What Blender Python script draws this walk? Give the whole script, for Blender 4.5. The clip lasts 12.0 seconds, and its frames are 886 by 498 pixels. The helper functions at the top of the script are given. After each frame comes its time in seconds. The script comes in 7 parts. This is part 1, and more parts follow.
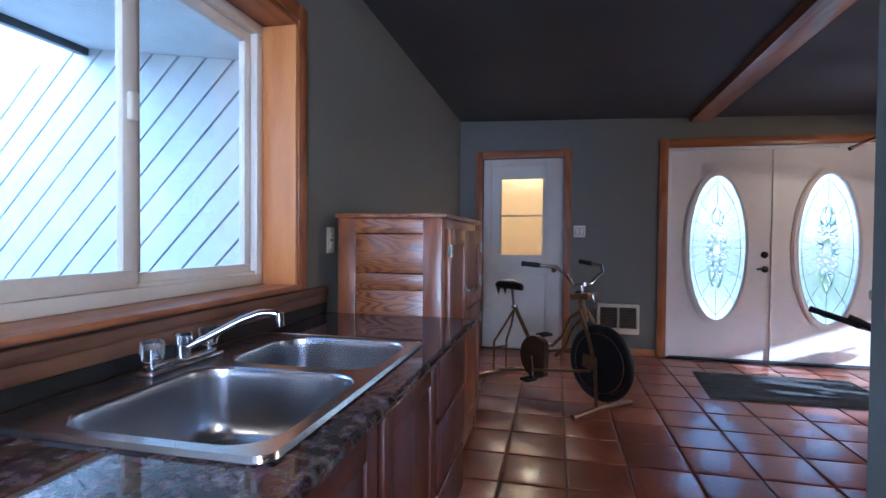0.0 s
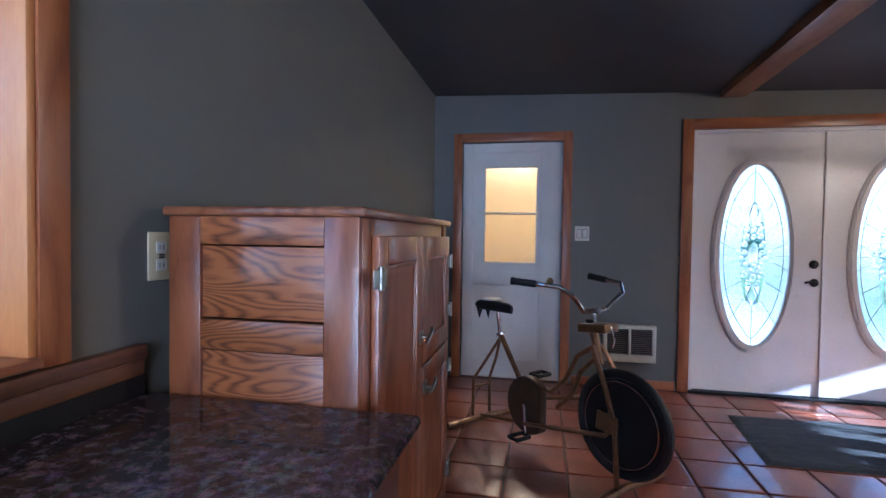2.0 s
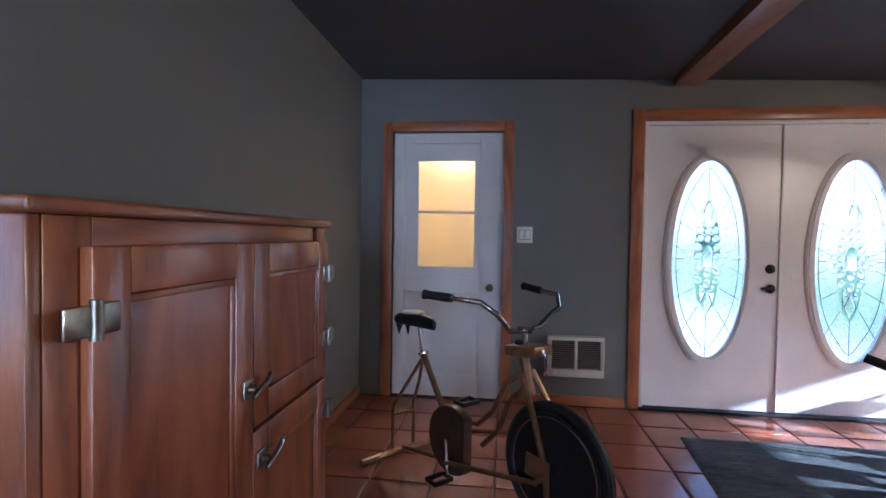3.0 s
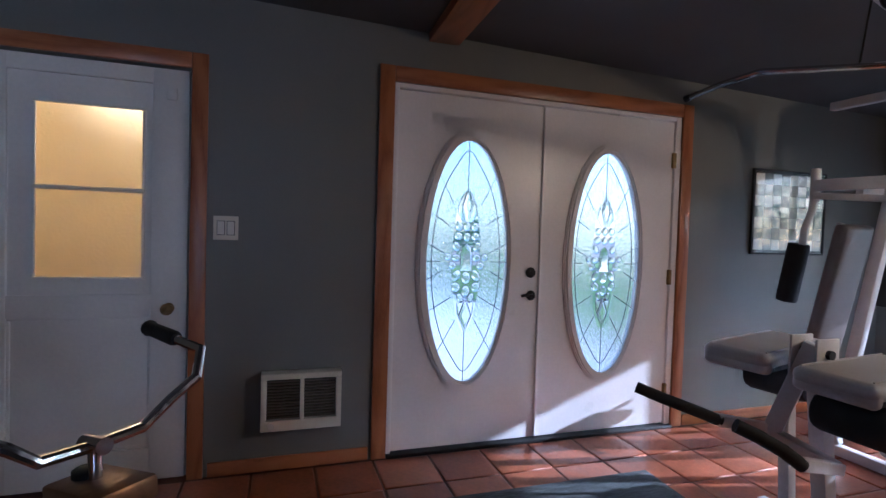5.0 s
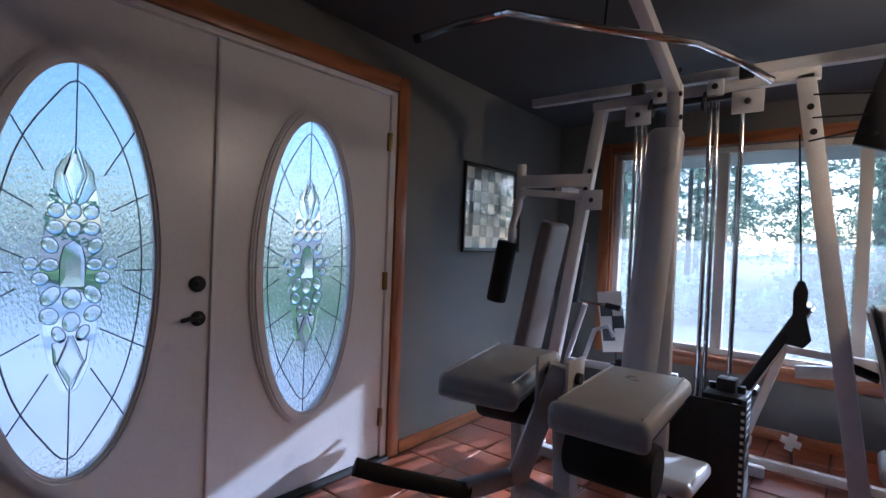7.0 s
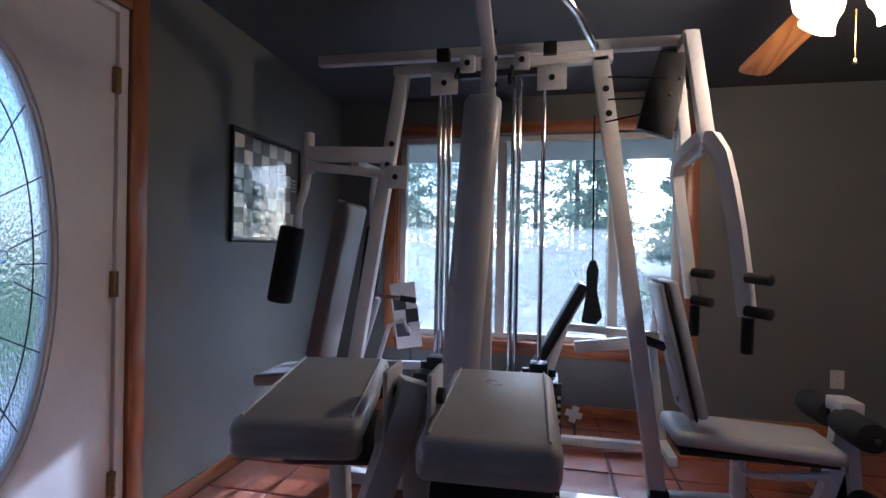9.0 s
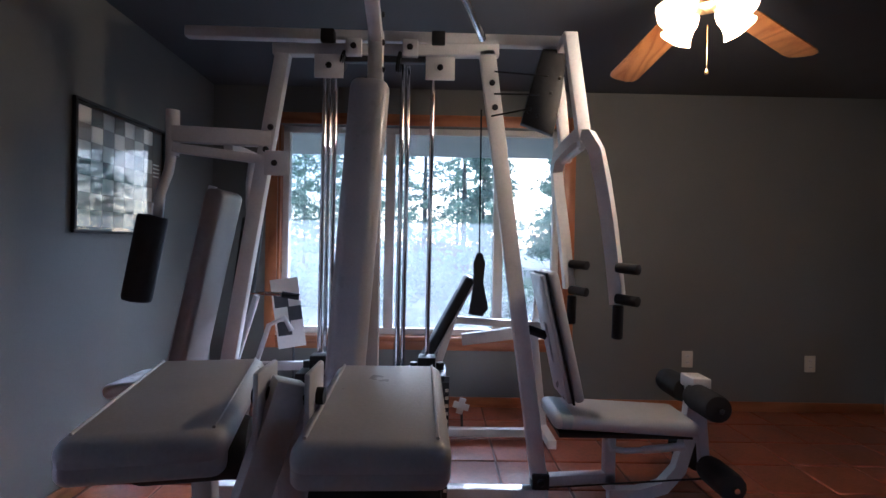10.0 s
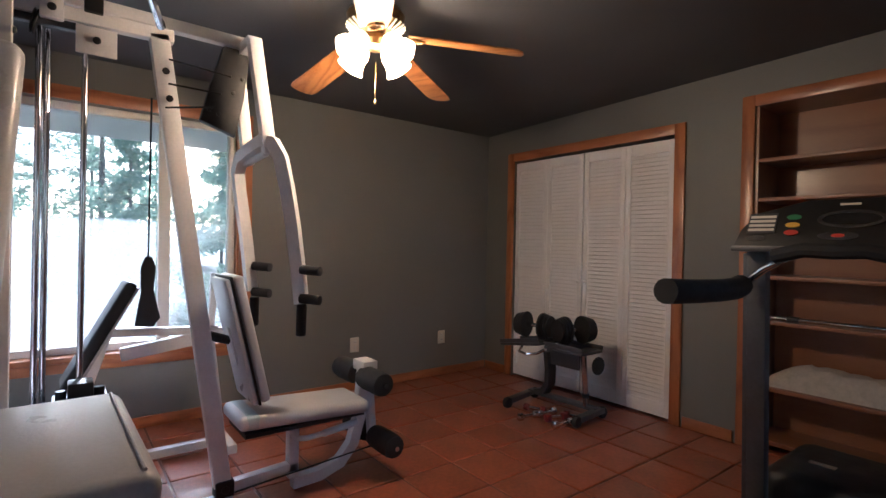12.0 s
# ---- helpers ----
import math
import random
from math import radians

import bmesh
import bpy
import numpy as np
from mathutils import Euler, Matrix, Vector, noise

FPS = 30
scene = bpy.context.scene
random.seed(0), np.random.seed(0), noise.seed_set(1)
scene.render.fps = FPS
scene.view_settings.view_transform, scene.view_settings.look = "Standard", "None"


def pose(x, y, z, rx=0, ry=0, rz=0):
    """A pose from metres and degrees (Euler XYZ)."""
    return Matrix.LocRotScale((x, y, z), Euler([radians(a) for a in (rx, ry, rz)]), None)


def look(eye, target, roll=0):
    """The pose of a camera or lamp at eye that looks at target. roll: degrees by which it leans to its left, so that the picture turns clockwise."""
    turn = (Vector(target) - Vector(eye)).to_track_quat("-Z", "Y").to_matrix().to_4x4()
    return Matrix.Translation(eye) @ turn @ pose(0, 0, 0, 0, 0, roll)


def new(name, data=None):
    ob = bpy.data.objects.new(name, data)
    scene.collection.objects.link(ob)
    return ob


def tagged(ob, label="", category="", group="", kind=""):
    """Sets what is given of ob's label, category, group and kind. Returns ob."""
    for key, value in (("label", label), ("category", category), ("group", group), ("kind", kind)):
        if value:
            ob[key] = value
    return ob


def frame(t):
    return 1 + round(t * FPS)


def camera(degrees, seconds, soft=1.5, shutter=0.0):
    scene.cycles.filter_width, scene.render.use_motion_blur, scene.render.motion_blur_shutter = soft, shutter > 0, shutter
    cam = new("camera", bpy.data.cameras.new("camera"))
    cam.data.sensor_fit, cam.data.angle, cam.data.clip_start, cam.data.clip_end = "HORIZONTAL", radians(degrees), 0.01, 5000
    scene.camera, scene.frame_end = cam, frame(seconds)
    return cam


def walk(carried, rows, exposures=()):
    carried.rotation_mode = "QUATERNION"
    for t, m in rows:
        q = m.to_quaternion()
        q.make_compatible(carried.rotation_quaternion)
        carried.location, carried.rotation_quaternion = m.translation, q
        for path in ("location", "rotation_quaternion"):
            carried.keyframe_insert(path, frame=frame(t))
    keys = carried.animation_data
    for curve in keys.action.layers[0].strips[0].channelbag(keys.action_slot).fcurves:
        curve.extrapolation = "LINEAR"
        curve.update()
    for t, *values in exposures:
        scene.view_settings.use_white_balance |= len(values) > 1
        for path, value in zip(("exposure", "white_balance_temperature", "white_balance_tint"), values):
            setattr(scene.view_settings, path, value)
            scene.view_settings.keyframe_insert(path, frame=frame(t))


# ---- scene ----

cam = camera(83.1, 12.0)
# seconds, eye, target, roll
PATH = [
    (0, (2.021, 1.944, 1.175), (1.581, 3.894, 1.133), 0.5),
    (0.5, (1.996, 2.182, 1.167), (1.554, 4.132, 1.125), 0.6),
    (1, (1.966, 2.451, 1.175), (1.524, 4.401, 1.129), 0.7),
    (1.5, (1.944, 2.729, 1.186), (1.513, 4.681, 1.135), 0.7),
    (2, (1.939, 3.002, 1.222), (1.549, 4.963, 1.171), 0.8),
    (2.5, (2.012, 3.259, 1.242), (1.637, 5.223, 1.192), 0.7),
    (3, (2.117, 3.518, 1.242), (1.87, 5.502, 1.19), 0.9),
    (3.5, (2.227, 3.754, 1.246), (2.254, 5.754, 1.2), 1.3),
    (3.7, (2.294, 3.854, 1.25), (2.384, 5.851, 1.204), 1.4),
    (5.5, (2.622, 4.802, 1.269), (3.463, 6.616, 1.204), 1.9),
    (6, (2.778, 4.984, 1.277), (3.83, 6.683, 1.212), 2.1),
    (6.5, (2.911, 5.132, 1.262), (4.205, 6.656, 1.214), 2.3),
    (7, (3.047, 5.254, 1.256), (4.589, 6.527, 1.225), 2.2),
    (8.8, (3.341, 5.666, 1.188), (5.278, 6.165, 1.181), 1.1),
    (9, (3.401, 5.658, 1.185), (5.357, 6.078, 1.176), 1.0),
    (9.5, (3.447, 5.657, 1.171), (5.432, 5.898, 1.161), 1.0),
    (10, (3.472, 5.656, 1.163), (5.472, 5.639, 1.15), 1.1),
    (10.5, (3.5, 5.633, 1.158), (5.47, 5.286, 1.15), 1.2),
    (11, (3.521, 5.643, 1.191), (5.394, 4.94, 1.175), 1.1),
    (11.5, (3.481, 5.692, 1.199), (5.202, 4.673, 1.186), 1.2),
    (12, (3.39, 5.768, 1.208), (4.978, 4.551, 1.192), 1.1),
]
EXPOSURE = [(0.0, 2.28, 4500, 13), (0.6, 2.12, 4400, 13), (1.5, 2.3, 4300, 12), (2.5, 2.58, 4450, 12), (3.7, 2.2, 4550, 13), (5.5, 1.42, 4600, 14), (7.0, 1.0, 4550, 13), (9.5, 1.05, 4500, 14), (11.0, 1.4, 4800, 14), (12.0, 1.85, 4950, 14)]
walk(cam, [(t, look(eye, target, roll)) for t, eye, target, roll in PATH], EXPOSURE)

# ---- light: low sun through the gym window, sky all round ----
SUN_WAY = Vector((-1.0, 0.24, -0.38)).normalized()
world = bpy.data.worlds.new("sky")
scene.world = world
world.use_nodes = True
wn = world.node_tree.nodes
sky = wn.new("ShaderNodeTexSky")
sky.sky_type = 'NISHITA'
sky.sun_disc = False
sky.sun_elevation = radians(21)
sky.sun_rotation = radians(104)
wn["Background"].inputs["Strength"].default_value = 0.15
world.node_tree.links.new(sky.outputs[0], wn["Background"].inputs["Color"])
sun = new("sun", bpy.data.lights.new("sun", 'SUN'))
sun.data.energy, sun.data.angle, sun.data.color = 3.2, radians(0.5), (1.0, 0.95, 0.88)
sun.matrix_world = look((20, 0, 12), Vector((20, 0, 12)) + SUN_WAY)


# daylight standing in the openings: porch skylight, and the window behind the walk's start
def daylight(name, at, to, w, h, watts, colour):
    lamp = new(name, bpy.data.lights.new(name, 'AREA'))
    lamp.data.shape, lamp.data.size, lamp.data.size_y = 'RECTANGLE', w, h
    lamp.data.energy, lamp.data.color = watts, colour
    lamp.matrix_world = look(at, to)


daylight("porch_skylight", (-2.6, 3.0, 3.1), (-1.6, 4.0, 0.6), 1.6, 2.2, 34, (0.74, 0.89, 1.0))
daylight("back_window_light", (2.2, -0.76, 1.25), (2.2, 4.0, 0.9), 1.6, 1.7, 13, (0.92, 0.96, 1.0))

# ---- materials ----
def material(name, colour, rough=0.5, metal=0.0, scale=8.0, vary=0.12, bump=0.05, grain=60.0, stretch=(1, 1, 1),
             dark=None, per_object=0.0, coat=0.0, spec=0.5, coords='Object'):
    """A surface with variation at two scales: slow patches and fine grain, both with relief."""
    m = bpy.data.materials.new(name)
    m.use_nodes = True
    nt = m.node_tree
    b = nt.nodes["Principled BSDF"]
    tc = nt.nodes.new("ShaderNodeTexCoord")
    mp = nt.nodes.new("ShaderNodeMapping")
    mp.inputs["Scale"].default_value = stretch
    nt.links.new(tc.outputs[coords], mp.inputs["Vector"])
    slow = nt.nodes.new("ShaderNodeTexNoise")
    slow.inputs["Scale"].default_value, slow.inputs["Detail"].default_value = scale, 6
    fine = nt.nodes.new("ShaderNodeTexNoise")
    fine.inputs["Scale"].default_value, fine.inputs["Detail"].default_value = grain, 4
    nt.links.new(mp.outputs[0], slow.inputs["Vector"])
    nt.links.new(mp.outputs[0], fine.inputs["Vector"])
    mixn = nt.nodes.new("ShaderNodeMix")
    mixn.data_type, mixn.inputs[0].default_value = 'FLOAT', 0.4
    nt.links.new(slow.outputs[0], mixn.inputs[2])
    nt.links.new(fine.outputs[0], mixn.inputs[3])
    ramp = nt.nodes.new("ShaderNodeValToRGB")
    d = dark or tuple(c * (1 - 2 * vary) for c in colour)
    ramp.color_ramp.elements[0].position, ramp.color_ramp.elements[0].color = 0.3, (*d, 1)
    ramp.color_ramp.elements[1].position, ramp.color_ramp.elements[1].color = 0.7, (*[min(1, c * (1 + vary)) for c in colour], 1)
    nt.links.new(mixn.outputs[0], ramp.inputs[0])
    out = ramp.outputs[0]
    if per_object:
        oi = nt.nodes.new("ShaderNodeObjectInfo")
        hs = nt.nodes.new("ShaderNodeHueSaturation")
        mr = nt.nodes.new("ShaderNodeMapRange")
        mr.inputs[3].default_value, mr.inputs[4].default_value = 1 - per_object, 1 + per_object
        nt.links.new(oi.outputs["Random"], mr.inputs[0])
        nt.links.new(mr.outputs[0], hs.inputs["Value"])
        nt.links.new(out, hs.inputs["Color"])
        out = hs.outputs[0]
    nt.links.new(out, b.inputs["Base Color"])
    b.inputs["Metallic"].default_value = metal
    b.inputs["Specular IOR Level"].default_value = spec
    rr = nt.nodes.new("ShaderNodeMapRange")
    rr.inputs[3].default_value, rr.inputs[4].default_value = max(0.02, rough * 0.75), min(1, rough * 1.25)
    nt.links.new(slow.outputs[0], rr.inputs[0])
    nt.links.new(rr.outputs[0], b.inputs["Roughness"])
    if bump:
        bp = nt.nodes.new("ShaderNodeBump")
        bp.inputs["Strength"].default_value, bp.inputs["Distance"].default_value = bump * 4, 0.004
        nt.links.new(mixn.outputs[0], bp.inputs["Height"])
        nt.links.new(bp.outputs[0], b.inputs["Normal"])
    if coat:
        b.inputs["Coat Weight"].default_value, b.inputs["Coat Roughness"].default_value = coat, 0.12
    return m


def wood(name, light, dark, rough=0.4, along='Z', rings=9.0, per_object=0.06, coat=0.2):
    """Sawn wood: long wavy growth rings along one axis, with fine pores."""
    m = bpy.data.materials.new(name)
    m.use_nodes = True
    nt = m.node_tree
    b = nt.nodes["Principled BSDF"]
    tc = nt.nodes.new("ShaderNodeTexCoord")
    mp = nt.nodes.new("ShaderNodeMapping")
    mp.inputs["Scale"].default_value = {'X': (0.16, 1, 1), 'Y': (1, 0.16, 1), 'Z': (1, 1, 0.16)}[along]
    nt.links.new(tc.outputs["Object"], mp.inputs["Vector"])
    warp = nt.nodes.new("ShaderNodeTexNoise")
    warp.inputs["Scale"].default_value, warp.inputs["Detail"].default_value = 3.2, 3
    nt.links.new(mp.outputs[0], warp.inputs["Vector"])
    mul = nt.nodes.new("ShaderNodeMath")
    mul.operation = 'MULTIPLY'
    mul.inputs[1].default_value = rings
    nt.links.new(warp.outputs[0], mul.inputs[0])
    fr = nt.nodes.new("ShaderNodeMath")
    fr.operation = 'PINGPONG'
    fr.inputs[1].default_value = 0.5
    nt.links.new(mul.outputs[0], fr.inputs[0])
    pore = nt.nodes.new("ShaderNodeTexNoise")
    pore.inputs["Scale"].default_value, pore.inputs["Detail"].default_value = 160, 3
    nt.links.new(mp.outputs[0], pore.inputs["Vector"])
    add = nt.nodes.new("ShaderNodeMath")
    add.operation = 'MULTIPLY_ADD'
    add.inputs[1].default_value = 1.3
    nt.links.new(fr.outputs[0], add.inputs[0])
    sub = nt.nodes.new("ShaderNodeMath")
    sub.operation = 'MULTIPLY'
    sub.inputs[1].default_value = 0.55
    nt.links.new(pore.outputs[0], sub.inputs[0])
    nt.links.new(sub.outputs[0], add.inputs[2])
    ramp = nt.nodes.new("ShaderNodeValToRGB")
    ramp.color_ramp.elements[0].position, ramp.color_ramp.elements[0].color = 0.2, (*dark, 1)
    ramp.color_ramp.elements[1].position, ramp.color_ramp.elements[1].color = 0.75, (*light, 1)
    nt.links.new(add.outputs[0], ramp.inputs[0])
    oi = nt.nodes.new("ShaderNodeObjectInfo")
    hs = nt.nodes.new("ShaderNodeHueSaturation")
    mr = nt.nodes.new("ShaderNodeMapRange")
    mr.inputs[3].default_value, mr.inputs[4].default_value = 1 - per_object, 1 + per_object
    nt.links.new(oi.outputs["Random"], mr.inputs[0])
    nt.links.new(mr.outputs[0], hs.inputs["Value"])
    nt.links.new(ramp.outputs[0], hs.inputs["Color"])
    nt.links.new(hs.outputs[0], b.inputs["Base Color"])
    b.inputs["Roughness"].default_value = rough
    b.inputs["Coat Weight"].default_value, b.inputs["Coat Roughness"].default_value = coat, 0.2
    bp = nt.nodes.new("ShaderNodeBump")
    bp.inputs["Strength"].default_value, bp.inputs["Distance"].default_value = 0.25, 0.002
    nt.links.new(add.outputs[0], bp.inputs["Height"])
    nt.links.new(bp.outputs[0], b.inputs["Normal"])
    return m


def glass(name, rough=0.0, bump=0.0, tint=(1, 1, 1), scale=30.0):
    m = bpy.data.materials.new(name)
    m.use_nodes = True
    nt = m.node_tree
    b = nt.nodes["Principled BSDF"]
    b.inputs["Transmission Weight"].default_value = 1.0
    b.inputs["Base Color"].default_value = (*tint, 1)
    b.inputs["Roughness"].default_value, b.inputs["IOR"].default_value = rough, 1.45
    if bump:
        n = nt.nodes.new("ShaderNodeTexNoise")
        n.inputs["Scale"].default_value, n.inputs["Detail"].default_value = scale, 3
        bp = nt.nodes.new("ShaderNodeBump")
        bp.inputs["Strength"].default_value, bp.inputs["Distance"].default_value = bump, 0.01
        nt.links.new(n.outputs[0], bp.inputs["Height"])
        nt.links.new(bp.outputs[0], b.inputs["Normal"])
    return m


def glow(name, colour, strength):
    m = bpy.data.materials.new(name)
    m.use_nodes = True
    b = m.node_tree.nodes["Principled BSDF"]
    b.inputs["Base Color"].default_value = (*colour, 1)
    b.inputs["Emission Color"].default_value = (*colour, 1)
    b.inputs["Emission Strength"].default_value = strength
    return m


def granite(name):
    m = bpy.data.materials.new(name)
    m.use_nodes = True
    nt = m.node_tree
    b = nt.nodes["Principled BSDF"]
    tc = nt.nodes.new("ShaderNodeTexCoord")
    a = nt.nodes.new("ShaderNodeTexNoise")
    a.inputs["Scale"].default_value, a.inputs["Detail"].default_value, a.inputs["Roughness"].default_value = 38, 8, 0.75
    v = nt.nodes.new("ShaderNodeTexVoronoi")
    v.inputs["Scale"].default_value = 55
    nt.links.new(tc.outputs["Object"], a.inputs["Vector"])
    nt.links.new(tc.outputs["Object"], v.inputs["Vector"])
    r = nt.nodes.new("ShaderNodeValToRGB")
    r.color_ramp.elements[0].position, r.color_ramp.elements[0].color = 0.38, (0.022, 0.016, 0.017, 1)
    r.color_ramp.elements[1].position, r.color_ramp.elements[1].color = 0.62, (0.19, 0.142, 0.145, 1)
    e = r.color_ramp.elements.new(0.5)
    e.color = (0.075, 0.052, 0.054, 1)
    nt.links.new(a.outputs[0], r.inputs[0])
    mix = nt.nodes.new("ShaderNodeMix")
    mix.data_type, mix.blend_type, mix.inputs[0].default_value = 'RGBA', 'MULTIPLY', 0.35
    nt.links.new(r.outputs[0], mix.inputs[6])
    nt.links.new(v.outputs["Color"], mix.inputs[7])
    nt.links.new(mix.outputs[2], b.inputs["Base Color"])
    b.inputs["Roughness"].default_value = 0.025
    return m


M_WALL = material("wall_paint", (0.172, 0.170, 0.154), 0.55, scale=2.5, vary=0.05, bump=0.03, grain=140)
M_CEIL = material("ceiling_paint", (0.076, 0.076, 0.082), 0.62, scale=2.0, vary=0.06, bump=0.05, grain=90)
M_TRIM = wood("fir_trim", (0.40, 0.145, 0.048), (0.25, 0.078, 0.024), 0.35, 'Z')
M_TRIM_H = wood("fir_trim_level", (0.40, 0.145, 0.048), (0.25, 0.078, 0.024), 0.35, 'Y')
M_TRIM_X = wood("fir_trim_cross", (0.40, 0.145, 0.048), (0.25, 0.078, 0.024), 0.35, 'X')
# the trim's fir made paler, with the window's light put into the colour
M_JAMB_LIT = wood("fir_jamb_lit", (0.70, 0.31, 0.10), (0.58, 0.22, 0.065), 0.35, 'Z', rings=4)
M_OAK = wood("oak_boards", (0.36, 0.125, 0.038), (0.085, 0.021, 0.007), 0.34, 'X', rings=72, coat=0.55)
M_OAK_V = wood("oak_upright", (0.32, 0.105, 0.036), (0.17, 0.05, 0.016), 0.32, 'Z', rings=10, coat=0.55)
M_OAK_Y = wood("oak_top", (0.31, 0.115, 0.045), (0.16, 0.05, 0.019), 0.3, 'Y', rings=9, coat=0.4)
M_CHERRY = wood("cherry_stain", (0.115, 0.032, 0.02), (0.055, 0.014, 0.009), 0.33, 'Z', rings=6, coat=0.35)
M_SHELF = wood("maple_shelf", (0.27, 0.11, 0.042), (0.20, 0.075, 0.027), 0.4, 'X', rings=4)
M_BLADE = wood("oak_blade", (0.56, 0.25, 0.075), (0.34, 0.12, 0.03), 0.3, 'X', rings=12)
M_TILE = material("terracotta", (0.34, 0.10, 0.048), 0.32, scale=5, vary=0.2, bump=0.07, grain=40, per_object=0.13, coat=0.35)
M_GROUT = material("grout", (0.15, 0.065, 0.045), 0.55, scale=12, vary=0.2, bump=0.1)
M_GRANITE = granite("laminate_granite")
M_STEEL = material("brushed_steel", (0.52, 0.52, 0.535), 0.22, 1.0, scale=2, vary=0.02, bump=0.0, grain=12)
M_CHROME = material("chrome", (0.78, 0.78, 0.80), 0.08, 1.0, scale=20, vary=0.05, bump=0.0)
M_DOOR = material("door_enamel", (0.90, 0.86, 0.87), 0.3, scale=2.2, vary=0.04, bump=0.02, grain=50)
M_WHITE = material("white_paint", (0.76, 0.73, 0.68), 0.42, scale=4, vary=0.05, bump=0.03, grain=60)
M_VINYL = material("vinyl_frame", (0.78, 0.74, 0.67), 0.4, scale=5, vary=0.04, bump=0.01)
M_PLATE = material("plastic_plate", (0.72, 0.68, 0.58), 0.35, scale=20, vary=0.03, bump=0.0)
M_LOUVER = material("louvre_paint", (0.86, 0.83, 0.82), 0.45, scale=6, vary=0.04, bump=0.02)
M_POWDER = material("white_powder_coat", (0.66, 0.645, 0.65), 0.36, scale=9, vary=0.07, bump=0.03, grain=90)
M_PAD = material("cream_vinyl_pad", (0.48, 0.475, 0.495), 0.30, scale=7, vary=0.07, bump=0.06, grain=120)
M_FOAM = material("black_foam", (0.018, 0.018, 0.02), 0.85, scale=30, vary=0.2, bump=0.12, grain=200)
M_BLACK = material("black_plastic", (0.014, 0.014, 0.015), 0.5, scale=15, vary=0.15, bump=0.03, spec=0.35)
M_IRON = material("black_iron", (0.022, 0.022, 0.024), 0.5, 0.4, scale=14, vary=0.25, bump=0.05)
M_GREY = material("dark_grey_steel", (0.07, 0.07, 0.075), 0.42, 0.3, scale=10, vary=0.15, bump=0.03)
M_BRASS = material("aged_brass", (0.30, 0.20, 0.09), 0.36, 1.0, scale=25, vary=0.25, bump=0.04)
M_NICKEL = material("worn_nickel", (0.40, 0.37, 0.30), 0.32, 1.0, scale=25, vary=0.25, bump=0.04)
M_BIKE = material("copper_bike_paint", (0.24, 0.12, 0.05), 0.33, 0.5, scale=25, vary=0.2, bump=0.03)
M_RUBBER = material("tyre_rubber", (0.013, 0.013, 0.014), 0.55, scale=30, vary=0.2, bump=0.05)
M_MAT = material("charcoal_mat", (0.075, 0.085, 0.09), 0.95, scale=34, vary=0.48, bump=0.3, grain=120, stretch=(0.3, 1.8, 1))
M_SIDING = material("siding_paint", (0.78, 0.80, 0.80), 0.6, scale=5, vary=0.08, bump=0.05, grain=40, stretch=(1, 1, 1))
M_GLASS = glass("window_glass")
M_GLASS_OLD = glass("dusty_window_glass", 0.018, 0.012, scale=6)
# a film of dust on the old pane scatters some of the daylight
_n = M_GLASS_OLD.node_tree
_mix, _dust = _n.nodes.new("ShaderNodeMixShader"), _n.nodes.new("ShaderNodeBsdfTranslucent")
_dust.inputs["Color"].default_value = (0.92, 0.95, 0.93, 1)
_mix.inputs[0].default_value = 0.14
_n.links.new(_n.nodes["Principled BSDF"].outputs[0], _mix.inputs[1])
_n.links.new(_dust.outputs[0], _mix.inputs[2])
_n.links.new(_mix.outputs[0], _n.nodes["Material Output"].inputs["Surface"])
M_ALMOND = material("almond_plate", (0.70, 0.58, 0.36), 0.35, scale=20, vary=0.03, bump=0.0)
M_TAUPE = material("taupe_vinyl", (0.17, 0.14, 0.13), 0.42, scale=7, vary=0.08, bump=0.06, grain=120)
M_BEVEL = glass("bevelled_glass", 0.02, 0.12, scale=25)
M_TEXGLASS = glass("rippled_glass", 0.08, 0.5, (1.0, 1.0, 1.0), scale=70)
M_FROST = glass("frosted_pane", 0.55, 0.15, (1.0, 0.95, 0.85))
M_LEAD = material("zinc_came", (0.26, 0.26, 0.27), 0.4, 0.9, scale=30, vary=0.15, bump=0.02)

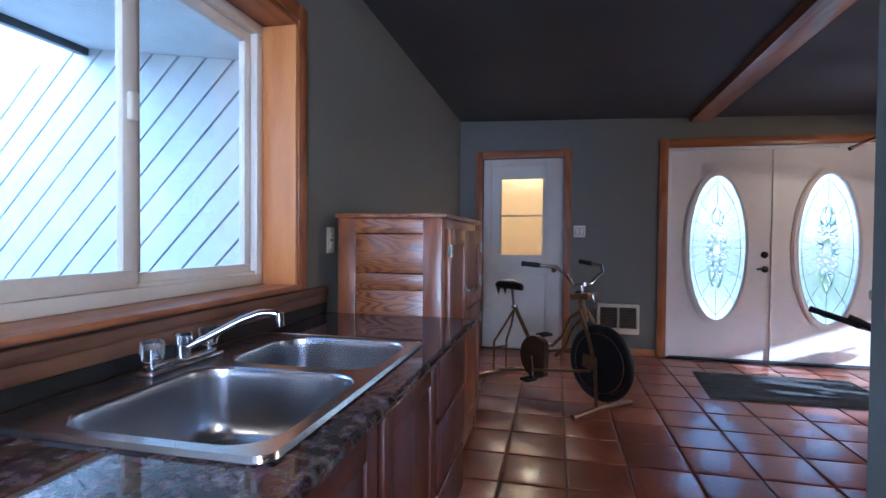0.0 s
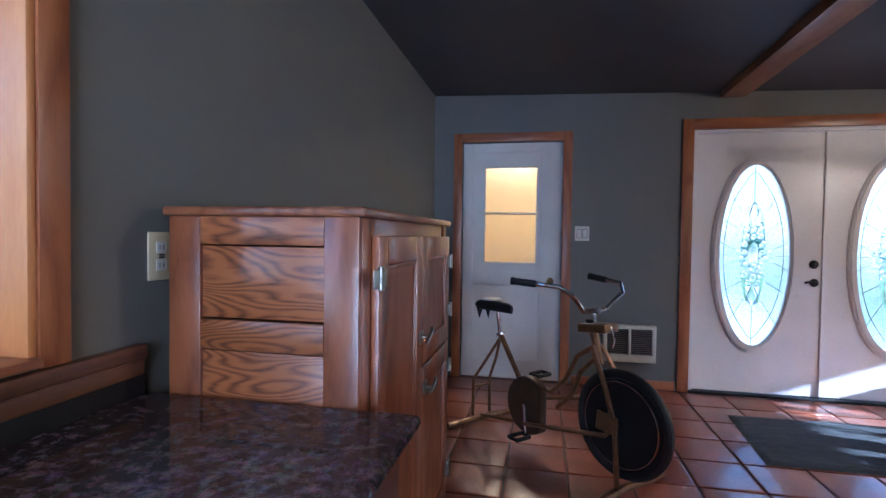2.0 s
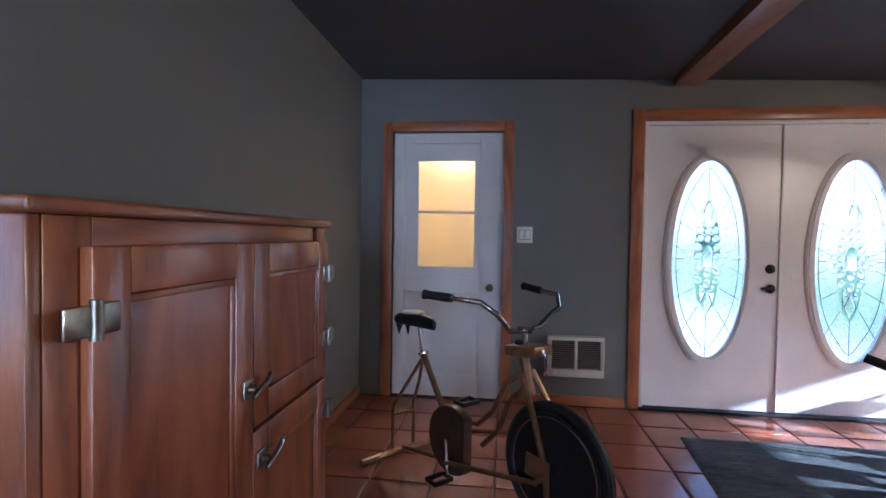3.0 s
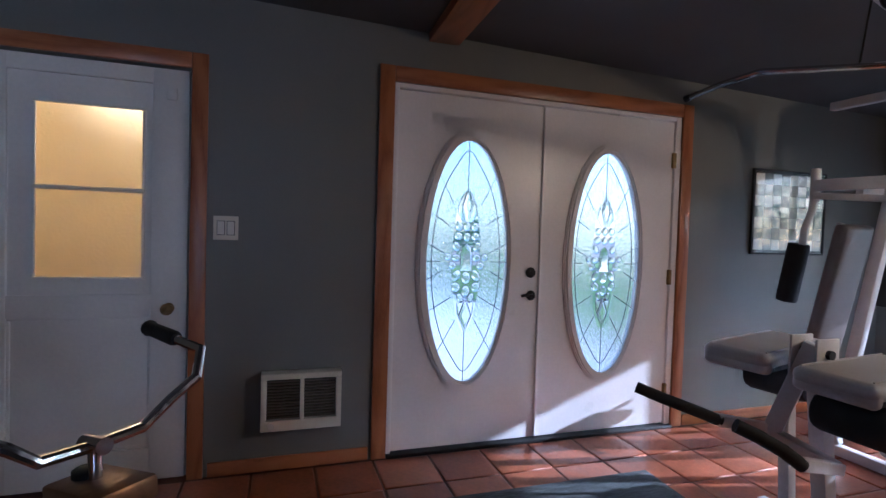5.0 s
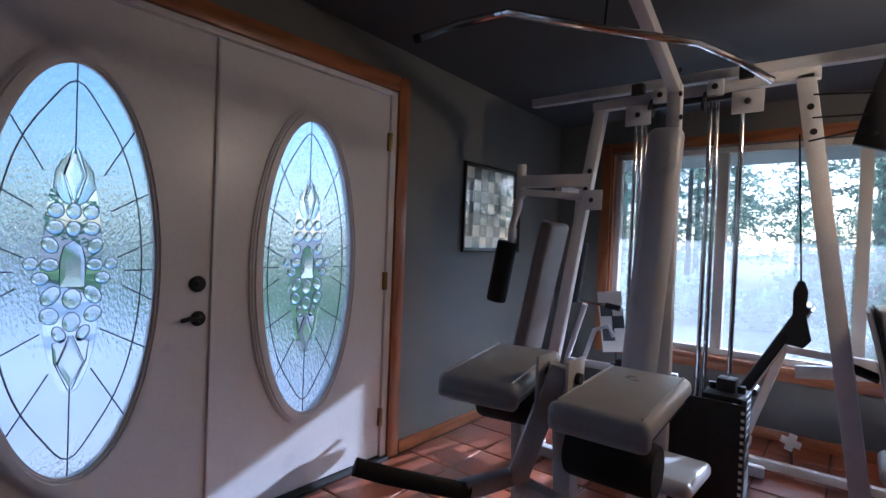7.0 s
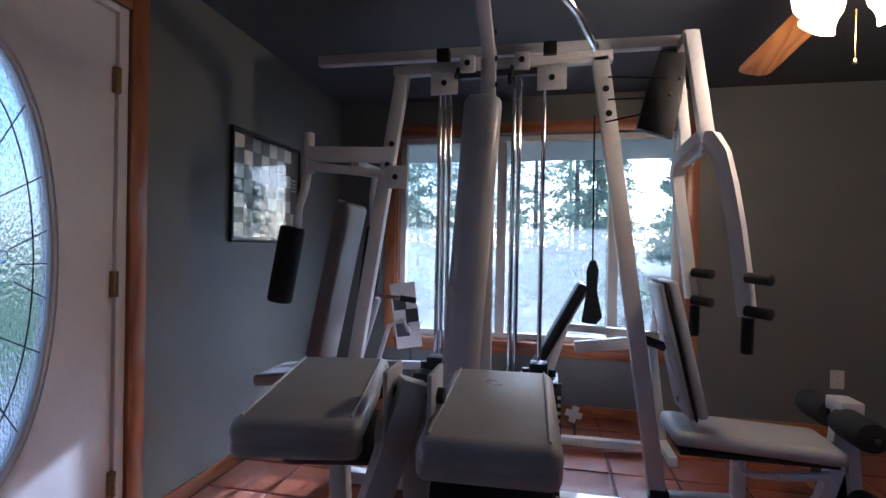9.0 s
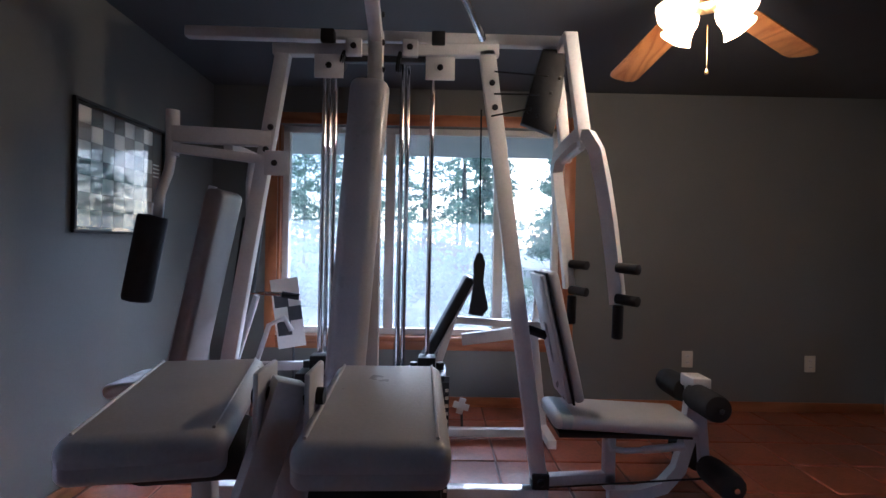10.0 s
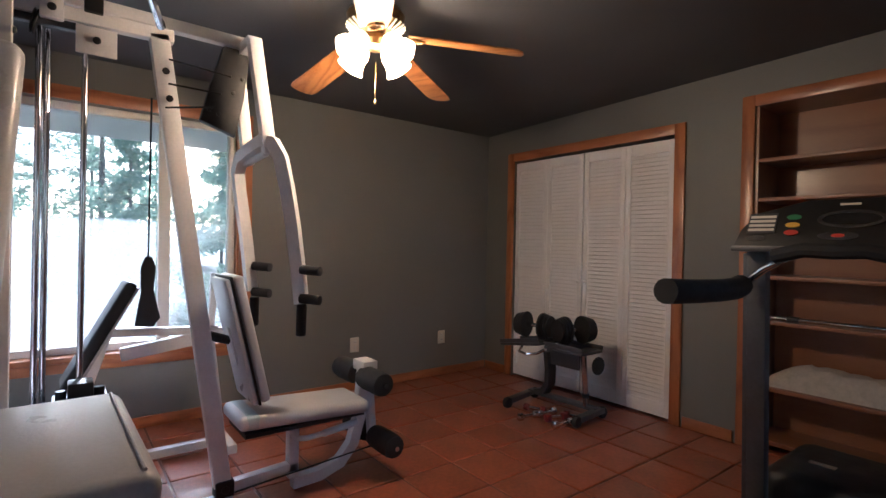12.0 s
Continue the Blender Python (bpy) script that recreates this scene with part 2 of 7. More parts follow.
# ---- building helpers ----
class Shape:
    """Collects solids into one bmesh."""

    def __init__(self):
        self.bm = bmesh.new()

    def _merge(self, sub, m=None):
        if m is not None:
            bmesh.ops.transform(sub, matrix=m, verts=sub.verts)
        me = bpy.data.meshes.new("part_of_shape")
        sub.to_mesh(me)
        sub.free()
        self.bm.from_mesh(me)
        bpy.data.meshes.remove(me)
        return self

    def box(self, x0, x1, y0, y1, z0, z1, bevel=0.0, seg=2, m=None):
        sub = bmesh.new()
        bmesh.ops.create_cube(sub, size=1, matrix=Matrix.Translation(((x0 + x1) / 2, (y0 + y1) / 2, (z0 + z1) / 2))
                              @ Matrix.Diagonal((abs(x1 - x0), abs(y1 - y0), abs(z1 - z0), 1)))
        if bevel:
            bmesh.ops.bevel(sub, geom=list(sub.edges), offset=bevel, segments=seg, profile=0.5, affect='EDGES')
        return self._merge(sub, m)

    def rod(self, a, b, r, r2=None, seg=14, cap=True):
        a, b = Vector(a), Vector(b)
        sub = bmesh.new()
        d = b - a
        bmesh.ops.create_cone(sub, cap_ends=cap, segments=seg, radius1=r, radius2=r if r2 is None else r2, depth=d.length)
        return self._merge(sub, Matrix.Translation((a + b) / 2) @ d.to_track_quat('Z', 'Y').to_matrix().to_4x4())

    def beam(self, a, b, w, h, bevel=0.004, up=(0, 0, 1)):
        """A square tube from a to b, w wide across and h high towards up."""
        a, b = Vector(a), Vector(b)
        d = (b - a).normalized()
        side = d.cross(Vector(up))
        side = side.normalized() if side.length > 1e-4 else Vector((1, 0, 0))
        top = side.cross(d)
        m = Matrix((side, d, top)).transposed().to_4x4()
        m.translation = (a + b) / 2
        n = (b - a).length
        return self.box(-w / 2, w / 2, -n / 2, n / 2, -h / 2, h / 2, bevel, 2, m)

    def tube(self, pts, r, seg=10, square=None, closed=False):
        """A bent tube through the points; square gives (width, height)."""
        pts = [Vector(p) for p in pts]
        n = len(pts)
        rings = []
        nrm = None
        for i, p in enumerate(pts):
            if closed:
                t = (pts[(i + 1) % n] - pts[i - 1]).normalized()
            else:
                t = ((pts[min(i + 1, n - 1)] - pts[max(i - 1, 0)])).normalized()
            if nrm is None:
                nrm = t.cross(Vector((0, 0, 1)))
                if nrm.length < 0.05:
                    nrm = t.cross(Vector((0, 1, 0)))
            nrm = (nrm - t * nrm.dot(t)).normalized()
            bi = t.cross(nrm)
            ring = []
            if square:
                w, h = square[0] / 2, square[1] / 2
                offs = [(w, h), (-w, h), (-w, -h), (w, -h)]
            else:
                offs = [(r * math.cos(2 * math.pi * k / seg), r * math.sin(2 * math.pi * k / seg)) for k in range(seg)]
            for u, v in offs:
                ring.append(self.bm.verts.new(p + nrm * u + bi * v))
            rings.append(ring)
        k = len(rings[0])
        last = n if closed else n - 1
        for i in range(last):
            a, b = rings[i], rings[(i + 1) % n]
            for j in range(k):
                self.bm.faces.new((a[j], a[(j + 1) % k], b[(j + 1) % k], b[j]))
        if not closed:
            self.bm.faces.new(rings[0][::-1])
            self.bm.faces.new(rings[-1])
        return self

    def lathe(self, profile, centre=(0, 0, 0), axis='Z', seg=24):
        """Turned shape: profile of (radius, height)."""
        sub = bmesh.new()
        rings = []
        for r, h in profile:
            rings.append([sub.verts.new((max(r, 1e-4) * math.cos(2 * math.pi * i / seg), max(r, 1e-4) * math.sin(2 * math.pi * i / seg), h)) for i in range(seg)])
        for a, b in zip(rings, rings[1:]):
            for i in range(seg):
                sub.faces.new((a[i], a[(i + 1) % seg], b[(i + 1) % seg], b[i]))
        sub.faces.new(rings[0][::-1])
        sub.faces.new(rings[-1])
        turn = {'Z': Matrix.Identity(4), 'Y': pose(0, 0, 0, -90), 'X': pose(0, 0, 0, 0, 90)}[axis] if isinstance(axis, str) else Vector(axis).to_track_quat('Z', 'Y').to_matrix().to_4x4()
        return self._merge(sub, Matrix.Translation(centre) @ turn)

    def prism(self, outline, depth, m=None, bevel=0.0):
        """An outline in x, y extruded from z=0 to depth, then placed by m."""
        sub = bmesh.new()
        vs = [sub.verts.new((x, y, 0)) for x, y in outline]
        f = sub.faces.new(vs)
        r = bmesh.ops.extrude_face_region(sub, geom=[f])
        bmesh.ops.translate(sub, verts=[v for v in r["geom"] if isinstance(v, bmesh.types.BMVert)], vec=(0, 0, depth))
        bmesh.ops.recalc_face_normals(sub, faces=sub.faces)
        if bevel:
            edges = [e for e in sub.edges if abs(e.verts[0].co.z - e.verts[1].co.z) < 1e-6]
            bmesh.ops.bevel(sub, geom=edges, offset=bevel, segments=2, profile=0.5, affect='EDGES')
        return self._merge(sub, m)

    def band(self, inner, outer, depth, m=None):
        """A flat ring between two outlines of as many points, extruded by depth."""
        sub = bmesh.new()
        n = len(inner)
        lo = [[sub.verts.new((x, y, 0)) for x, y in o] for o in (inner, outer)]
        hi = [[sub.verts.new((x, y, depth)) for x, y in o] for o in (inner, outer)]
        for i in range(n):
            j = (i + 1) % n
            sub.faces.new((hi[0][i], hi[1][i], hi[1][j], hi[0][j]))
            sub.faces.new((lo[0][i], lo[0][j], lo[1][j], lo[1][i]))
            sub.faces.new((lo[0][i], hi[0][i], hi[0][j], lo[0][j]))
            sub.faces.new((lo[1][i], lo[1][j], hi[1][j], hi[1][i]))
        bmesh.ops.recalc_face_normals(sub, faces=sub.faces)
        return self._merge(sub, m)

    def pad(self, w, d, h, m, soft=0.03):
        """An upholstered cushion, centred, with rounded edges and a slight crown."""
        sub = bmesh.new()
        bmesh.ops.create_cube(sub, size=1, matrix=Matrix.Diagonal((w, d, h, 1)))
        bmesh.ops.bevel(sub, geom=list(sub.edges), offset=min(soft, h * 0.48), segments=4, profile=0.5, affect='EDGES')
        return self._merge(sub, m)


def mesh_of(name, shape, mat, smooth=True):
    bm = shape.bm if isinstance(shape, Shape) else shape
    me = bpy.data.meshes.new(name)
    bmesh.ops.recalc_face_normals(bm, faces=bm.faces)
    if smooth:
        for f in bm.faces:
            f.smooth = True
        for e in bm.edges:
            if len(e.link_faces) == 2 and e.calc_face_angle(0) > 0.6:
                e.smooth = False
    bm.to_mesh(me)
    bm.free()
    me.materials.append(mat)
    return me


def part(name, shape, mat, parent, label=""):
    """One mesh object under a thing or a part, built in world places."""
    ob = new(name, mesh_of(name, shape, mat))
    ob.parent = parent
    ob.matrix_parent_inverse = WORLD_OF[parent.name].inverted()
    WORLD_OF[ob.name] = Matrix.Identity(4)
    if label:
        tagged(ob, label)
    return ob


WORLD_OF = {}


def thing(name, base, label, category, group="", kind=""):
    """An Empty at a thing's base, to parent its parts."""
    e = new(name)
    e.empty_display_size = 0.05
    e.location = base
    WORLD_OF[e.name] = Matrix.Translation(base)
    return tagged(e, label, category, group, kind)


def solid(name, shape, mat, label, category, kind="", group=""):
    """A thing or piece of the setting that is one mesh."""
    ob = new(name, mesh_of(name, shape, mat))
    WORLD_OF[ob.name] = Matrix.Identity(4)
    return tagged(ob, label, category, group, kind)


def ellipse(rx, ry, n=64, cx=0.0, cy=0.0):
    return [(cx + rx * math.cos(2 * math.pi * i / n), cy + ry * math.sin(2 * math.pi * i / n)) for i in range(n)]


def arc(centre, r, a0, a1, n, u=(1, 0, 0), v=(0, 0, 1)):
    c, u, v = Vector(centre), Vector(u), Vector(v)
    return [c + u * r * math.cos(radians(a0 + (a1 - a0) * i / n)) + v * r * math.sin(radians(a0 + (a1 - a0) * i / n)) for i in range(n + 1)]

# ---- the setting ----
XW, XE, YN, YS, YB = 1.0, 7.08, 7.29, 2.39, -0.6


def ceiling_z(x):
    return 2.44 - 0.025 * (x - 1.0)


# walls, built as blocks round their openings
TOP = 2.46
W_Y0, W_Y1, W_Z0, W_Z1 = 2.36, 3.77, 0.965, 2.035          # kitchen window
s = Shape()
s.box(XW - 0.2, XW, YB, W_Y0, 0, TOP).box(XW - 0.2, XW, W_Y1, YN + 0.2, 0, TOP)
s.box(XW - 0.2, XW, W_Y0, W_Y1, 0, W_Z0).box(XW - 0.2, XW, W_Y0, W_Y1, W_Z1, TOP)
solid("wall_west", s, M_WALL, "grey-green painted wall with a window over the sink", "wall", "structure")

D1X0, D1X1, D1Z = 1.25, 2.095, 2.03                        # panelled door
D2X0, D2X1, D2Z = 3.10, 5.06, 2.09                         # double doors
s = Shape()
s.box(XW, D1X0, YN, YN + 0.16, 0, TOP).box(D1X1, D2X0, YN, YN + 0.16, 0, TOP).box(D2X1, XE + 0.2, YN, YN + 0.16, 0, TOP)
s.box(D1X0, D1X1, YN, YN + 0.16, D1Z, TOP).box(D2X0, D2X1, YN, YN + 0.16, D2Z, TOP)
solid("wall_north", s, M_WALL, "grey-green painted wall with a panelled door and double entrance doors", "wall", "structure")

G_Y0, G_Y1, G_Z0, G_Z1 = 4.76, 6.82, 0.49, 2.02            # gym window
s = Shape()
s.box(XE, XE + 0.2, YS - 0.9, G_Y0, 0, TOP).box(XE, XE + 0.2, G_Y1, YN, 0, TOP)
s.box(XE, XE + 0.2, G_Y0, G_Y1, 0, G_Z0).box(XE, XE + 0.2, G_Y0, G_Y1, G_Z1, TOP)
solid("wall_east", s, M_WALL, "grey painted wall with a wide window onto the garden", "wall", "structure")

C_X0, C_X1, C_Z = 5.17, 6.71, 2.0                           # closet
B_X0, B_X1, B_Z1 = 3.05, 4.67, 2.11                         # built-in shelves
s = Shape()
s.box(C_X1, XE, YS - 0.12, YS, 0, TOP).box(C_X0, C_X1, YS - 0.12, YS, C_Z, TOP)
s.box(B_X1, C_X0, YS - 0.12, YS, 0, TOP).box(B_X0, B_X1, YS - 0.12, YS, B_Z1, TOP)
s.box(2.258, B_X0, YS - 0.36, YS, 0, TOP)
solid("wall_south", s, M_WALL, "grey painted wall with a closet and built-in shelves", "wall", "structure")

s = Shape()
s.box(3.2, 3.35, YB, YS - 0.36, 0, TOP).box(XW - 0.2, 1.35, YB - 0.15, YB, 0, TOP).box(3.05, 3.35, YB - 0.15, YB, 0, TOP)
s.box(1.35, 3.05, YB - 0.15, YB, 0, 0.35).box(1.35, 3.05, YB - 0.15, YB, 2.15, TOP)
s.box(3.35, XE + 0.2, YS - 1.05, YS - 0.9, 0, TOP)
solid("wall_back", s, M_WALL, "plain grey wall behind the kitchen", "wall", "structure")

# window at the kitchen's back, whose light falls along the room
w = thing("window_3", (2.2, YB, 0.35), "plain wide window at the back of the kitchen", "window", kind="structure")
s = Shape().box(1.351, 3.049, YB - 0.12, YB - 0.05, 0.351, 0.40).box(1.351, 3.049, YB - 0.12, YB - 0.05, 2.10, 2.149)
s.box(1.351, 1.40, YB - 0.12, YB - 0.05, 0.40, 2.10).box(3.0, 3.049, YB - 0.12, YB - 0.05, 0.40, 2.10).box(2.17, 2.23, YB - 0.12, YB - 0.05, 0.40, 2.10)
part("window_frame", s, M_VINYL, w)
for a, b in ((1.40, 2.17), (2.23, 3.0)):
    g = part("pane", Shape().box(a, b, YB - 0.09, YB - 0.086, 0.40, 2.10), M_GLASS, w)
    g.visible_shadow = False

# ceiling, slightly out of level as the house is
s = Shape()
sub = bmesh.new()
va = [sub.verts.new((x, y, ceiling_z(x) + dz)) for dz in (0, 0.12) for x, y in ((0.8, YB - 0.2), (7.3, YB - 0.2), (7.3, 7.45), (0.8, 7.45))]
for f in ((3, 2, 1, 0), (4, 5, 6, 7), (0, 1, 5, 4), (1, 2, 6, 5), (2, 3, 7, 6), (3, 0, 4, 7)):
    sub.faces.new([va[i] for i in f])
s._merge(sub)
solid("ceiling", s, M_CEIL, "dark grey painted ceiling with a faint sheen", "ceiling", "structure")

s = Shape().beam((3.245, YS + 0.001, 2.36), (3.375, YN - 0.001, 2.395), 0.18, 0.12, 0.006)
solid("beam_trim", s, M_TRIM_H, "reddish brown wooden beam across the ceiling", "beam", "structure")

# floor bed under the tiles
floor = solid("floor", Shape().box(0.8, 7.3, YB - 0.2, 7.45, -0.15, -0.008), M_GROUT, "terracotta tile floor with dark recessed joints", "floor", "structure")

# baseboards
def baseboard(x0, x1, y0, y1, mat):
    s = Shape().box(x0, x1, y0, y1, 0.002, 0.075, 0.004)
    solid("baseboard", s, mat, "low reddish wooden baseboard along the wall", "baseboard", "structure")


baseboard(2.19, 3.0, YN - 0.014, YN - 0.001, M_TRIM_X)
baseboard(5.16, XE, YN - 0.014, YN - 0.001, M_TRIM_X)
baseboard(XE - 0.014, XE - 0.001, YS + 0.015, YN - 0.015, M_TRIM_H)
baseboard(6.80, XE - 0.015, YS + 0.001, YS + 0.014, M_TRIM_X)
baseboard(4.76, 5.08, YS + 0.001, YS + 0.014, M_TRIM_X)
baseboard(XW + 0.001, XW + 0.014, 5.1, YN - 0.015, M_TRIM_H)


# casings: boards round openings, butted
def casing_n(x0, x1, z1, w=0.085, name="trim"):
    e = thing(name, ((x0 + x1) / 2, YN, 0), "reddish fir casing round the doorway", "door casing", kind="structure")
    part("upright", Shape().box(x0 - w, x0 - 0.001, YN - 0.02, YN - 0.001, 0.002, z1 + w, 0.004), M_TRIM, e)
    part("upright", Shape().box(x1 + 0.001, x1 + w, YN - 0.02, YN - 0.001, 0.002, z1 + w, 0.004), M_TRIM, e)
    part("head", Shape().box(x0, x1, YN - 0.02, YN - 0.001, z1 + 0.001, z1 + w, 0.004), M_TRIM_X, e)


casing_n(D1X0, D1X1, D1Z, 0.075)
casing_n(D2X0, D2X1, D2Z, 0.085)
e = thing("trim", ((C_X0 + C_X1) / 2, YS, 0), "reddish fir casing round the closet", "door casing", kind="structure")
part("upright", Shape().box(C_X0 - 0.075, C_X0, YS + 0.001, YS + 0.02, 0.002, C_Z + 0.075, 0.004), M_TRIM, e)
part("upright", Shape().box(C_X1, C_X1 + 0.075, YS + 0.001, YS + 0.02, 0.002, C_Z + 0.075, 0.004), M_TRIM, e)
part("head", Shape().box(C_X0, C_X1, YS + 0.001, YS + 0.02, C_Z, C_Z + 0.075, 0.004), M_TRIM_X, e)


# ---- kitchen window: fir recess, vinyl slider ----
def kitchen_window():
    w = thing("window_1", (0.9, 3.07, W_Z0), "sliding vinyl window in a deep fir recess over the sink", "window", kind="structure")
    y0, y1, z0, z1 = W_Y0, W_Y1, W_Z0, W_Z1
    part("jamb", Shape().box(0.86, XW + 0.012, y1 - 0.018, y1 - 0.001, z0 + 0.02, z1 - 0.02, 0.002), M_JAMB_LIT, w)
    part("jamb", Shape().box(0.86, XW + 0.012, y0 + 0.001, y0 + 0.018, z0 + 0.02, z1 - 0.02, 0.002), M_JAMB_LIT, w)
    part("jamb_head", Shape().box(0.86, XW + 0.012, y0 + 0.001, y1 - 0.001, z1 - 0.02, z1 - 0.001, 0.002), M_TRIM_H, w)
    part("sill", Shape().box(0.86, XW + 0.03, y0 + 0.001, y1 - 0.001, z0 + 0.001, z0 + 0.02, 0.004), M_TRIM_H, w)
    part("casing", Shape().box(XW + 0.001, XW + 0.018, y1, y1 + 0.065, z0 - 0.005, z1 + 0.065, 0.003), M_TRIM, w)
    part("casing", Shape().box(XW + 0.001, XW + 0.018, y0 - 0.065, y0, z0 - 0.005, z1 + 0.065, 0.003), M_TRIM, w)
    part("casing", Shape().box(XW + 0.001, XW + 0.018, y0, y1, z1, z1 + 0.065, 0.003), M_TRIM_H, w)
    yi0, yi1, zi0, zi1 = y0 + 0.018, y1 - 0.018, z0 + 0.02, z1 - 0.02

    def ring(name, a0, a1, b0, b1, x0, x1, t):
        s = Shape()
        s.box(x0, x1, a0, a1, b0, b0 + t, 0.004).box(x0, x1, a0, a1, b1 - t, b1, 0.004)
        s.box(x0, x1, a0, a0 + t, b0 + t, b1 - t, 0.004).box(x0, x1, a1 - t, a1, b0 + t, b1 - t, 0.004)
        return part(name, s, M_VINYL, w)
    ring("window_frame", yi0, yi1, zi0, zi1, 0.80, 0.868, 0.042)
    mid = 3.10
    f = ring("sash", yi0 + 0.043, mid + 0.03, zi0 + 0.043, zi1 - 0.043, 0.845, 0.872, 0.05)
    g = part("pane", Shape().box(0.853, 0.857, yi0 + 0.09, mid - 0.018, zi0 + 0.09, zi1 - 0.09), M_GLASS, w)
    g.visible_shadow = False
    ring("sash", mid + 0.031, yi1 - 0.043, zi0 + 0.043, zi1 - 0.043, 0.812, 0.842, 0.04)
    g = part("pane", Shape().box(0.822, 0.826, mid + 0.07, yi1 - 0.08, zi0 + 0.08, zi1 - 0.08), M_GLASS, w)
    g.visible_shadow = False
    part("screen_track", Shape().box(0.845, 0.86, mid + 0.032, yi1 - 0.044, zi0 + 0.043, zi0 + 0.055), M_VINYL, w)
    part("latch", Shape().box(0.872, 0.892, mid - 0.012, mid + 0.022, 1.49, 1.57, 0.008, 3), M_PLATE, w, "white plastic latch")
    # wooden ledge and splash board below the sill
    s = Shape().box(XW + 0.001, XW + 0.03, 0.6, 4.02, 0.925, W_Z0 - 0.006, 0.006).box(XW + 0.001, XW + 0.02, 0.6, 4.02, 0.885, 0.925, 0.004)
    solid("trim", s, wood("walnut_ledge", (0.19, 0.085, 0.04), (0.09, 0.035, 0.016), 0.4, 'Y'), "dark wooden splash ledge behind the counter", "trim", "structure")


kitchen_window()


# ---- gym window: three lights ----
def gym_window():
    w = thing("window_2", (XE, (G_Y0 + G_Y1) / 2, G_Z0), "wide three-light vinyl window with fir casing", "window", kind="structure")
    y0, y1, z0, z1 = G_Y0, G_Y1, G_Z0, G_Z1
    part("casing", Shape().box(XE - 0.018, XE - 0.001, y1, y1 + 0.08, z0 - 0.08, z1 + 0.08, 0.003), M_TRIM, w)
    part("casing", Shape().box(XE - 0.018, XE - 0.001, y0 - 0.08, y0, z0 - 0.08, z1 + 0.08, 0.003), M_TRIM, w)
    part("casing", Shape().box(XE - 0.018, XE - 0.001, y0, y1, z1, z1 + 0.08, 0.003), M_TRIM_H, w)
    part("casing", Shape().box(XE - 0.018, XE - 0.001, y0, y1, z0 - 0.08, z0 - 0.02, 0.003), M_TRIM_H, w)
    part("window_sill", Shape().box(XE - 0.03, XE + 0.1, y0 + 0.001, y1 - 0.001, z0 - 0.019, z0 + 0.015, 0.004), M_TRIM_H, w)
    part("jamb", Shape().box(XE, XE + 0.1, y1 - 0.016, y1 - 0.001, z0 + 0.015, z1 - 0.001), M_TRIM, w)
    part("jamb", Shape().box(XE, XE + 0.1, y0 + 0.001, y0 + 0.016, z0 + 0.015, z1 - 0.001), M_TRIM, w)
    ya, yb, za, zb = y0 + 0.016, y1 - 0.016, z0 + 0.016, z1 - 0.002
    xs0, xs1 = XE + 0.06, XE + 0.13
    s = Shape().box(xs0, xs1, ya, yb, za, za + 0.045, 0.004).box(xs0, xs1, ya, yb, zb - 0.045, zb, 0.004)
    s.box(xs0, xs1, ya, ya + 0.045, za, zb, 0.004).box(xs0, xs1, yb - 0.045, yb, za, zb, 0.004)
    part("window_frame", s, M_WHITE, w)
    for ym in (5.22, 6.02):
        part("mullion", Shape().box(xs0 - 0.005, xs1, ym - 0.035, ym + 0.035, za + 0.045, zb - 0.045, 0.004), M_WHITE, w)
    for a, b in ((ya + 0.045, 5.185), (5.255, 5.985), (6.055, yb - 0.045)):
        g = part("pane", Shape().box(xs0 + 0.03, xs0 + 0.034, a, b, za + 0.045, zb - 0.045), M_GLASS_OLD, w)
        g.visible_shadow = False


gym_window()


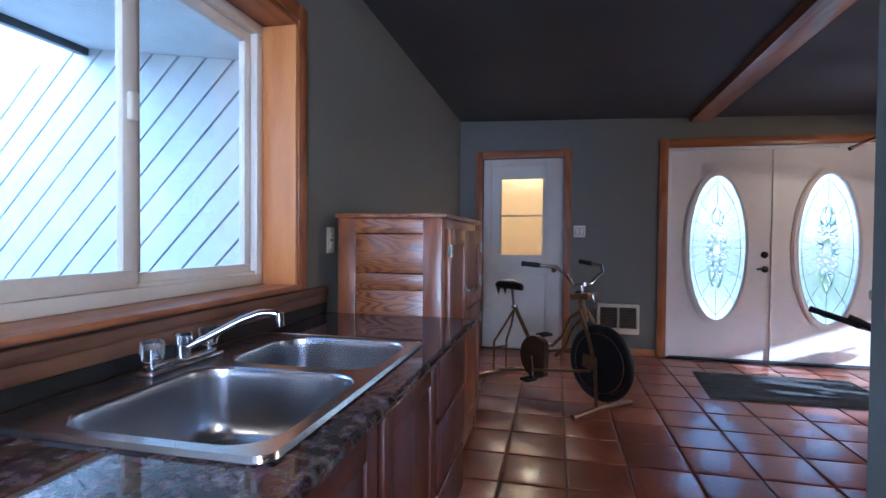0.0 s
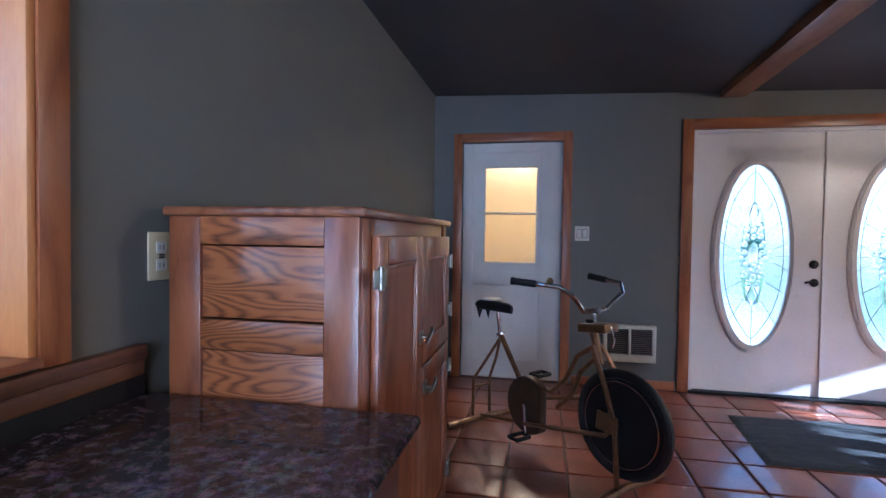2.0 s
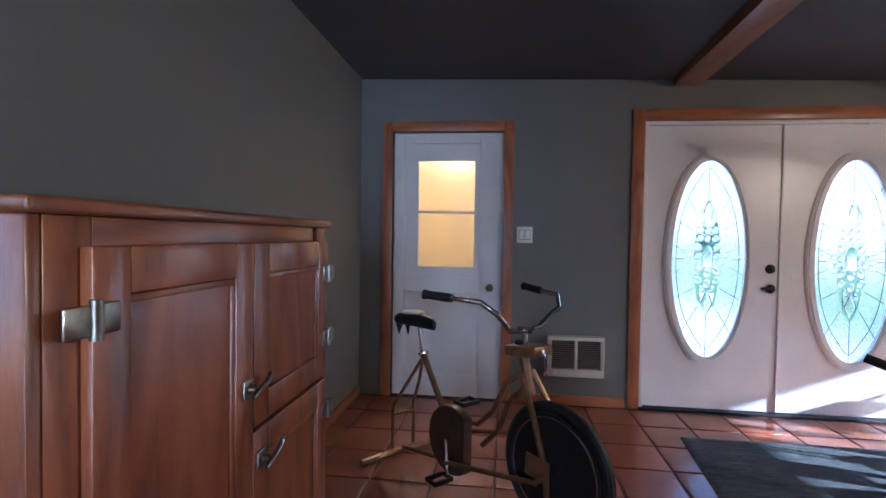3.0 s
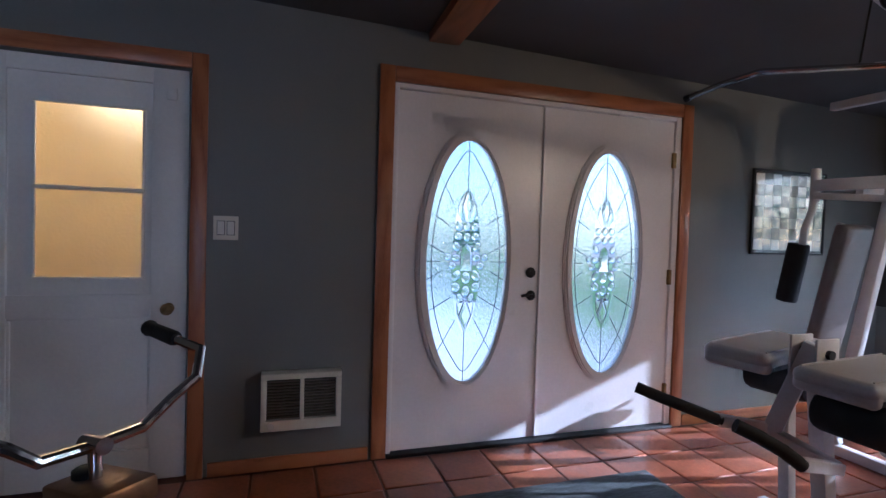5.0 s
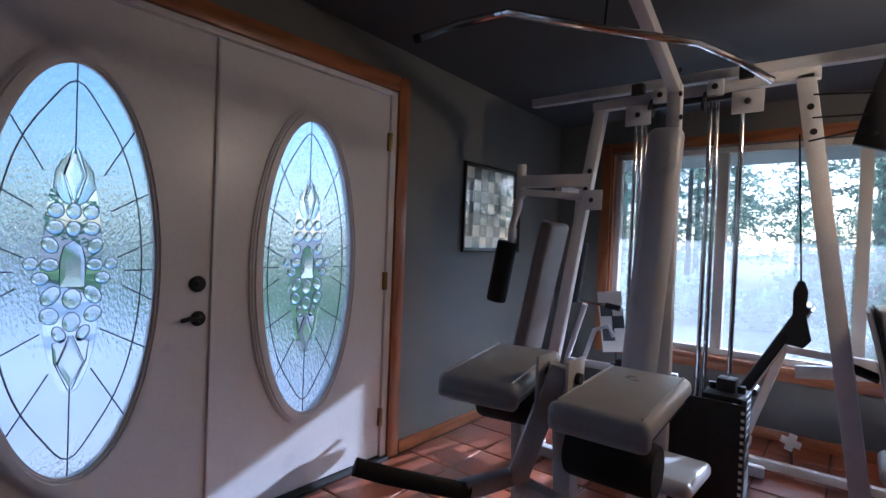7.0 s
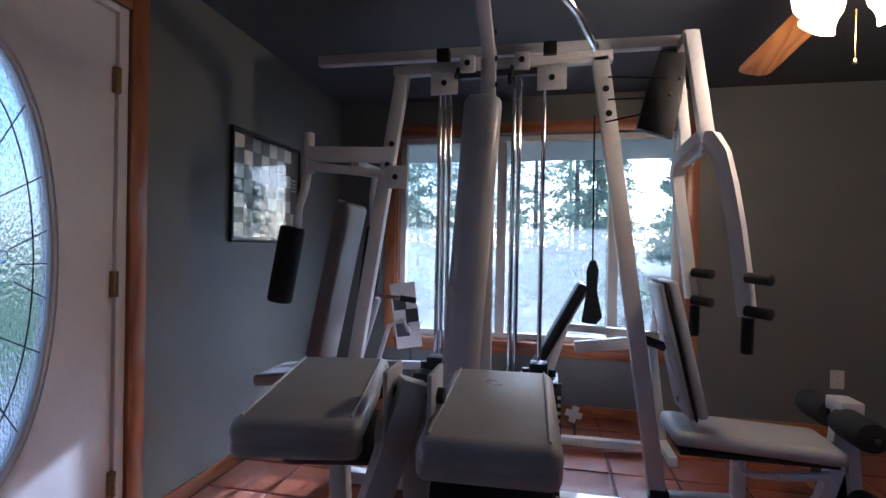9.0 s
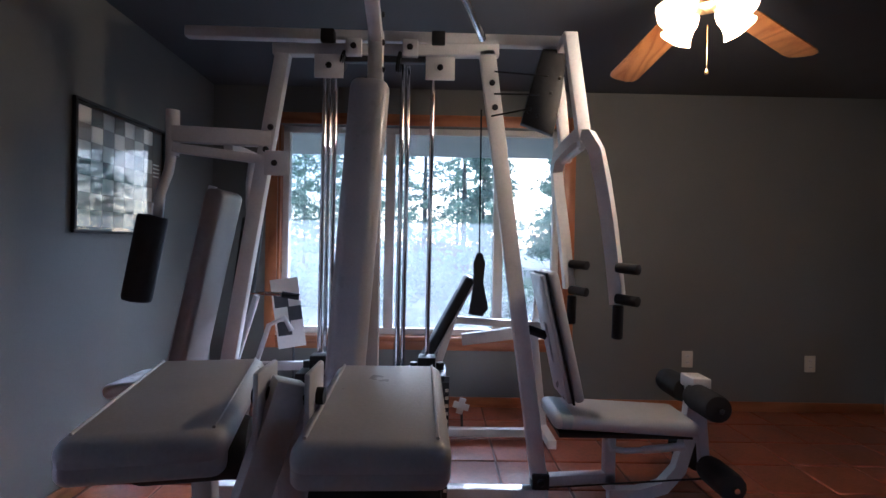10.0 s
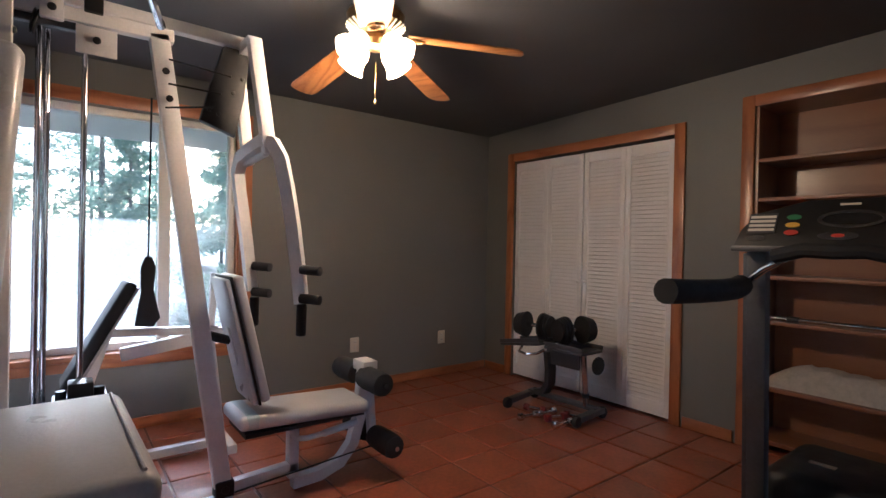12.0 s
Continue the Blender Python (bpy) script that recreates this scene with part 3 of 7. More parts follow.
# ---- panelled door with a two-light window, lamplit room behind ----
def panelled_door():
    d = thing("door_1", ((D1X0 + D1X1) / 2, YN + 0.03, 0), "white painted panelled door with a frosted two-light window", "door", kind="structure")
    x0, x1, z1 = D1X0 + 0.012, D1X1 - 0.012, D1Z - 0.012
    yf, yb = YN + 0.012, YN + 0.052
    wx0, wx1, wz0, wz1 = 1.437, 1.893, 0.995, 1.825
    fx0, fx1, ff = 1.345, 1.925, yf + 0.016
    part("stile", Shape().box(x0, fx0, yf, yb, 0.012, z1, 0.003), M_WHITE, d)
    part("stile", Shape().box(fx1, x1, yf, yb, 0.012, z1, 0.003), M_WHITE, d)
    for za, zb in ((0.012, 0.17), (0.82, 0.925), (1.945, z1)):
        part("rail", Shape().box(fx0, fx1, yf + 0.0005, yb, za, zb), M_WHITE, d)
    part("panel", Shape().box(fx0, fx1, ff, yb - 0.004, 0.17, 0.82), M_WHITE, d)
    s = Shape().box(fx0, wx0, ff, yb - 0.004, 0.925, 1.945).box(wx1, fx1, ff, yb - 0.004, 0.925, 1.945)
    s.box(wx0, wx1, ff, yb - 0.004, 0.925, wz0).box(wx0, wx1, ff, yb - 0.004, wz1, 1.945)
    part("panel", s, M_WHITE, d)
    # quarter-round beads round the glass and the lower field
    for (xa, xb, za, zb, yy) in ((wx0, wx1, wz0, wz1, ff - 0.006), (fx0, fx1, 0.17, 0.82, ff - 0.005)):
        w = 0.014
        s = Shape().box(xa, xb, yy, yy + 0.012, za, za + w, 0.004).box(xa, xb, yy, yy + 0.012, zb - w, zb, 0.004)
        s.box(xa, xa + w, yy, yy + 0.012, za + w, zb - w, 0.004).box(xb - w, xb, yy, yy + 0.012, za + w, zb - w, 0.004)
        part("bead", s, M_WHITE, d)
    part("glazing_bar", Shape().box(wx0, wx1, yf + 0.004, yb - 0.006, 1.415, 1.435, 0.003), M_WHITE, d)
    for a, b in ((wz0, 1.415), (1.435, wz1)):
        g = part("pane", Shape().box(wx0, wx1, yf + 0.022, yf + 0.026, a, b), M_FROST, d, "frosted pane lit warm from behind")
        g.visible_shadow = False
    part("door_knob", Shape().lathe([(0.024, 0), (0.026, 0.005), (0.010, 0.010), (0.010, 0.03), (0.026, 0.042), (0.029, 0.056), (0.02, 0.068), (0.003, 0.072)], (2.005, yf, 0.86), (0, -1, 0), 20), M_BRASS, d)
    part("bolt", Shape().box(1.985, 2.03, yf - 0.012, yf - 0.0005, 1.87, 1.93, 0.003), M_WHITE, d)
    part("door_stop", Shape().box(D1X0, D1X0 + 0.03, yb + 0.002, yb + 0.03, 0.0, D1Z).box(D1X1 - 0.03, D1X1, yb + 0.002, yb + 0.03, 0.0, D1Z).box(D1X0 + 0.03, D1X1 - 0.03, yb + 0.002, yb + 0.03, D1Z - 0.03, D1Z).box(D1X0 + 0.03, D1X1 - 0.03, yb + 0.002, yb + 0.03, 0.0, 0.03), M_WHITE, d)
    # small closed room behind, lit by its own ceiling bulb
    s = Shape()
    s.box(XW, 2.7, YN + 1.5, YN + 1.6, 0, TOP).box(XW - 0.1, XW, YN + 0.16, YN + 1.6, 0, TOP).box(2.7, 2.8, YN + 0.16, YN + 1.6, 0, TOP)
    solid("wall_lobby", s, material("cream_wall", (0.72, 0.56, 0.32), 0.6, vary=0.03), "cream walls of the small lit room behind the door", "wall", "structure")
    solid("ceiling_lobby", Shape().box(XW - 0.1, 2.8, YN + 0.16, YN + 1.6, 2.4, 2.5), M_WHITE, "white ceiling of the small room", "ceiling", "structure")
    solid("floor_lobby", Shape().box(XW - 0.1, 2.8, YN + 0.155, YN + 1.6, -0.1, 0.0), M_GROUT, "plain floor of the small room", "floor", "structure")
    b = new("lobby_bulb", bpy.data.lights.new("lobby_bulb", 'POINT'))
    b.data.energy, b.data.color, b.data.shadow_soft_size = 7, (1.0, 0.72, 0.36), 0.06
    b.location = (1.68, YN + 0.55, 2.15)


panelled_door()


# ---- double entrance doors with oval leaded lights ----
def entrance_doors():
    zc, rx, rz = 1.105, 0.262, 0.715
    jam = thing("door_frame", ((D2X0 + D2X1) / 2, YN + 0.02, 0), "white jamb and dark threshold of the entrance doors", "door frame", kind="structure")
    part("jamb", Shape().box(D2X0 + 0.001, D2X0 + 0.028, YN - 0.004, YN + 0.15, 0.02, D2Z - 0.001, 0.003), M_DOOR, jam)
    part("jamb", Shape().box(D2X1 - 0.045, D2X1 - 0.001, YN - 0.004, YN + 0.15, 0.02, D2Z - 0.001, 0.003), M_DOOR, jam)
    part("head", Shape().box(D2X0 + 0.028, D2X1 - 0.045, YN - 0.004, YN + 0.15, D2Z - 0.028, D2Z - 0.001, 0.003), M_DOOR, jam)
    part("threshold", Shape().box(D2X0 + 0.001, D2X1 - 0.001, YN - 0.03, YN + 0.15, 0.0, 0.02, 0.004), M_IRON, jam)
    for k, (xa, xb, xc) in enumerate(((D2X0 + 0.031, 4.036, 3.56), (4.046, D2X1 - 0.048, 4.51))):
        d = thing("entrance_door", ((xa + xb) / 2, YN + 0.03, 0), "white steel entrance door with an oval leaded glass light", "door", "entrance doors")
        yf, yb = YN + 0.012, YN + 0.056
        n = 64
        # leaf: a slab with an oval hole
        oval = ellipse(rx, rz, n, xc, zc)
        rect = []
        z0, z1 = 0.028, D2Z - 0.034
        for x, z in oval:
            dx, dz = x - xc, z - zc
            t = min([(xb - xc) / dx if dx > 1e-6 else 1e9, (xa - xc) / dx if dx < -1e-6 else 1e9, (z1 - zc) / dz if dz > 1e-6 else 1e9, (z0 - zc) / dz if dz < -1e-6 else 1e9])
            rect.append([xc + dx * t, zc + dz * t])
        for cx, cz in ((xa, z0), (xa, z1), (xb, z0), (xb, z1)):
            i = min(range(n), key=lambda j: (rect[j][0] - cx) ** 2 + (rect[j][1] - cz) ** 2)
            rect[i] = [cx, cz]
        m = pose(0, yb, 0, 90)
        part("leaf", Shape().band(oval, rect, yb - yf, m), M_DOOR, d)
        # raised oval moulding
        for r0, r1, h in ((-0.012, 0.052, 0.010), (-0.006, 0.044, 0.018), (0.004, 0.032, 0.026)):
            part("oval_moulding", Shape().band(ellipse(rx + r0, rz + r0, n, xc, zc), ellipse(rx + r1, rz + r1, n, xc, zc), h, pose(0, yf, 0, 90)), M_DOOR, d)
        gy = YN + 0.034
        g = part("pane", Shape().band(ellipse(0.088, 0.42, n, xc, zc), ellipse(rx - 0.001, rz - 0.001, n, xc, zc), 0.004, pose(0, gy, 0, 90)), M_TEXGLASS, d, "rippled obscure glass")
        g.visible_shadow = False
        g = part("clear_pane", Shape().prism(ellipse(0.0875, 0.4195, n, xc, zc), 0.003, pose(0, gy, 0, 90)), M_GLASS, d, "clear glass behind the jewels")
        g.visible_shadow = False
        # cames: inner oval border, spokes and a bevelled cluster
        s = Shape()
        inner = [Vector((xc + (rx - 0.048) * math.cos(a), gy - 0.006, zc + (rz - 0.13) * math.sin(a) * (1 + 0.11 * abs(math.sin(a)) ** 24))) for a in [2 * math.pi * i / 64 for i in range(64)]]
        s.tube(inner, 0.0028, 6, closed=True)
        # spokes: angle on the rim, then where they meet the cluster, as shares of the oval's half axes
        for a, ix, iz in ((46, 0.33, 0.47), (24, 0.42, 0.295), (9, 0.51, 0.065), (0, 0.60, 0.0), (-9.5, 0.58, -0.076), (-24.5, 0.33, -0.29), (-49, 0.23, -0.48)):
            for sx in (-1, 1):
                s.rod((xc + sx * rx * ix, gy - 0.006, zc + rz * iz), (xc + sx * rx * math.cos(radians(a)), gy - 0.006, zc + rz * math.sin(radians(a))), 0.0024, seg=6)
        s.rod((xc, gy - 0.006, zc + rz * 0.56), (xc, gy - 0.006, zc + rz), 0.0024, seg=6).rod((xc, gy - 0.006, zc - rz * 0.56), (xc, gy - 0.006, zc - rz), 0.0024, seg=6)
        part("came", s, M_LEAD, d, "thin zinc cames")

        def gem(pts, lift=0.009):
            sub = bmesh.new()
            cx, cz = sum(p[0] for p in pts) / len(pts), sum(p[1] for p in pts) / len(pts)
            lo = [sub.verts.new((xc + x, gy - 0.005, zc + z)) for x, z in pts]
            hi = [sub.verts.new((xc + cx + (x - cx) * 0.6, gy - 0.005 - lift, zc + cz + (z - cz) * 0.6)) for x, z in pts]
            nn = len(pts)
            for i in range(nn):
                sub.faces.new((lo[i], lo[(i + 1) % nn], hi[(i + 1) % nn], hi[i]))
            sub.faces.new(hi)
            sub.faces.new(lo[::-1])
            p = part("bevel", Shape()._merge(sub), M_BEVEL, d)
            p.visible_shadow = False
            ed = Shape().tube([(xc + x, gy - 0.007, zc + z) for x, z in pts], 0.0017, 5, closed=True)
            part("came", ed, M_LEAD, p)
        # clear faceted jewels: tall diamonds at both ends, an arched one in the middle, round ones about it
        def round_gem(cx, cz, a, b, turn=0.0, n_side=10):
            ct, st = math.cos(turn), math.sin(turn)
            gem([(cx + a * math.cos(u) * ct - b * math.sin(u) * st, cz + a * math.cos(u) * st + b * math.sin(u) * ct) for u in [2 * math.pi * i / n_side for i in range(n_side)]])
        gem([(0, 0.42), (0.028, 0.33), (0.0, 0.235), (-0.028, 0.33)], 0.012)
        gem([(0, -0.40), (0.036, -0.32), (0.0, -0.225), (-0.036, -0.32)], 0.012)
        gem([(0.0, 0.105), (0.026, 0.085), (0.036, 0.04), (0.036, -0.055), (-0.036, -0.055), (-0.036, 0.04), (-0.026, 0.085)], 0.011)
        round_gem(0, 0.205, 0.022, 0.028)
        round_gem(0, 0.145, 0.022, 0.026)
        round_gem(0, -0.095, 0.028, 0.036)
        round_gem(0, -0.175, 0.026, 0.034)
        for sx in (-1, 1):
            gem([(sx * 0.006, 0.425), (sx * 0.052, 0.345), (sx * 0.060, 0.285), (sx * 0.034, 0.238), (sx * 0.006, 0.228), (sx * 0.033, 0.33)])
            round_gem(sx * 0.050, 0.205, 0.024, 0.026)
            round_gem(sx * 0.052, 0.148, 0.026, 0.024)
            round_gem(sx * 0.064, 0.088, 0.022, 0.030, -sx * 0.5)
            round_gem(sx * 0.064, 0.022, 0.026, 0.022)
            round_gem(sx * 0.114, 0.026, 0.021, 0.021)
            round_gem(sx * 0.088, -0.024, 0.024, 0.022)
            round_gem(sx * 0.060, -0.082, 0.024, 0.036, sx * 0.55)
            round_gem(sx * 0.062, -0.150, 0.026, 0.030, -sx * 0.5)
            round_gem(sx * 0.034, -0.215, 0.018, 0.030, -sx * 0.4)
            gem([(sx * 0.005, -0.222), (sx * 0.052, -0.245), (sx * 0.046, -0.31), (sx * 0.005, -0.41), (sx * 0.041, -0.32)])
        if k == 0:
            part("deadbolt", Shape().lathe([(0.032, 0), (0.033, 0.006), (0.026, 0.012), (0.012, 0.014), (0.012, 0.022), (0.002, 0.024)], (3.975, yf, 1.045), (0, -1, 0), 22), M_IRON, d, "dark bronze deadbolt")
            s = Shape().lathe([(0.03, 0), (0.031, 0.006), (0.02, 0.012), (0.012, 0.016), (0.012, 0.045), (0.002, 0.047)], (3.98, yf, 0.905), (0, -1, 0), 20)
            s.tube([(3.985, yf - 0.04, 0.905), (3.96, yf - 0.045, 0.908), (3.93, yf - 0.044, 0.912), (3.90, yf - 0.04, 0.906)], 0.009, 8)
            part("lever_handle", s, M_IRON, d, "dark bronze lever handle")
            part("astragal", Shape().box(4.028, 4.043, yf - 0.012, yf - 0.0005, 0.03, z1, 0.003), M_DOOR, d)
        if k == 1:
            for z in (0.25, 1.02, 1.80):
                part("hinge", Shape().box(D2X1 - 0.062, D2X1 - 0.040, YN - 0.012, YN + 0.011, z - 0.05, z + 0.05, 0.003), M_BRASS, d)


entrance_doors()


# ---- bifold louvred closet doors ----
def closet():
    slat_mesh = {}
    for i in range(4):
        w = (C_X1 - C_X0 - 0.02) / 4
        x0 = C_X0 + 0.01 + i * w + (0.006 if i == 2 else 0.001)
        x1 = C_X0 + 0.01 + (i + 1) * w - (0.006 if i == 1 else 0.001)
        d = thing("louvred_door", ((x0 + x1) / 2, YS - 0.02, 0), "white painted louvred bifold closet door", "closet door", "bifold closet doors")
        y0, y1 = YS - 0.045, YS - 0.012
        st = 0.042
        part("stile", Shape().box(x0, x0 + st, y0, y1, 0.02, C_Z - 0.02, 0.003), M_LOUVER, d)
        part("stile", Shape().box(x1 - st, x1, y0, y1, 0.02, C_Z - 0.02, 0.003), M_LOUVER, d)
        rails = ((0.02, 0.12), (C_Z - 0.10, C_Z - 0.02))
        for a, b in rails:
            part("rail", Shape().box(x0 + st, x1 - st, y0, y1, a, b, 0.002), M_LOUVER, d)
        if "slat" not in slat_mesh:
            sh = Shape().box(-(w - 0.088) / 2, (w - 0.088) / 2, -0.020, 0.020, -0.003, 0.003, m=pose(0, 0, 0, -58))
            slat_mesh["slat"] = mesh_of("slat", sh, M_LOUVER, False)
        for a, b in ((0.12, C_Z - 0.10),):
            n = int((b - a) / 0.031)
            for j in range(n):
                o = new("slat", slat_mesh["slat"])
                o.parent = d
                o.matrix_parent_inverse = WORLD_OF[d.name].inverted()
                o.location = ((x0 + x1) / 2, (y0 + y1) / 2, a + (j + 0.5) * (b - a) / n)
        if i in (1, 2):
            kx = x0 + 0.025 if i == 2 else x1 - 0.025
            part("knob", Shape().lathe([(0.008, 0), (0.008, 0.012), (0.014, 0.02), (0.01, 0.028), (0.001, 0.03)], (kx, y1, 0.93), (0, 1, 0), 14), M_LOUVER, d)


closet()


# ---- built-in shelves ----
def built_in_shelves():
    b = thing("built_in_bookcase", ((B_X0 + B_X1) / 2, YS - 0.2, 0), "built-in honey-coloured wooden shelves in the wall", "bookcase", kind="structure")
    y0 = YS - 0.34
    part("back_panel", Shape().box(B_X0, B_X1, y0, y0 + 0.012, 0.002, B_Z1), M_SHELF, b)
    part("side_panel", Shape().box(B_X1 - 0.02, B_X1 - 0.001, y0 + 0.012, YS - 0.001, 0.002, B_Z1), M_SHELF, b)
    part("side_panel", Shape().box(B_X0 + 0.001, B_X0 + 0.02, y0 + 0.012, YS - 0.001, 0.002, B_Z1), M_SHELF, b)
    part("top_panel", Shape().box(B_X0 + 0.02, B_X1 - 0.02, y0 + 0.012, YS - 0.001, B_Z1 - 0.02, B_Z1 - 0.001), M_SHELF, b)
    for z in (1.76, 1.52, 1.05, 0.78, 0.38, 0.06):
        part("shelf", Shape().box(B_X0 + 0.021, B_X1 - 0.021, y0 + 0.013, YS - 0.004, z - 0.011, z + 0.011, 0.002), M_SHELF, b)
    part("face_frame", Shape().box(B_X1 - 0.001, B_X1 + 0.07, YS + 0.001, YS + 0.02, 0.002, B_Z1 + 0.05, 0.003), M_TRIM, b)
    part("face_frame", Shape().box(B_X0, B_X1 - 0.001, YS + 0.001, YS + 0.02, B_Z1 - 0.02, B_Z1 + 0.05, 0.003), M_TRIM_X, b)


built_in_shelves()
solid("trim", Shape().box(2.238, 2.2575, YS - 0.36, YS - 0.05, 1.12, 2.2, 0.003), M_TRIM, "orange wooden board on the wall end", "trim", "structure")

# ---- outdoors ----
def outdoors():
    # ground sheet, with the house's footprint under it
    M_GROUND = material("garden_ground", (0.29, 0.272, 0.235), 0.95, scale=0.9, vary=0.35, bump=0.2, grain=9)
    M_LAWN = material("lawn", (0.20, 0.32, 0.09), 0.9, scale=2.0, vary=0.3, bump=0.2, grain=60)
    solid("ground", Shape().box(-400, 400, -400, 400, -0.45, -0.16), M_GROUND, "pale gravelly garden ground with leaf litter", "ground", "structure")
    solid("lawn", Shape().box(17.0, 25.0, -6, 30, -0.158, -0.14), M_LAWN, "strip of green lawn in the garden", "lawn", "structure")
    solid("lawn", Shape().box(6.6, 16.0, 11.0, 26, -0.158, -0.14), M_LAWN, "green lawn beyond the front path", "lawn", "structure")
    M_DRIVE = material("pale_concrete", (0.80, 0.80, 0.77), 0.85, scale=1.5, vary=0.12, bump=0.1, grain=60)
    solid("driveway", Shape().box(-9.0, 6.4, 8.6, 34, -0.158, -0.145), M_DRIVE, "pale sunlit concrete driveway before the entrance", "driveway", "structure")
    # roof overhangs
    solid("roof_eave", Shape().box(7.28, 9.6, 2.0, 8.3, 2.247, 2.347, 0.01), M_WHITE, "white soffit of the roof overhang", "roof", "structure")
    solid("roof_main", Shape().box(0.72, 7.6, -1.0, 7.7, 2.60, 2.75), M_GREY, "flat dark roof over the house", "roof", "structure")
    # wing with diagonal boards, seen through the kitchen window
    wing = thing("wing_wall", (-1.2, 4.7, 0), "white exterior wall of diagonal boards", "house wall", kind="structure")
    part("sheathing", Shape().box(-4.4, 0.79, 4.83, 4.95, -0.15, 3.2), M_GREY, wing)
    pitch, bw, ang = 0.167, 0.151, radians(45.4)
    ca, sa = math.cos(ang), math.sin(ang)
    x0, x1, z0, z1 = -4.4, 0.785, -0.1, 3.15
    for i in range(-40, 60):
        off = i * pitch - 0.0695
        # board centre line: points p + t*(ca, sa), p on a line square to it
        cx, cz = -1.8 - sa * off, 1.2 + ca * off
        lo, hi = -9.0, 9.0
        quad = [(cx + ca * lo - sa * bw / 2, cz + sa * lo + ca * bw / 2), (cx + ca * lo + sa * bw / 2, cz + sa * lo - ca * bw / 2),
                (cx + ca * hi + sa * bw / 2, cz + sa * hi - ca * bw / 2), (cx + ca * hi - sa * bw / 2, cz + sa * hi + ca * bw / 2)]

        def clip(pts, ax, v, keep):
            out = []
            for a, b in zip(pts, pts[1:] + pts[:1]):
                ia, ib = keep * (a[ax] - v) >= 0, keep * (b[ax] - v) >= 0
                if ia:
                    out.append(a)
                if ia != ib:
                    t = (v - a[ax]) / (b[ax] - a[ax])
                    out.append((a[0] + t * (b[0] - a[0]), a[1] + t * (b[1] - a[1])))
            return out
        for ax, v, keep in ((0, x0, 1), (0, x1, -1), (1, z0, 1), (1, z1, -1)):
            quad = clip(quad, ax, v, keep) if quad else quad
        if len(quad) >= 3:
            part("board", Shape().prism(quad, 0.018, pose(0, 4.829, 0, 90)), M_SIDING, wing)
    tilt = Matrix.Translation((0.79, 0, 2.2)) @ pose(0, 0, 0, 0, 7.8, 0)
    solid("porch_soffit", Shape().box(-1.95, 0.0, 2.0, 4.80, 0.0, 0.05, m=tilt), M_SIDING, "white porch soffit outside the window", "soffit", "structure")
    solid("porch_beam", Shape().box(-2.03, -1.951, 2.0, 4.80, -0.05, 0.06, 0.004, m=tilt), M_GREY, "dark trim board at the edge of the soffit", "beam", "structure")


outdoors()


def conifer(x, y, h, seed, spread=0.22, dense=1.0):
    """A fir: tapered trunk, drooping limbs, many small needle clumps."""
    rnd = random.Random(seed)
    t = thing("tree", (x, y, -0.16), "tall dark green conifer at the edge of the garden", "tree", "garden trees")
    s = Shape().rod((x, y, -0.2), (x, y, h), 0.035 * h / 3, 0.02, seg=8)
    part("trunk", s, M_BARK, t)
    verts, faces = [], []
    limb = Shape()
    n = int((26 + h * 3) * dense ** 0.5)
    for i in range(n):
        f = 0.12 + 0.88 * i / n
        z = f * h
        a = rnd.uniform(0, 6.283)
        reach = (1 - f) * h * spread * rnd.uniform(0.6, 1.2) + 0.25
        d = Vector((math.cos(a), math.sin(a), -0.25))
        p0 = Vector((x, y, z))
        p1 = p0 + d * reach
        limb.rod(p0, p1, 0.018, 0.006, seg=4, cap=False)
        for j in range(int((14 + reach * 16) * dense)):
            u = rnd.uniform(0.15, 1.05)
            c = p0 + d * reach * u + Vector((rnd.gauss(0, 0.14), rnd.gauss(0, 0.14), rnd.gauss(-0.06, 0.10)))
            l = rnd.uniform(0.10, 0.24)
            q = Vector((rnd.gauss(0, 1), rnd.gauss(0, 1), rnd.gauss(-0.4, 0.6))).normalized() * l
            r = q.cross(Vector((rnd.gauss(0, 1), rnd.gauss(0, 1), rnd.gauss(0, 1)))).normalized() * l * 0.3
            b0 = len(verts)
            verts += [c - q * 0.4 - r, c - q * 0.4 + r, c + q]
            faces.append((b0, b0 + 1, b0 + 2))
    part("limbs", limb, M_BARK, t)
    me = bpy.data.meshes.new("crown")
    me.from_pydata(verts, [], faces)
    me.materials.append(M_LEAF)
    o = new("crown", me)
    o.parent = t
    o.matrix_parent_inverse = WORLD_OF[t.name].inverted()
    return t


M_BARK = material("bark", (0.09, 0.065, 0.05), 0.9, scale=6, vary=0.3, bump=0.2)
M_LEAF = material("needles", (0.17, 0.27, 0.20), 0.6, scale=3, vary=0.35, bump=0.0)


def let_light_through(mat, colour, share):
    """Leaves pass part of the light that falls on their far side."""
    nt = mat.node_tree
    mix, tr = nt.nodes.new("ShaderNodeMixShader"), nt.nodes.new("ShaderNodeBsdfTranslucent")
    tr.inputs["Color"].default_value = (*colour, 1)
    mix.inputs[0].default_value = share
    nt.links.new(nt.nodes["Principled BSDF"].outputs[0], mix.inputs[1])
    nt.links.new(tr.outputs[0], mix.inputs[2])
    nt.links.new(mix.outputs[0], nt.nodes["Material Output"].inputs["Surface"])


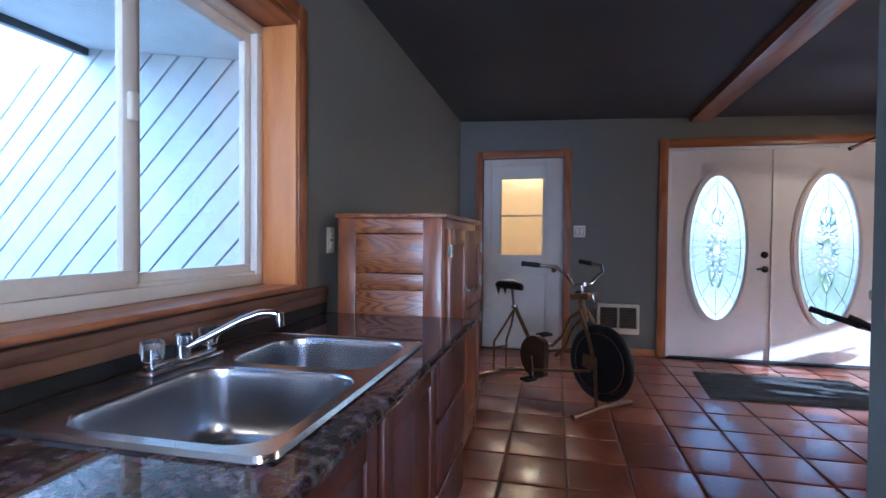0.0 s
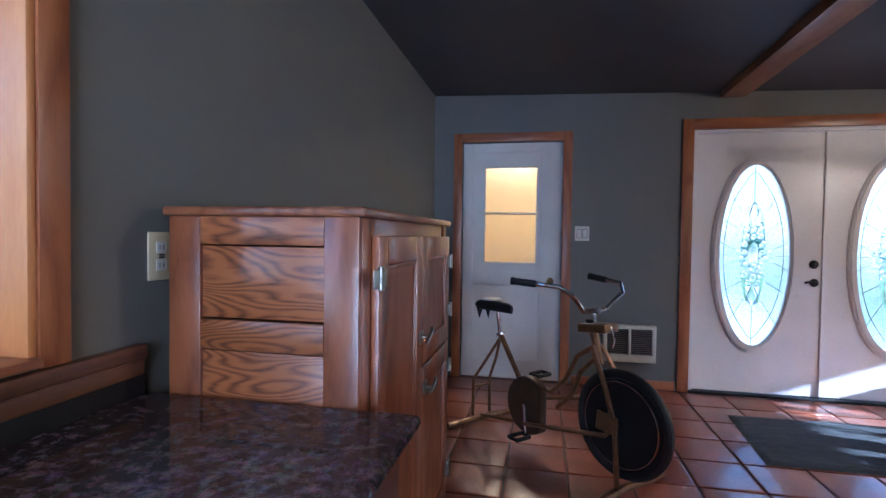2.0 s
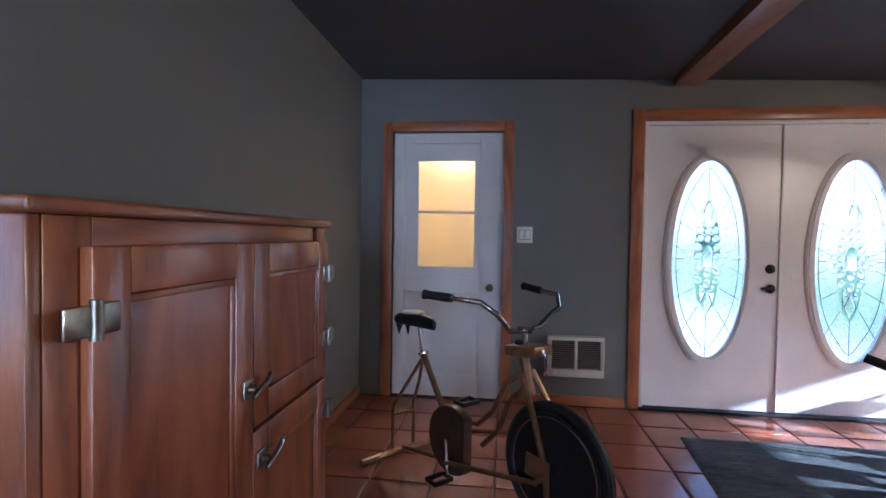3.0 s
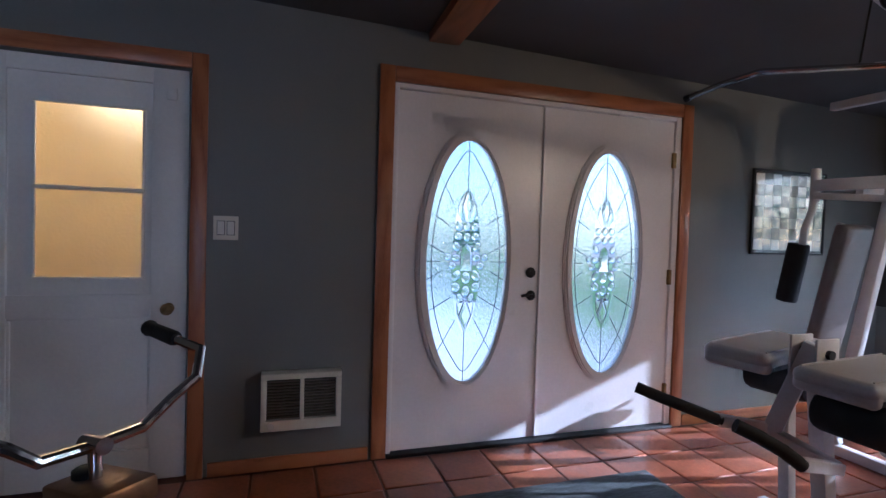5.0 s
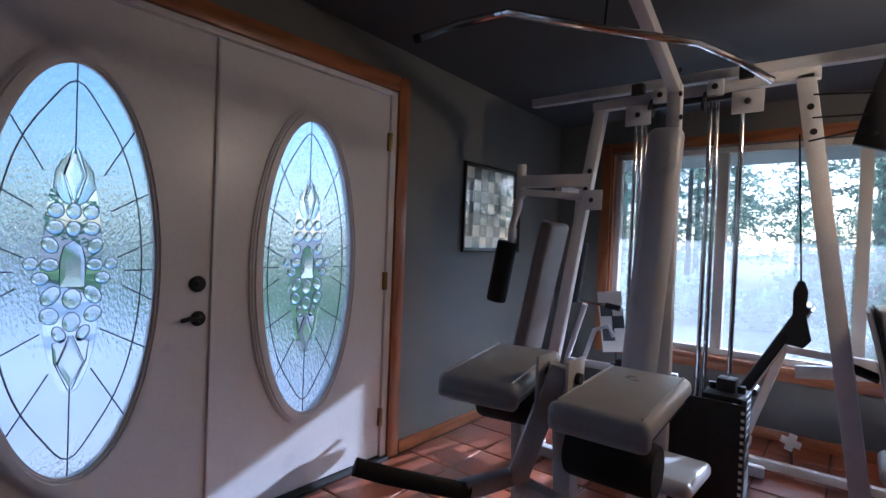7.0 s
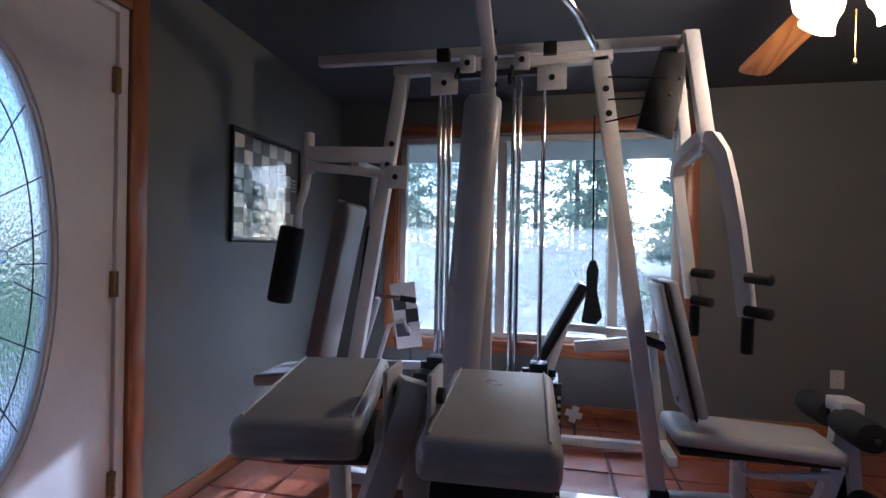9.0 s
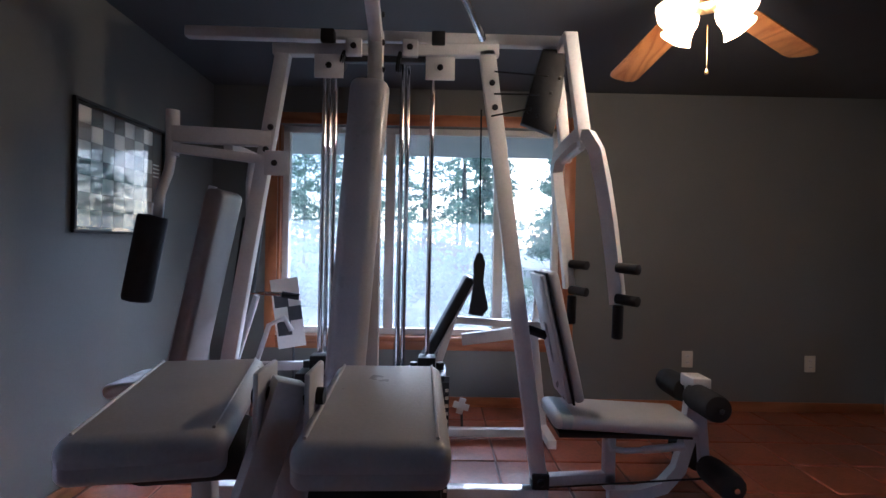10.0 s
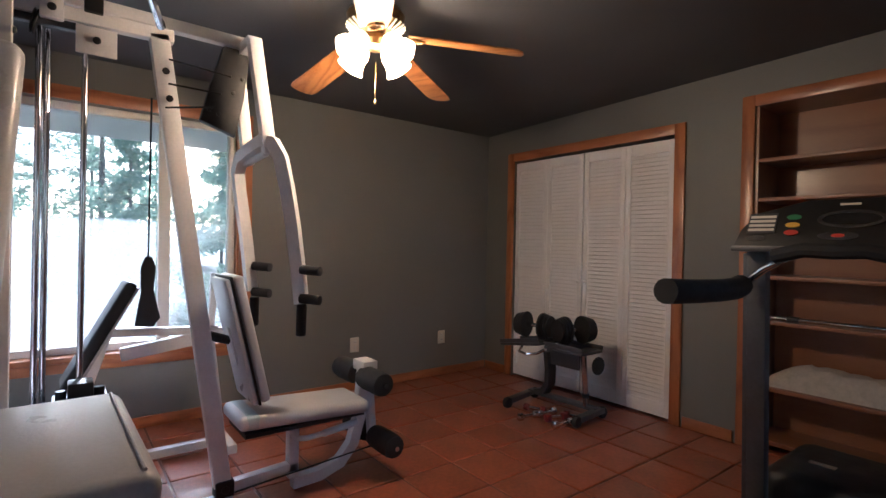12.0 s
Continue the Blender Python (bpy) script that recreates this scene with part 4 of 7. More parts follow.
let_light_through(M_LEAF, (0.34, 0.50, 0.36), 0.5)
M_SHRUB = material("shrub_leaves", (0.20, 0.30, 0.20), 0.6, scale=3, vary=0.3, bump=0.0)
let_light_through(M_SHRUB, (0.45, 0.60, 0.35), 0.5)
for k, (x, y, h) in enumerate(((21, 0.9, 9), (25, 10.5, 11), (20, 12.5, 8), (26, 12.5, 12), (22.5, 15.5, 9), (27, 4.5, 12), (29, 9.5, 13), (25, 18.5, 11), (24.5, -0.9, 10), (30, 15, 13), (19, -2.5, 9), (32, 6.5, 14), (33, 12, 14), (28, -3, 12), (23, 22, 11), (31, 20, 13))):
    conifer(x, y, h, 40 + k)
# belt of woods behind the garden
for k in range(13):
    conifer(35 + (k * 7 % 5), -12 + k * 3.3, 8.6 + (k * 3 % 4) * 0.5, 110 + k, 0.3, 1.3)
# denser trees: some added sunward to shade the gym, others beyond the front path
for k, (x, y, h, d) in enumerate(((19.0, 4.3, 5.2, 1.8), (27.0, -1.2, 13, 3.2), (30.0, -3.0, 14, 3.0), (33.0, -2.2, 15, 3.0), (3.0, 21, 8, 1.5), (6.0, 24, 10, 1.5), (9.5, 20, 9, 1.5), (0.0, 23, 9, 1.5), (12.0, 26, 11, 1.5), (-3.0, 25, 11, 1.5))):
    conifer(x, y, h, 70 + k, 0.27 if y > 5 else 0.2, d)


def shrub(x, y, r, seed, mat=None):
    rnd = random.Random(seed)
    t = thing("shrub", (x, y, -0.16), "rounded green garden shrub with loose leaves", "shrub", "garden shrubs")
    st = Shape()
    verts, faces = [], []
    for i in range(9):
        a, e = rnd.uniform(0, 6.28), rnd.uniform(0.5, 1.3)
        d = Vector((math.cos(a) * math.cos(e), math.sin(a) * math.cos(e), math.sin(e)))
        st.rod((x, y, -0.16), Vector((x, y, -0.16)) + d * r * 1.1, 0.012, 0.004, seg=4, cap=False)
        for j in range(130):
            c = Vector((x, y, -0.16)) + d * r * rnd.uniform(0.4, 1.2) + Vector((rnd.gauss(0, .2 * r), rnd.gauss(0, .2 * r), rnd.gauss(0, .16 * r)))
            l = rnd.uniform(0.04, 0.09)
            q = Vector((rnd.gauss(0, 1), rnd.gauss(0, 1), rnd.gauss(0, 1))).normalized() * l
            w = q.cross(Vector((rnd.gauss(0, 1), rnd.gauss(0, 1), rnd.gauss(0, 1)))).normalized() * l * 0.5
            b0 = len(verts)
            verts += [c - q, c + w, c + q, c - w]
            faces.append((b0, b0 + 1, b0 + 2, b0 + 3))
    part("stems", st, M_BARK, t)
    me = bpy.data.meshes.new("leaves")
    me.from_pydata(verts, [], faces)
    me.materials.append(mat or M_SHRUB)
    o = new("leaves", me)
    o.parent = t
    o.matrix_parent_inverse = WORLD_OF[t.name].inverted()


for k, (x, y, r) in enumerate(((14, 8.6, 1.1), (15.5, 4.2, 0.9), (17.5, 11.5, 1.3), (11.5, 3.6, 0.8), (18.5, 6.0, 1.0), (12.5, 10.5, 0.7))):
    shrub(x, y, r, 90 + k)


# rockery and low plants before the lawn
M_ROCK = material("garden_stone", (0.33, 0.31, 0.29), 0.85, scale=4, vary=0.3, bump=0.2, grain=30)


def garden_rock(x, y, r, seed):
    rnd = random.Random(seed)
    sub = bmesh.new()
    bmesh.ops.create_icosphere(sub, subdivisions=2, radius=1.0)
    shift = Vector((rnd.uniform(-9, 9), rnd.uniform(-9, 9), seed))
    wide, deep, high = rnd.uniform(0.8, 1.3), rnd.uniform(0.8, 1.2), rnd.uniform(0.45, 0.75)
    for v in sub.verts:
        k = 1 + 0.35 * noise.noise(v.co * 1.3 + shift) + 0.12 * noise.noise(v.co * 3.7 + shift)
        v.co = Vector((v.co.x * wide * k * r + x, v.co.y * deep * k * r + y, v.co.z * high * k * r - 0.16 + r * 0.25))
    solid("garden_rock", Shape()._merge(sub), M_ROCK, "weathered grey rock in the garden bed", "rock", "", "rockery stones")


plot = random.Random(21)
for k in range(20):
    garden_rock(plot.uniform(9.8, 16.4), plot.uniform(2.0, 10.5), plot.uniform(0.14, 0.38), 300 + k)
for k in range(24):
    shrub(plot.uniform(10.0, 16.8), plot.uniform(1.5, 10.5), plot.uniform(0.28, 0.5), 160 + k)


M_FENCE = material("weathered_wood", (0.24, 0.20, 0.16), 0.8, scale=6, vary=0.2, bump=0.1)


def garden_fence():
    f = thing("fence", (26, 5, -0.15), "weathered grey wooden garden fence", "fence")
    for i in range(22):
        y = 3.3 + i * 0.16
        part("slat", Shape().box(25.98, 26.0, y, y + 0.13, -0.15, 1.25 + 0.04 * (i % 3)), M_FENCE, f)
    for z in (0.2, 0.95):
        part("rail", Shape().box(26.003, 26.05, 3.2, 6.9, z, z + 0.08), M_BARK, f)


garden_fence()

# ---- kitchen ----
CZ, CF = 0.835, 1.69          # counter height and front edge
SX0, SX1, SY0, SY1 = 1.02, 1.612, 2.60, 3.50   # sink rim


def rounded(x0, x1, y0, y1, r, n=6):
    pts = []
    for cx, cy, a0 in ((x1 - r, y1 - r, 0), (x0 + r, y1 - r, 90), (x0 + r, y0 + r, 180), (x1 - r, y0 + r, 270)):
        for i in range(n + 1):
            a = radians(a0 + 90 * i / n)
            pts.append((cx + r * math.cos(a), cy + r * math.sin(a)))
    return pts


def countertop():
    y0, y1 = 0.6, 4.04
    hole = [(SX0 + 0.02, SY0 + 0.02), (SX1 - 0.02, SY0 + 0.02), (SX1 - 0.02, SY1 - 0.02), (SX0 + 0.02, SY1 - 0.02)]
    s = Shape().band(hole, [(XW + 0.002, y0), (CF - 0.02, y0), (CF - 0.02, y1), (XW + 0.002, y1)], 0.035, pose(0, 0, CZ - 0.035))
    prof = [(0, -0.035), (0.014, -0.03), (0.02, -0.016), (0.018, -0.006), (0.010, 0.0), (0, 0.0)]
    w = thing("worktop", (1.35, (y0 + y1) / 2, CZ - 0.035), "dark speckled brown laminate worktop with a rounded edge", "worktop")
    part("slab", s, M_GRANITE, w)
    part("front_edge", Shape().prism([(a, b) for a, b in prof], y1 - y0, pose(CF - 0.0205, y1, CZ, 90)), M_GRANITE, w)
    s = Shape().box(XW + 0.001, XW + 0.012, 0.6, 4.03, CZ + 0.001, 0.884)
    solid("backsplash", s, M_BLACK, "dark low backsplash strip behind the sink", "backsplash", "structure")


countertop()


def base_cabinet(y0, y1, drawers):
    c = thing("base_cabinet", (1.35, (y0 + y1) / 2, 0), "dark cherry base cabinet under the worktop" + (" with drawers" if drawers else " with a raised-panel door"), "cabinet", "kitchen base cabinets")
    xf = CF - 0.06
    s = Shape()
    s.box(XW + 0.02, xf - 0.02, y0 + 0.001, y1 - 0.001, 0.1, CZ - 0.2)
    s.box(XW + 0.02, xf - 0.09, y0 + 0.001, y1 - 0.001, 0.002, 0.1)
    s.box(xf - 0.02, xf, y0 + 0.001, y0 + 0.035, 0.1, CZ - 0.036).box(xf - 0.02, xf, y1 - 0.035, y1 - 0.001, 0.1, CZ - 0.036)
    s.box(xf - 0.02, xf, y0 + 0.035, y1 - 0.035, CZ - 0.07, CZ - 0.036).box(xf - 0.02, xf, y0 + 0.035, y1 - 0.035, 0.1, 0.135)
    part("carcass", s, M_CHERRY, c)

    def front(za, zb, name):
        ya, yb = y0 + 0.022, y1 - 0.022
        x = xf + 0.002
        if name == "drawer_front":
            d = part(name, Shape().box(x, x + 0.02, ya, yb, za, zb, 0.007, 3), M_CHERRY, c)
        else:
            t = 0.062
            s = Shape().box(x, x + 0.02, ya, ya + t, za, zb, 0.004).box(x, x + 0.02, yb - t, yb, za, zb, 0.004)
            s.box(x, x + 0.02, ya + t, yb - t, za, za + t, 0.004).box(x, x + 0.02, ya + t, yb - t, zb - t, zb, 0.004)
            d = part(name, s, M_CHERRY, c)
            sub = bmesh.new()
            ia, ib, ja, jb = ya + t - 0.004, yb - t + 0.004, za + t - 0.004, zb - t + 0.004
            lo = [sub.verts.new((x + 0.006, yy, zz)) for yy, zz in ((ia, ja), (ib, ja), (ib, jb), (ia, jb))]
            k = 0.032
            hi = [sub.verts.new((x + 0.018, yy, zz)) for yy, zz in ((ia + k, ja + k), (ib - k, ja + k), (ib - k, jb - k), (ia + k, jb - k))]
            for i in range(4):
                sub.faces.new((lo[i], lo[(i + 1) % 4], hi[(i + 1) % 4], hi[i]))
            sub.faces.new(hi)
            part("raised_panel", Shape()._merge(sub), M_CHERRY, d)
    if drawers:
        front(0.13, 0.32, "drawer_front"), front(0.335, 0.56, "drawer_front"), front(0.575, CZ - 0.055, "drawer_front")
    else:
        front(0.13, CZ - 0.055, "door")


for ya, yb, dr in ((0.62, 1.08, False), (1.08, 1.55, False), (1.55, 2.02, False), (2.02, 2.50, False), (2.50, 2.98, False), (2.98, 3.52, False), (3.52, 4.03, True)):
    base_cabinet(ya, yb, dr)


def sink():
    k = thing("kitchen_sink", (1.3, 3.07, CZ), "double-bowl stainless steel drop-in kitchen sink", "sink")
    zt = CZ + 0.008
    ymid = 3.09
    bowls = (rounded(SX0 + 0.125, SX1 - 0.035, SY0 + 0.035, ymid - 0.02, 0.085, 12), rounded(SX0 + 0.125, SX1 - 0.035, ymid + 0.02, SY1 - 0.035, 0.085, 12))
    # deck: rim with two holes
    sub = bmesh.new()
    outer = rounded(SX0, SX1, SY0, SY1, 0.04)
    half = ((SX0 + 0.008, SX1 - 0.008, SY0 + 0.008, ymid), (SX0 + 0.008, SX1 - 0.008, ymid, SY1 - 0.008))
    for bowl, (x0, x1, y0, y1) in zip(bowls, half):
        n = len(bowl)
        cx, cy = sum(p[0] for p in bowl) / n, sum(p[1] for p in bowl) / n
        inn = [sub.verts.new((x, y, zt)) for x, y in bowl]
        out = []
        for x, y in bowl:
            dx, dy = x - cx, y - cy
            t = min([(x1 - cx) / dx if dx > 1e-6 else 1e9, (x0 - cx) / dx if dx < -1e-6 else 1e9, (y1 - cy) / dy if dy > 1e-6 else 1e9, (y0 - cy) / dy if dy < -1e-6 else 1e9])
            out.append([cx + dx * t, cy + dy * t])
        for qx, qy in ((x0, y0), (x0, y1), (x1, y0), (x1, y1)):
            i = min(range(n), key=lambda j: (out[j][0] - qx) ** 2 + (out[j][1] - qy) ** 2)
            out[i] = [qx, qy]
        ov = [sub.verts.new((x, y, zt)) for x, y in out]
        for i in range(n):
            sub.faces.new((inn[i], inn[(i + 1) % n], ov[(i + 1) % n], ov[i]))
    s = Shape()._merge(sub)
    rim = [(SX0 + 0.009, SX1 - 0.009, SY0 + 0.009, SY1 - 0.009, zt), (SX0 + 0.004, SX1 - 0.004, SY0 + 0.004, SY1 - 0.004, zt + 0.003), (SX0, SX1, SY0, SY1, CZ + 0.001)]
    sub = bmesh.new()
    rs = [[sub.verts.new((x, y, z)) for x, y in rounded(a, b, c, d, 0.035)] for a, b, c, d, z in rim]
    for a, b in zip(rs, rs[1:]):
        for i in range(len(a)):
            sub.faces.new((a[i], a[(i + 1) % len(a)], b[(i + 1) % len(a)], b[i]))
    s._merge(sub)
    part("rim", s, M_STEEL, k)
    for bowl in bowls:
        n = len(bowl)
        cx, cy = sum(p[0] for p in bowl) / n, sum(p[1] for p in bowl) / n
        sub = bmesh.new()
        rings = []
        for f, z in ((1.0, zt), (0.99, zt - 0.002), (0.98, zt - 0.008), (0.972, zt - 0.03), (0.962, zt - 0.07), (0.95, zt - 0.11), (0.935, zt - 0.135), (0.91, zt - 0.155), (0.875, zt - 0.168), (0.83, zt - 0.176), (0.75, zt - 0.180), (0.5, zt - 0.182), (0.25, zt - 0.1835), (0.11, zt - 0.184)):
            rings.append([sub.verts.new((cx + (x - cx) * f, cy + (y - cy) * f, z)) for x, y in bowl])
        for a, b in zip(rings, rings[1:]):
            for i in range(n):
                sub.faces.new((a[i], b[i], b[(i + 1) % n], a[(i + 1) % n]))
        b_ob = part("bowl", Shape()._merge(sub), M_STEEL, k)
        part("drain", Shape().lathe([(0.045, 0), (0.042, 0.004), (0.03, 0.002), (0.001, 0.001)], (cx, cy, zt - 0.186)), M_CHROME, b_ob)
    part("hole_cover", Shape().lathe([(0.02, 0), (0.018, 0.003), (0.001, 0.003)], (SX0 + 0.07, 3.34, zt)), M_BLACK, k)


sink()


def faucet():
    f = thing("faucet", (SX0 + 0.06, 3.02, CZ), "chrome kitchen faucet with clear acrylic knobs", "faucet")
    x, y, z = SX0 + 0.065, 3.05, CZ + 0.009
    s = Shape().box(x - 0.028, x + 0.028, y - 0.13, y + 0.13, z, z + 0.012, 0.006, 3)
    s.box(x - 0.018, x + 0.018, y - 0.115, y + 0.115, z + 0.012, z + 0.022, 0.008, 3)
    part("base_plate", s, M_CHROME, f)
    part("body", Shape().lathe([(0.02, 0), (0.02, 0.03), (0.024, 0.034), (0.024, 0.058), (0.018, 0.064), (0.002, 0.065)], (x, y, z + 0.02)), M_CHROME, f)
    sp = [(x + 0.01, y, z + 0.045), (x + 0.05, y + 0.02, z + 0.065), (x + 0.13, y + 0.06, z + 0.112), (x + 0.17, y + 0.08, z + 0.128), (x + 0.20, y + 0.095, z + 0.128), (x + 0.215, y + 0.102, z + 0.12)]
    part("spout", Shape().tube(sp, 0.010, 12).rod((x + 0.215, y + 0.102, z + 0.128), (x + 0.217, y + 0.103, z + 0.092), 0.012), M_CHROME, f)
    M_ACR = glass("acrylic", 0.05, 0.1)
    for dy in (-0.10, 0.10):
        kn = part("knob", Shape().lathe([(0.017, 0), (0.024, 0.006), (0.027, 0.03), (0.026, 0.048), (0.02, 0.052), (0.001, 0.05)], (x, y + dy, z + 0.03), 'Z', 10), M_ACR, f, "clear faceted acrylic knob")
        part("stem", Shape().rod((x, y + dy, z + 0.018), (x, y + dy, z + 0.06), 0.008), M_CHROME, kn)


faucet()


# ---- oak ice-box cabinet ----
def oak_cabinet():
    x0, x1, y0, y1, zt = 1.055, 1.54, 4.055, 5.07, 1.285
    c = thing("oak_cabinet", (1.29, 4.56, 0), "antique oak cabinet with panelled sides and worn metal latches", "cabinet")
    part("top", Shape().box(x0 - 0.01, x1 + 0.018, y0 - 0.012, y1 + 0.012, zt - 0.022, zt, 0.007, 3), M_OAK_Y, c)
    st = 0.085
    for sy, yy in ((-1, y0), (1, y1)):
        ya, yb = (yy, yy + 0.022) if sy < 0 else (yy - 0.022, yy)
        part("corner_post", Shape().box(x1 - st, x1, ya, yb, 0.002, zt - 0.022, 0.004), M_OAK_V, c)
        part("corner_post", Shape().box(x0, x0 + st, ya, yb, 0.002, zt - 0.022, 0.004), M_OAK_V, c)
        zs = ((1.195, zt - 0.022, False), (1.02, 1.193, True), (0.945, 1.018, False), (0.55, 0.943, True), (0.45, 0.548, False), (0.12, 0.448, True), (0.02, 0.118, False))
        for za, zb, rec in zs:
            r = 0.009 if rec else 0.0
            a, b = (ya + r, yb) if sy < 0 else (ya, yb - r)
            part("panel" if rec else "rail", Shape().box(x0 + st, x1 - st, a, b, za + 0.001, zb - 0.001, 0.002), M_OAK, c)
    part("back", Shape().box(x0, x0 + 0.012, y0 + 0.023, y1 - 0.023, 0.02, zt - 0.023), M_OAK_V, c)
    part("floor_board", Shape().box(x0 + 0.012, x1 - 0.024, y0 + 0.023, y1 - 0.023, 0.05, 0.07), M_OAK_V, c)
    # front frame
    xa, xb = x1 - 0.022, x1
    for a, b in ((y0 + 0.023, y0 + 0.10), (y1 - 0.06, y1 - 0.023)):
        part("front_stile", Shape().box(xa, xb, a, b, 0.02, zt - 0.023, 0.002), M_OAK_V, c)
    for a, b in ((zt - 0.085, zt - 0.023), (0.02, 0.12)):
        part("front_rail", Shape().box(xa, xb, y0 + 0.10, y1 - 0.10, a, b, 0.002), M_OAK_Y, c)
    ya, yb = y0 + 0.075, y1 - 0.03
    ym = y0 + 0.52

    def door(a, b, za, zb, hinge, latch):
        x = x1 + 0.001
        t = 0.072
        s = Shape().box(x, x + 0.02, a, a + t, za, zb, 0.003).box(x, x + 0.02, b - t, b, za, zb, 0.003)
        s.box(x, x + 0.02, a + t, b - t, za, za + t, 0.003).box(x, x + 0.02, a + t, b - t, zb - t, zb, 0.003)
        d = part("door", s, M_OAK_V, c)
        part("panel", Shape().box(x, x + 0.010, a + t - 0.001, b - t + 0.001, za + t - 0.001, zb - t + 0.001), M_OAK_V, d)
        part("moulding", Shape().box(x + 0.0105, x + 0.017, a + t, b - t, zb - t - 0.014, zb - t - 0.001, 0.003).box(x + 0.0105, x + 0.017, b - t - 0.014, b - t - 0.001, za + t, zb - t - 0.015, 0.003), M_OAK_V, d)
        for hz in (zb - 0.10, za + 0.12):
            yy = a if hinge < 0 else b
            s = Shape().box(x + 0.02, x + 0.026, yy - 0.05 if hinge < 0 else yy - 0.045, yy + 0.045 if hinge < 0 else yy + 0.05, hz - 0.022, hz + 0.022, 0.003)
            s.rod((x + 0.026, yy, hz - 0.028), (x + 0.026, yy, hz + 0.028), 0.009)
            part("hinge", s, M_NICKEL, d, "worn nickel hinge")
        if not latch:
            return
        yy = b - 0.03 if latch > 0 else a + 0.03
        s = Shape().box(x + 0.02, x + 0.028, yy - 0.022, yy + 0.022, latch_z - 0.022, latch_z + 0.022, 0.004)
        s.rod((x + 0.028, yy, latch_z), (x + 0.045, yy, latch_z), 0.009)
        s.tube([(x + 0.045, yy - 0.02, latch_z - 0.012), (x + 0.05, yy + 0.01, latch_z + 0.002), (x + 0.052, yy + 0.035, latch_z + 0.012), (x + 0.047, yy + 0.058, latch_z + 0.02)], 0.006, 8)
        part("latch", s, M_NICKEL, d, "worn nickel latch lever")
    latch_z = 0.90
    door(ya + 0.002, ym - 0.002, 0.13, zt - 0.065, -1, 1)
    latch_z = 0.72
    door(ym + 0.002, yb - 0.002, 0.13, 0.79, 1, -1)
    door(ym + 0.002, yb - 0.002, 0.80, zt - 0.065, 1, 0)


oak_cabinet()


def wall_plate(centre, normal, holes, label, name):
    """A cover plate, 7.5 by 12 cm."""
    n = Vector(normal)
    side = Vector((0, 0, 1)).cross(n)
    m = Matrix((side, Vector((0, 0, 1)), n)).transposed().to_4x4()
    m.translation = Vector(centre)
    p = thing(name, centre, label, "wall plate")
    w = 0.058 if holes == "switches" else 0.04
    part("plate", Shape().box(-w, w, -0.06, 0.06, 0.001, 0.007, 0.004, 2, m), M_ALMOND if holes == "gfci" else M_PLATE, p)
    if holes == "switches":
        for dx in (-0.023, 0.023):
            part("rocker_gap", Shape().box(dx - 0.019, dx + 0.019, -0.036, 0.036, 0.007, 0.0078, m=m), M_GREY, p)
            part("rocker", Shape().box(dx - 0.016, dx + 0.016, -0.033, 0.033, 0.007, 0.011, 0.002, 2, m), M_WHITE, p)
    else:
        for dz in (-0.022, 0.022):
            s = Shape().box(-0.016, 0.016, dz - 0.014, dz + 0.014, 0.007, 0.009, 0.002, 2, m)
            r = part("receptacle", s, M_WHITE, p)
            part("slots", Shape().box(-0.007, -0.005, dz - 0.006, dz + 0.005, 0.009, 0.0096, m=m).box(0.005, 0.007, dz - 0.006, dz + 0.005, 0.009, 0.0096, m=m), M_BLACK, r)
        if holes == "gfci":
            part("test_buttons", Shape().box(-0.008, 0.008, -0.005, -0.001, 0.007, 0.0105, m=m).box(-0.008, 0.008, 0.001, 0.005, 0.007, 0.0105, m=m), M_BLACK, p)


wall_plate((2.258, YN - 0.001, 1.26), (0, -1, 0), "switches", "cream double light switch on the wall", "light_switch")
wall_plate((XW + 0.001, 4.085, 1.163), (1, 0, 0), "gfci", "cream wall socket with test buttons over the worktop", "wall_socket")
wall_plate((XE - 0.001, 3.84, 0.375), (-1, 0, 0), "plain", "cream wall socket near the floor", "wall_socket")
wall_plate((XE - 0.001, 2.945, 0.355), (-1, 0, 0), "plain", "cream wall socket near the floor", "wall_socket")


M_GRILLE = material("tan_grille", (0.17, 0.135, 0.105), 0.5, scale=20, vary=0.1, bump=0.02)


def wall_heater():
    x0, x1, z0, z1 = 2.44, 2.842, 0.23, 0.525
    h = thing("wall_heater", (2.64, YN, 0.23), "cream electric wall heater with two grilles", "heater")
    y = YN - 0.075
    part("bottom_rail", Shape().box(x0, x1, y, YN - 0.001, z0, z0 + 0.055, 0.004), M_PLATE, h)
    part("top_rail", Shape().box(x0, x1, y, YN - 0.001, z1 - 0.03, z1, 0.004), M_PLATE, h)
    for a, b in ((x0, x0 + 0.028), (2.632, 2.652), (x1 - 0.028, x1)):
        part("stile", Shape().box(a, b, y, YN - 0.001, z0 + 0.055, z1 - 0.03, 0.003), M_PLATE, h)
    part("core", Shape().box(x0 + 0.02, x1 - 0.02, YN - 0.04, YN - 0.02, z0 + 0.04, z1 - 0.02), M_IRON, h)
    for a, b in ((x0 + 0.029, 2.631), (2.653, x1 - 0.029)):
        for i in range(13):
            z = z0 + 0.062 + i * 0.0155
            part("grille_slat", Shape().box(a, b, y + 0.010, y + 0.03, z, z + 0.005), M_GRILLE, h)
    part("thermostat_knob", Shape().lathe([(0.016, 0), (0.016, 0.010), (0.012, 0.014), (0.001, 0.014)], (x0 + 0.05, y, z0 + 0.028), (0, -1, 0), 16), M_WHITE, h)


wall_heater()


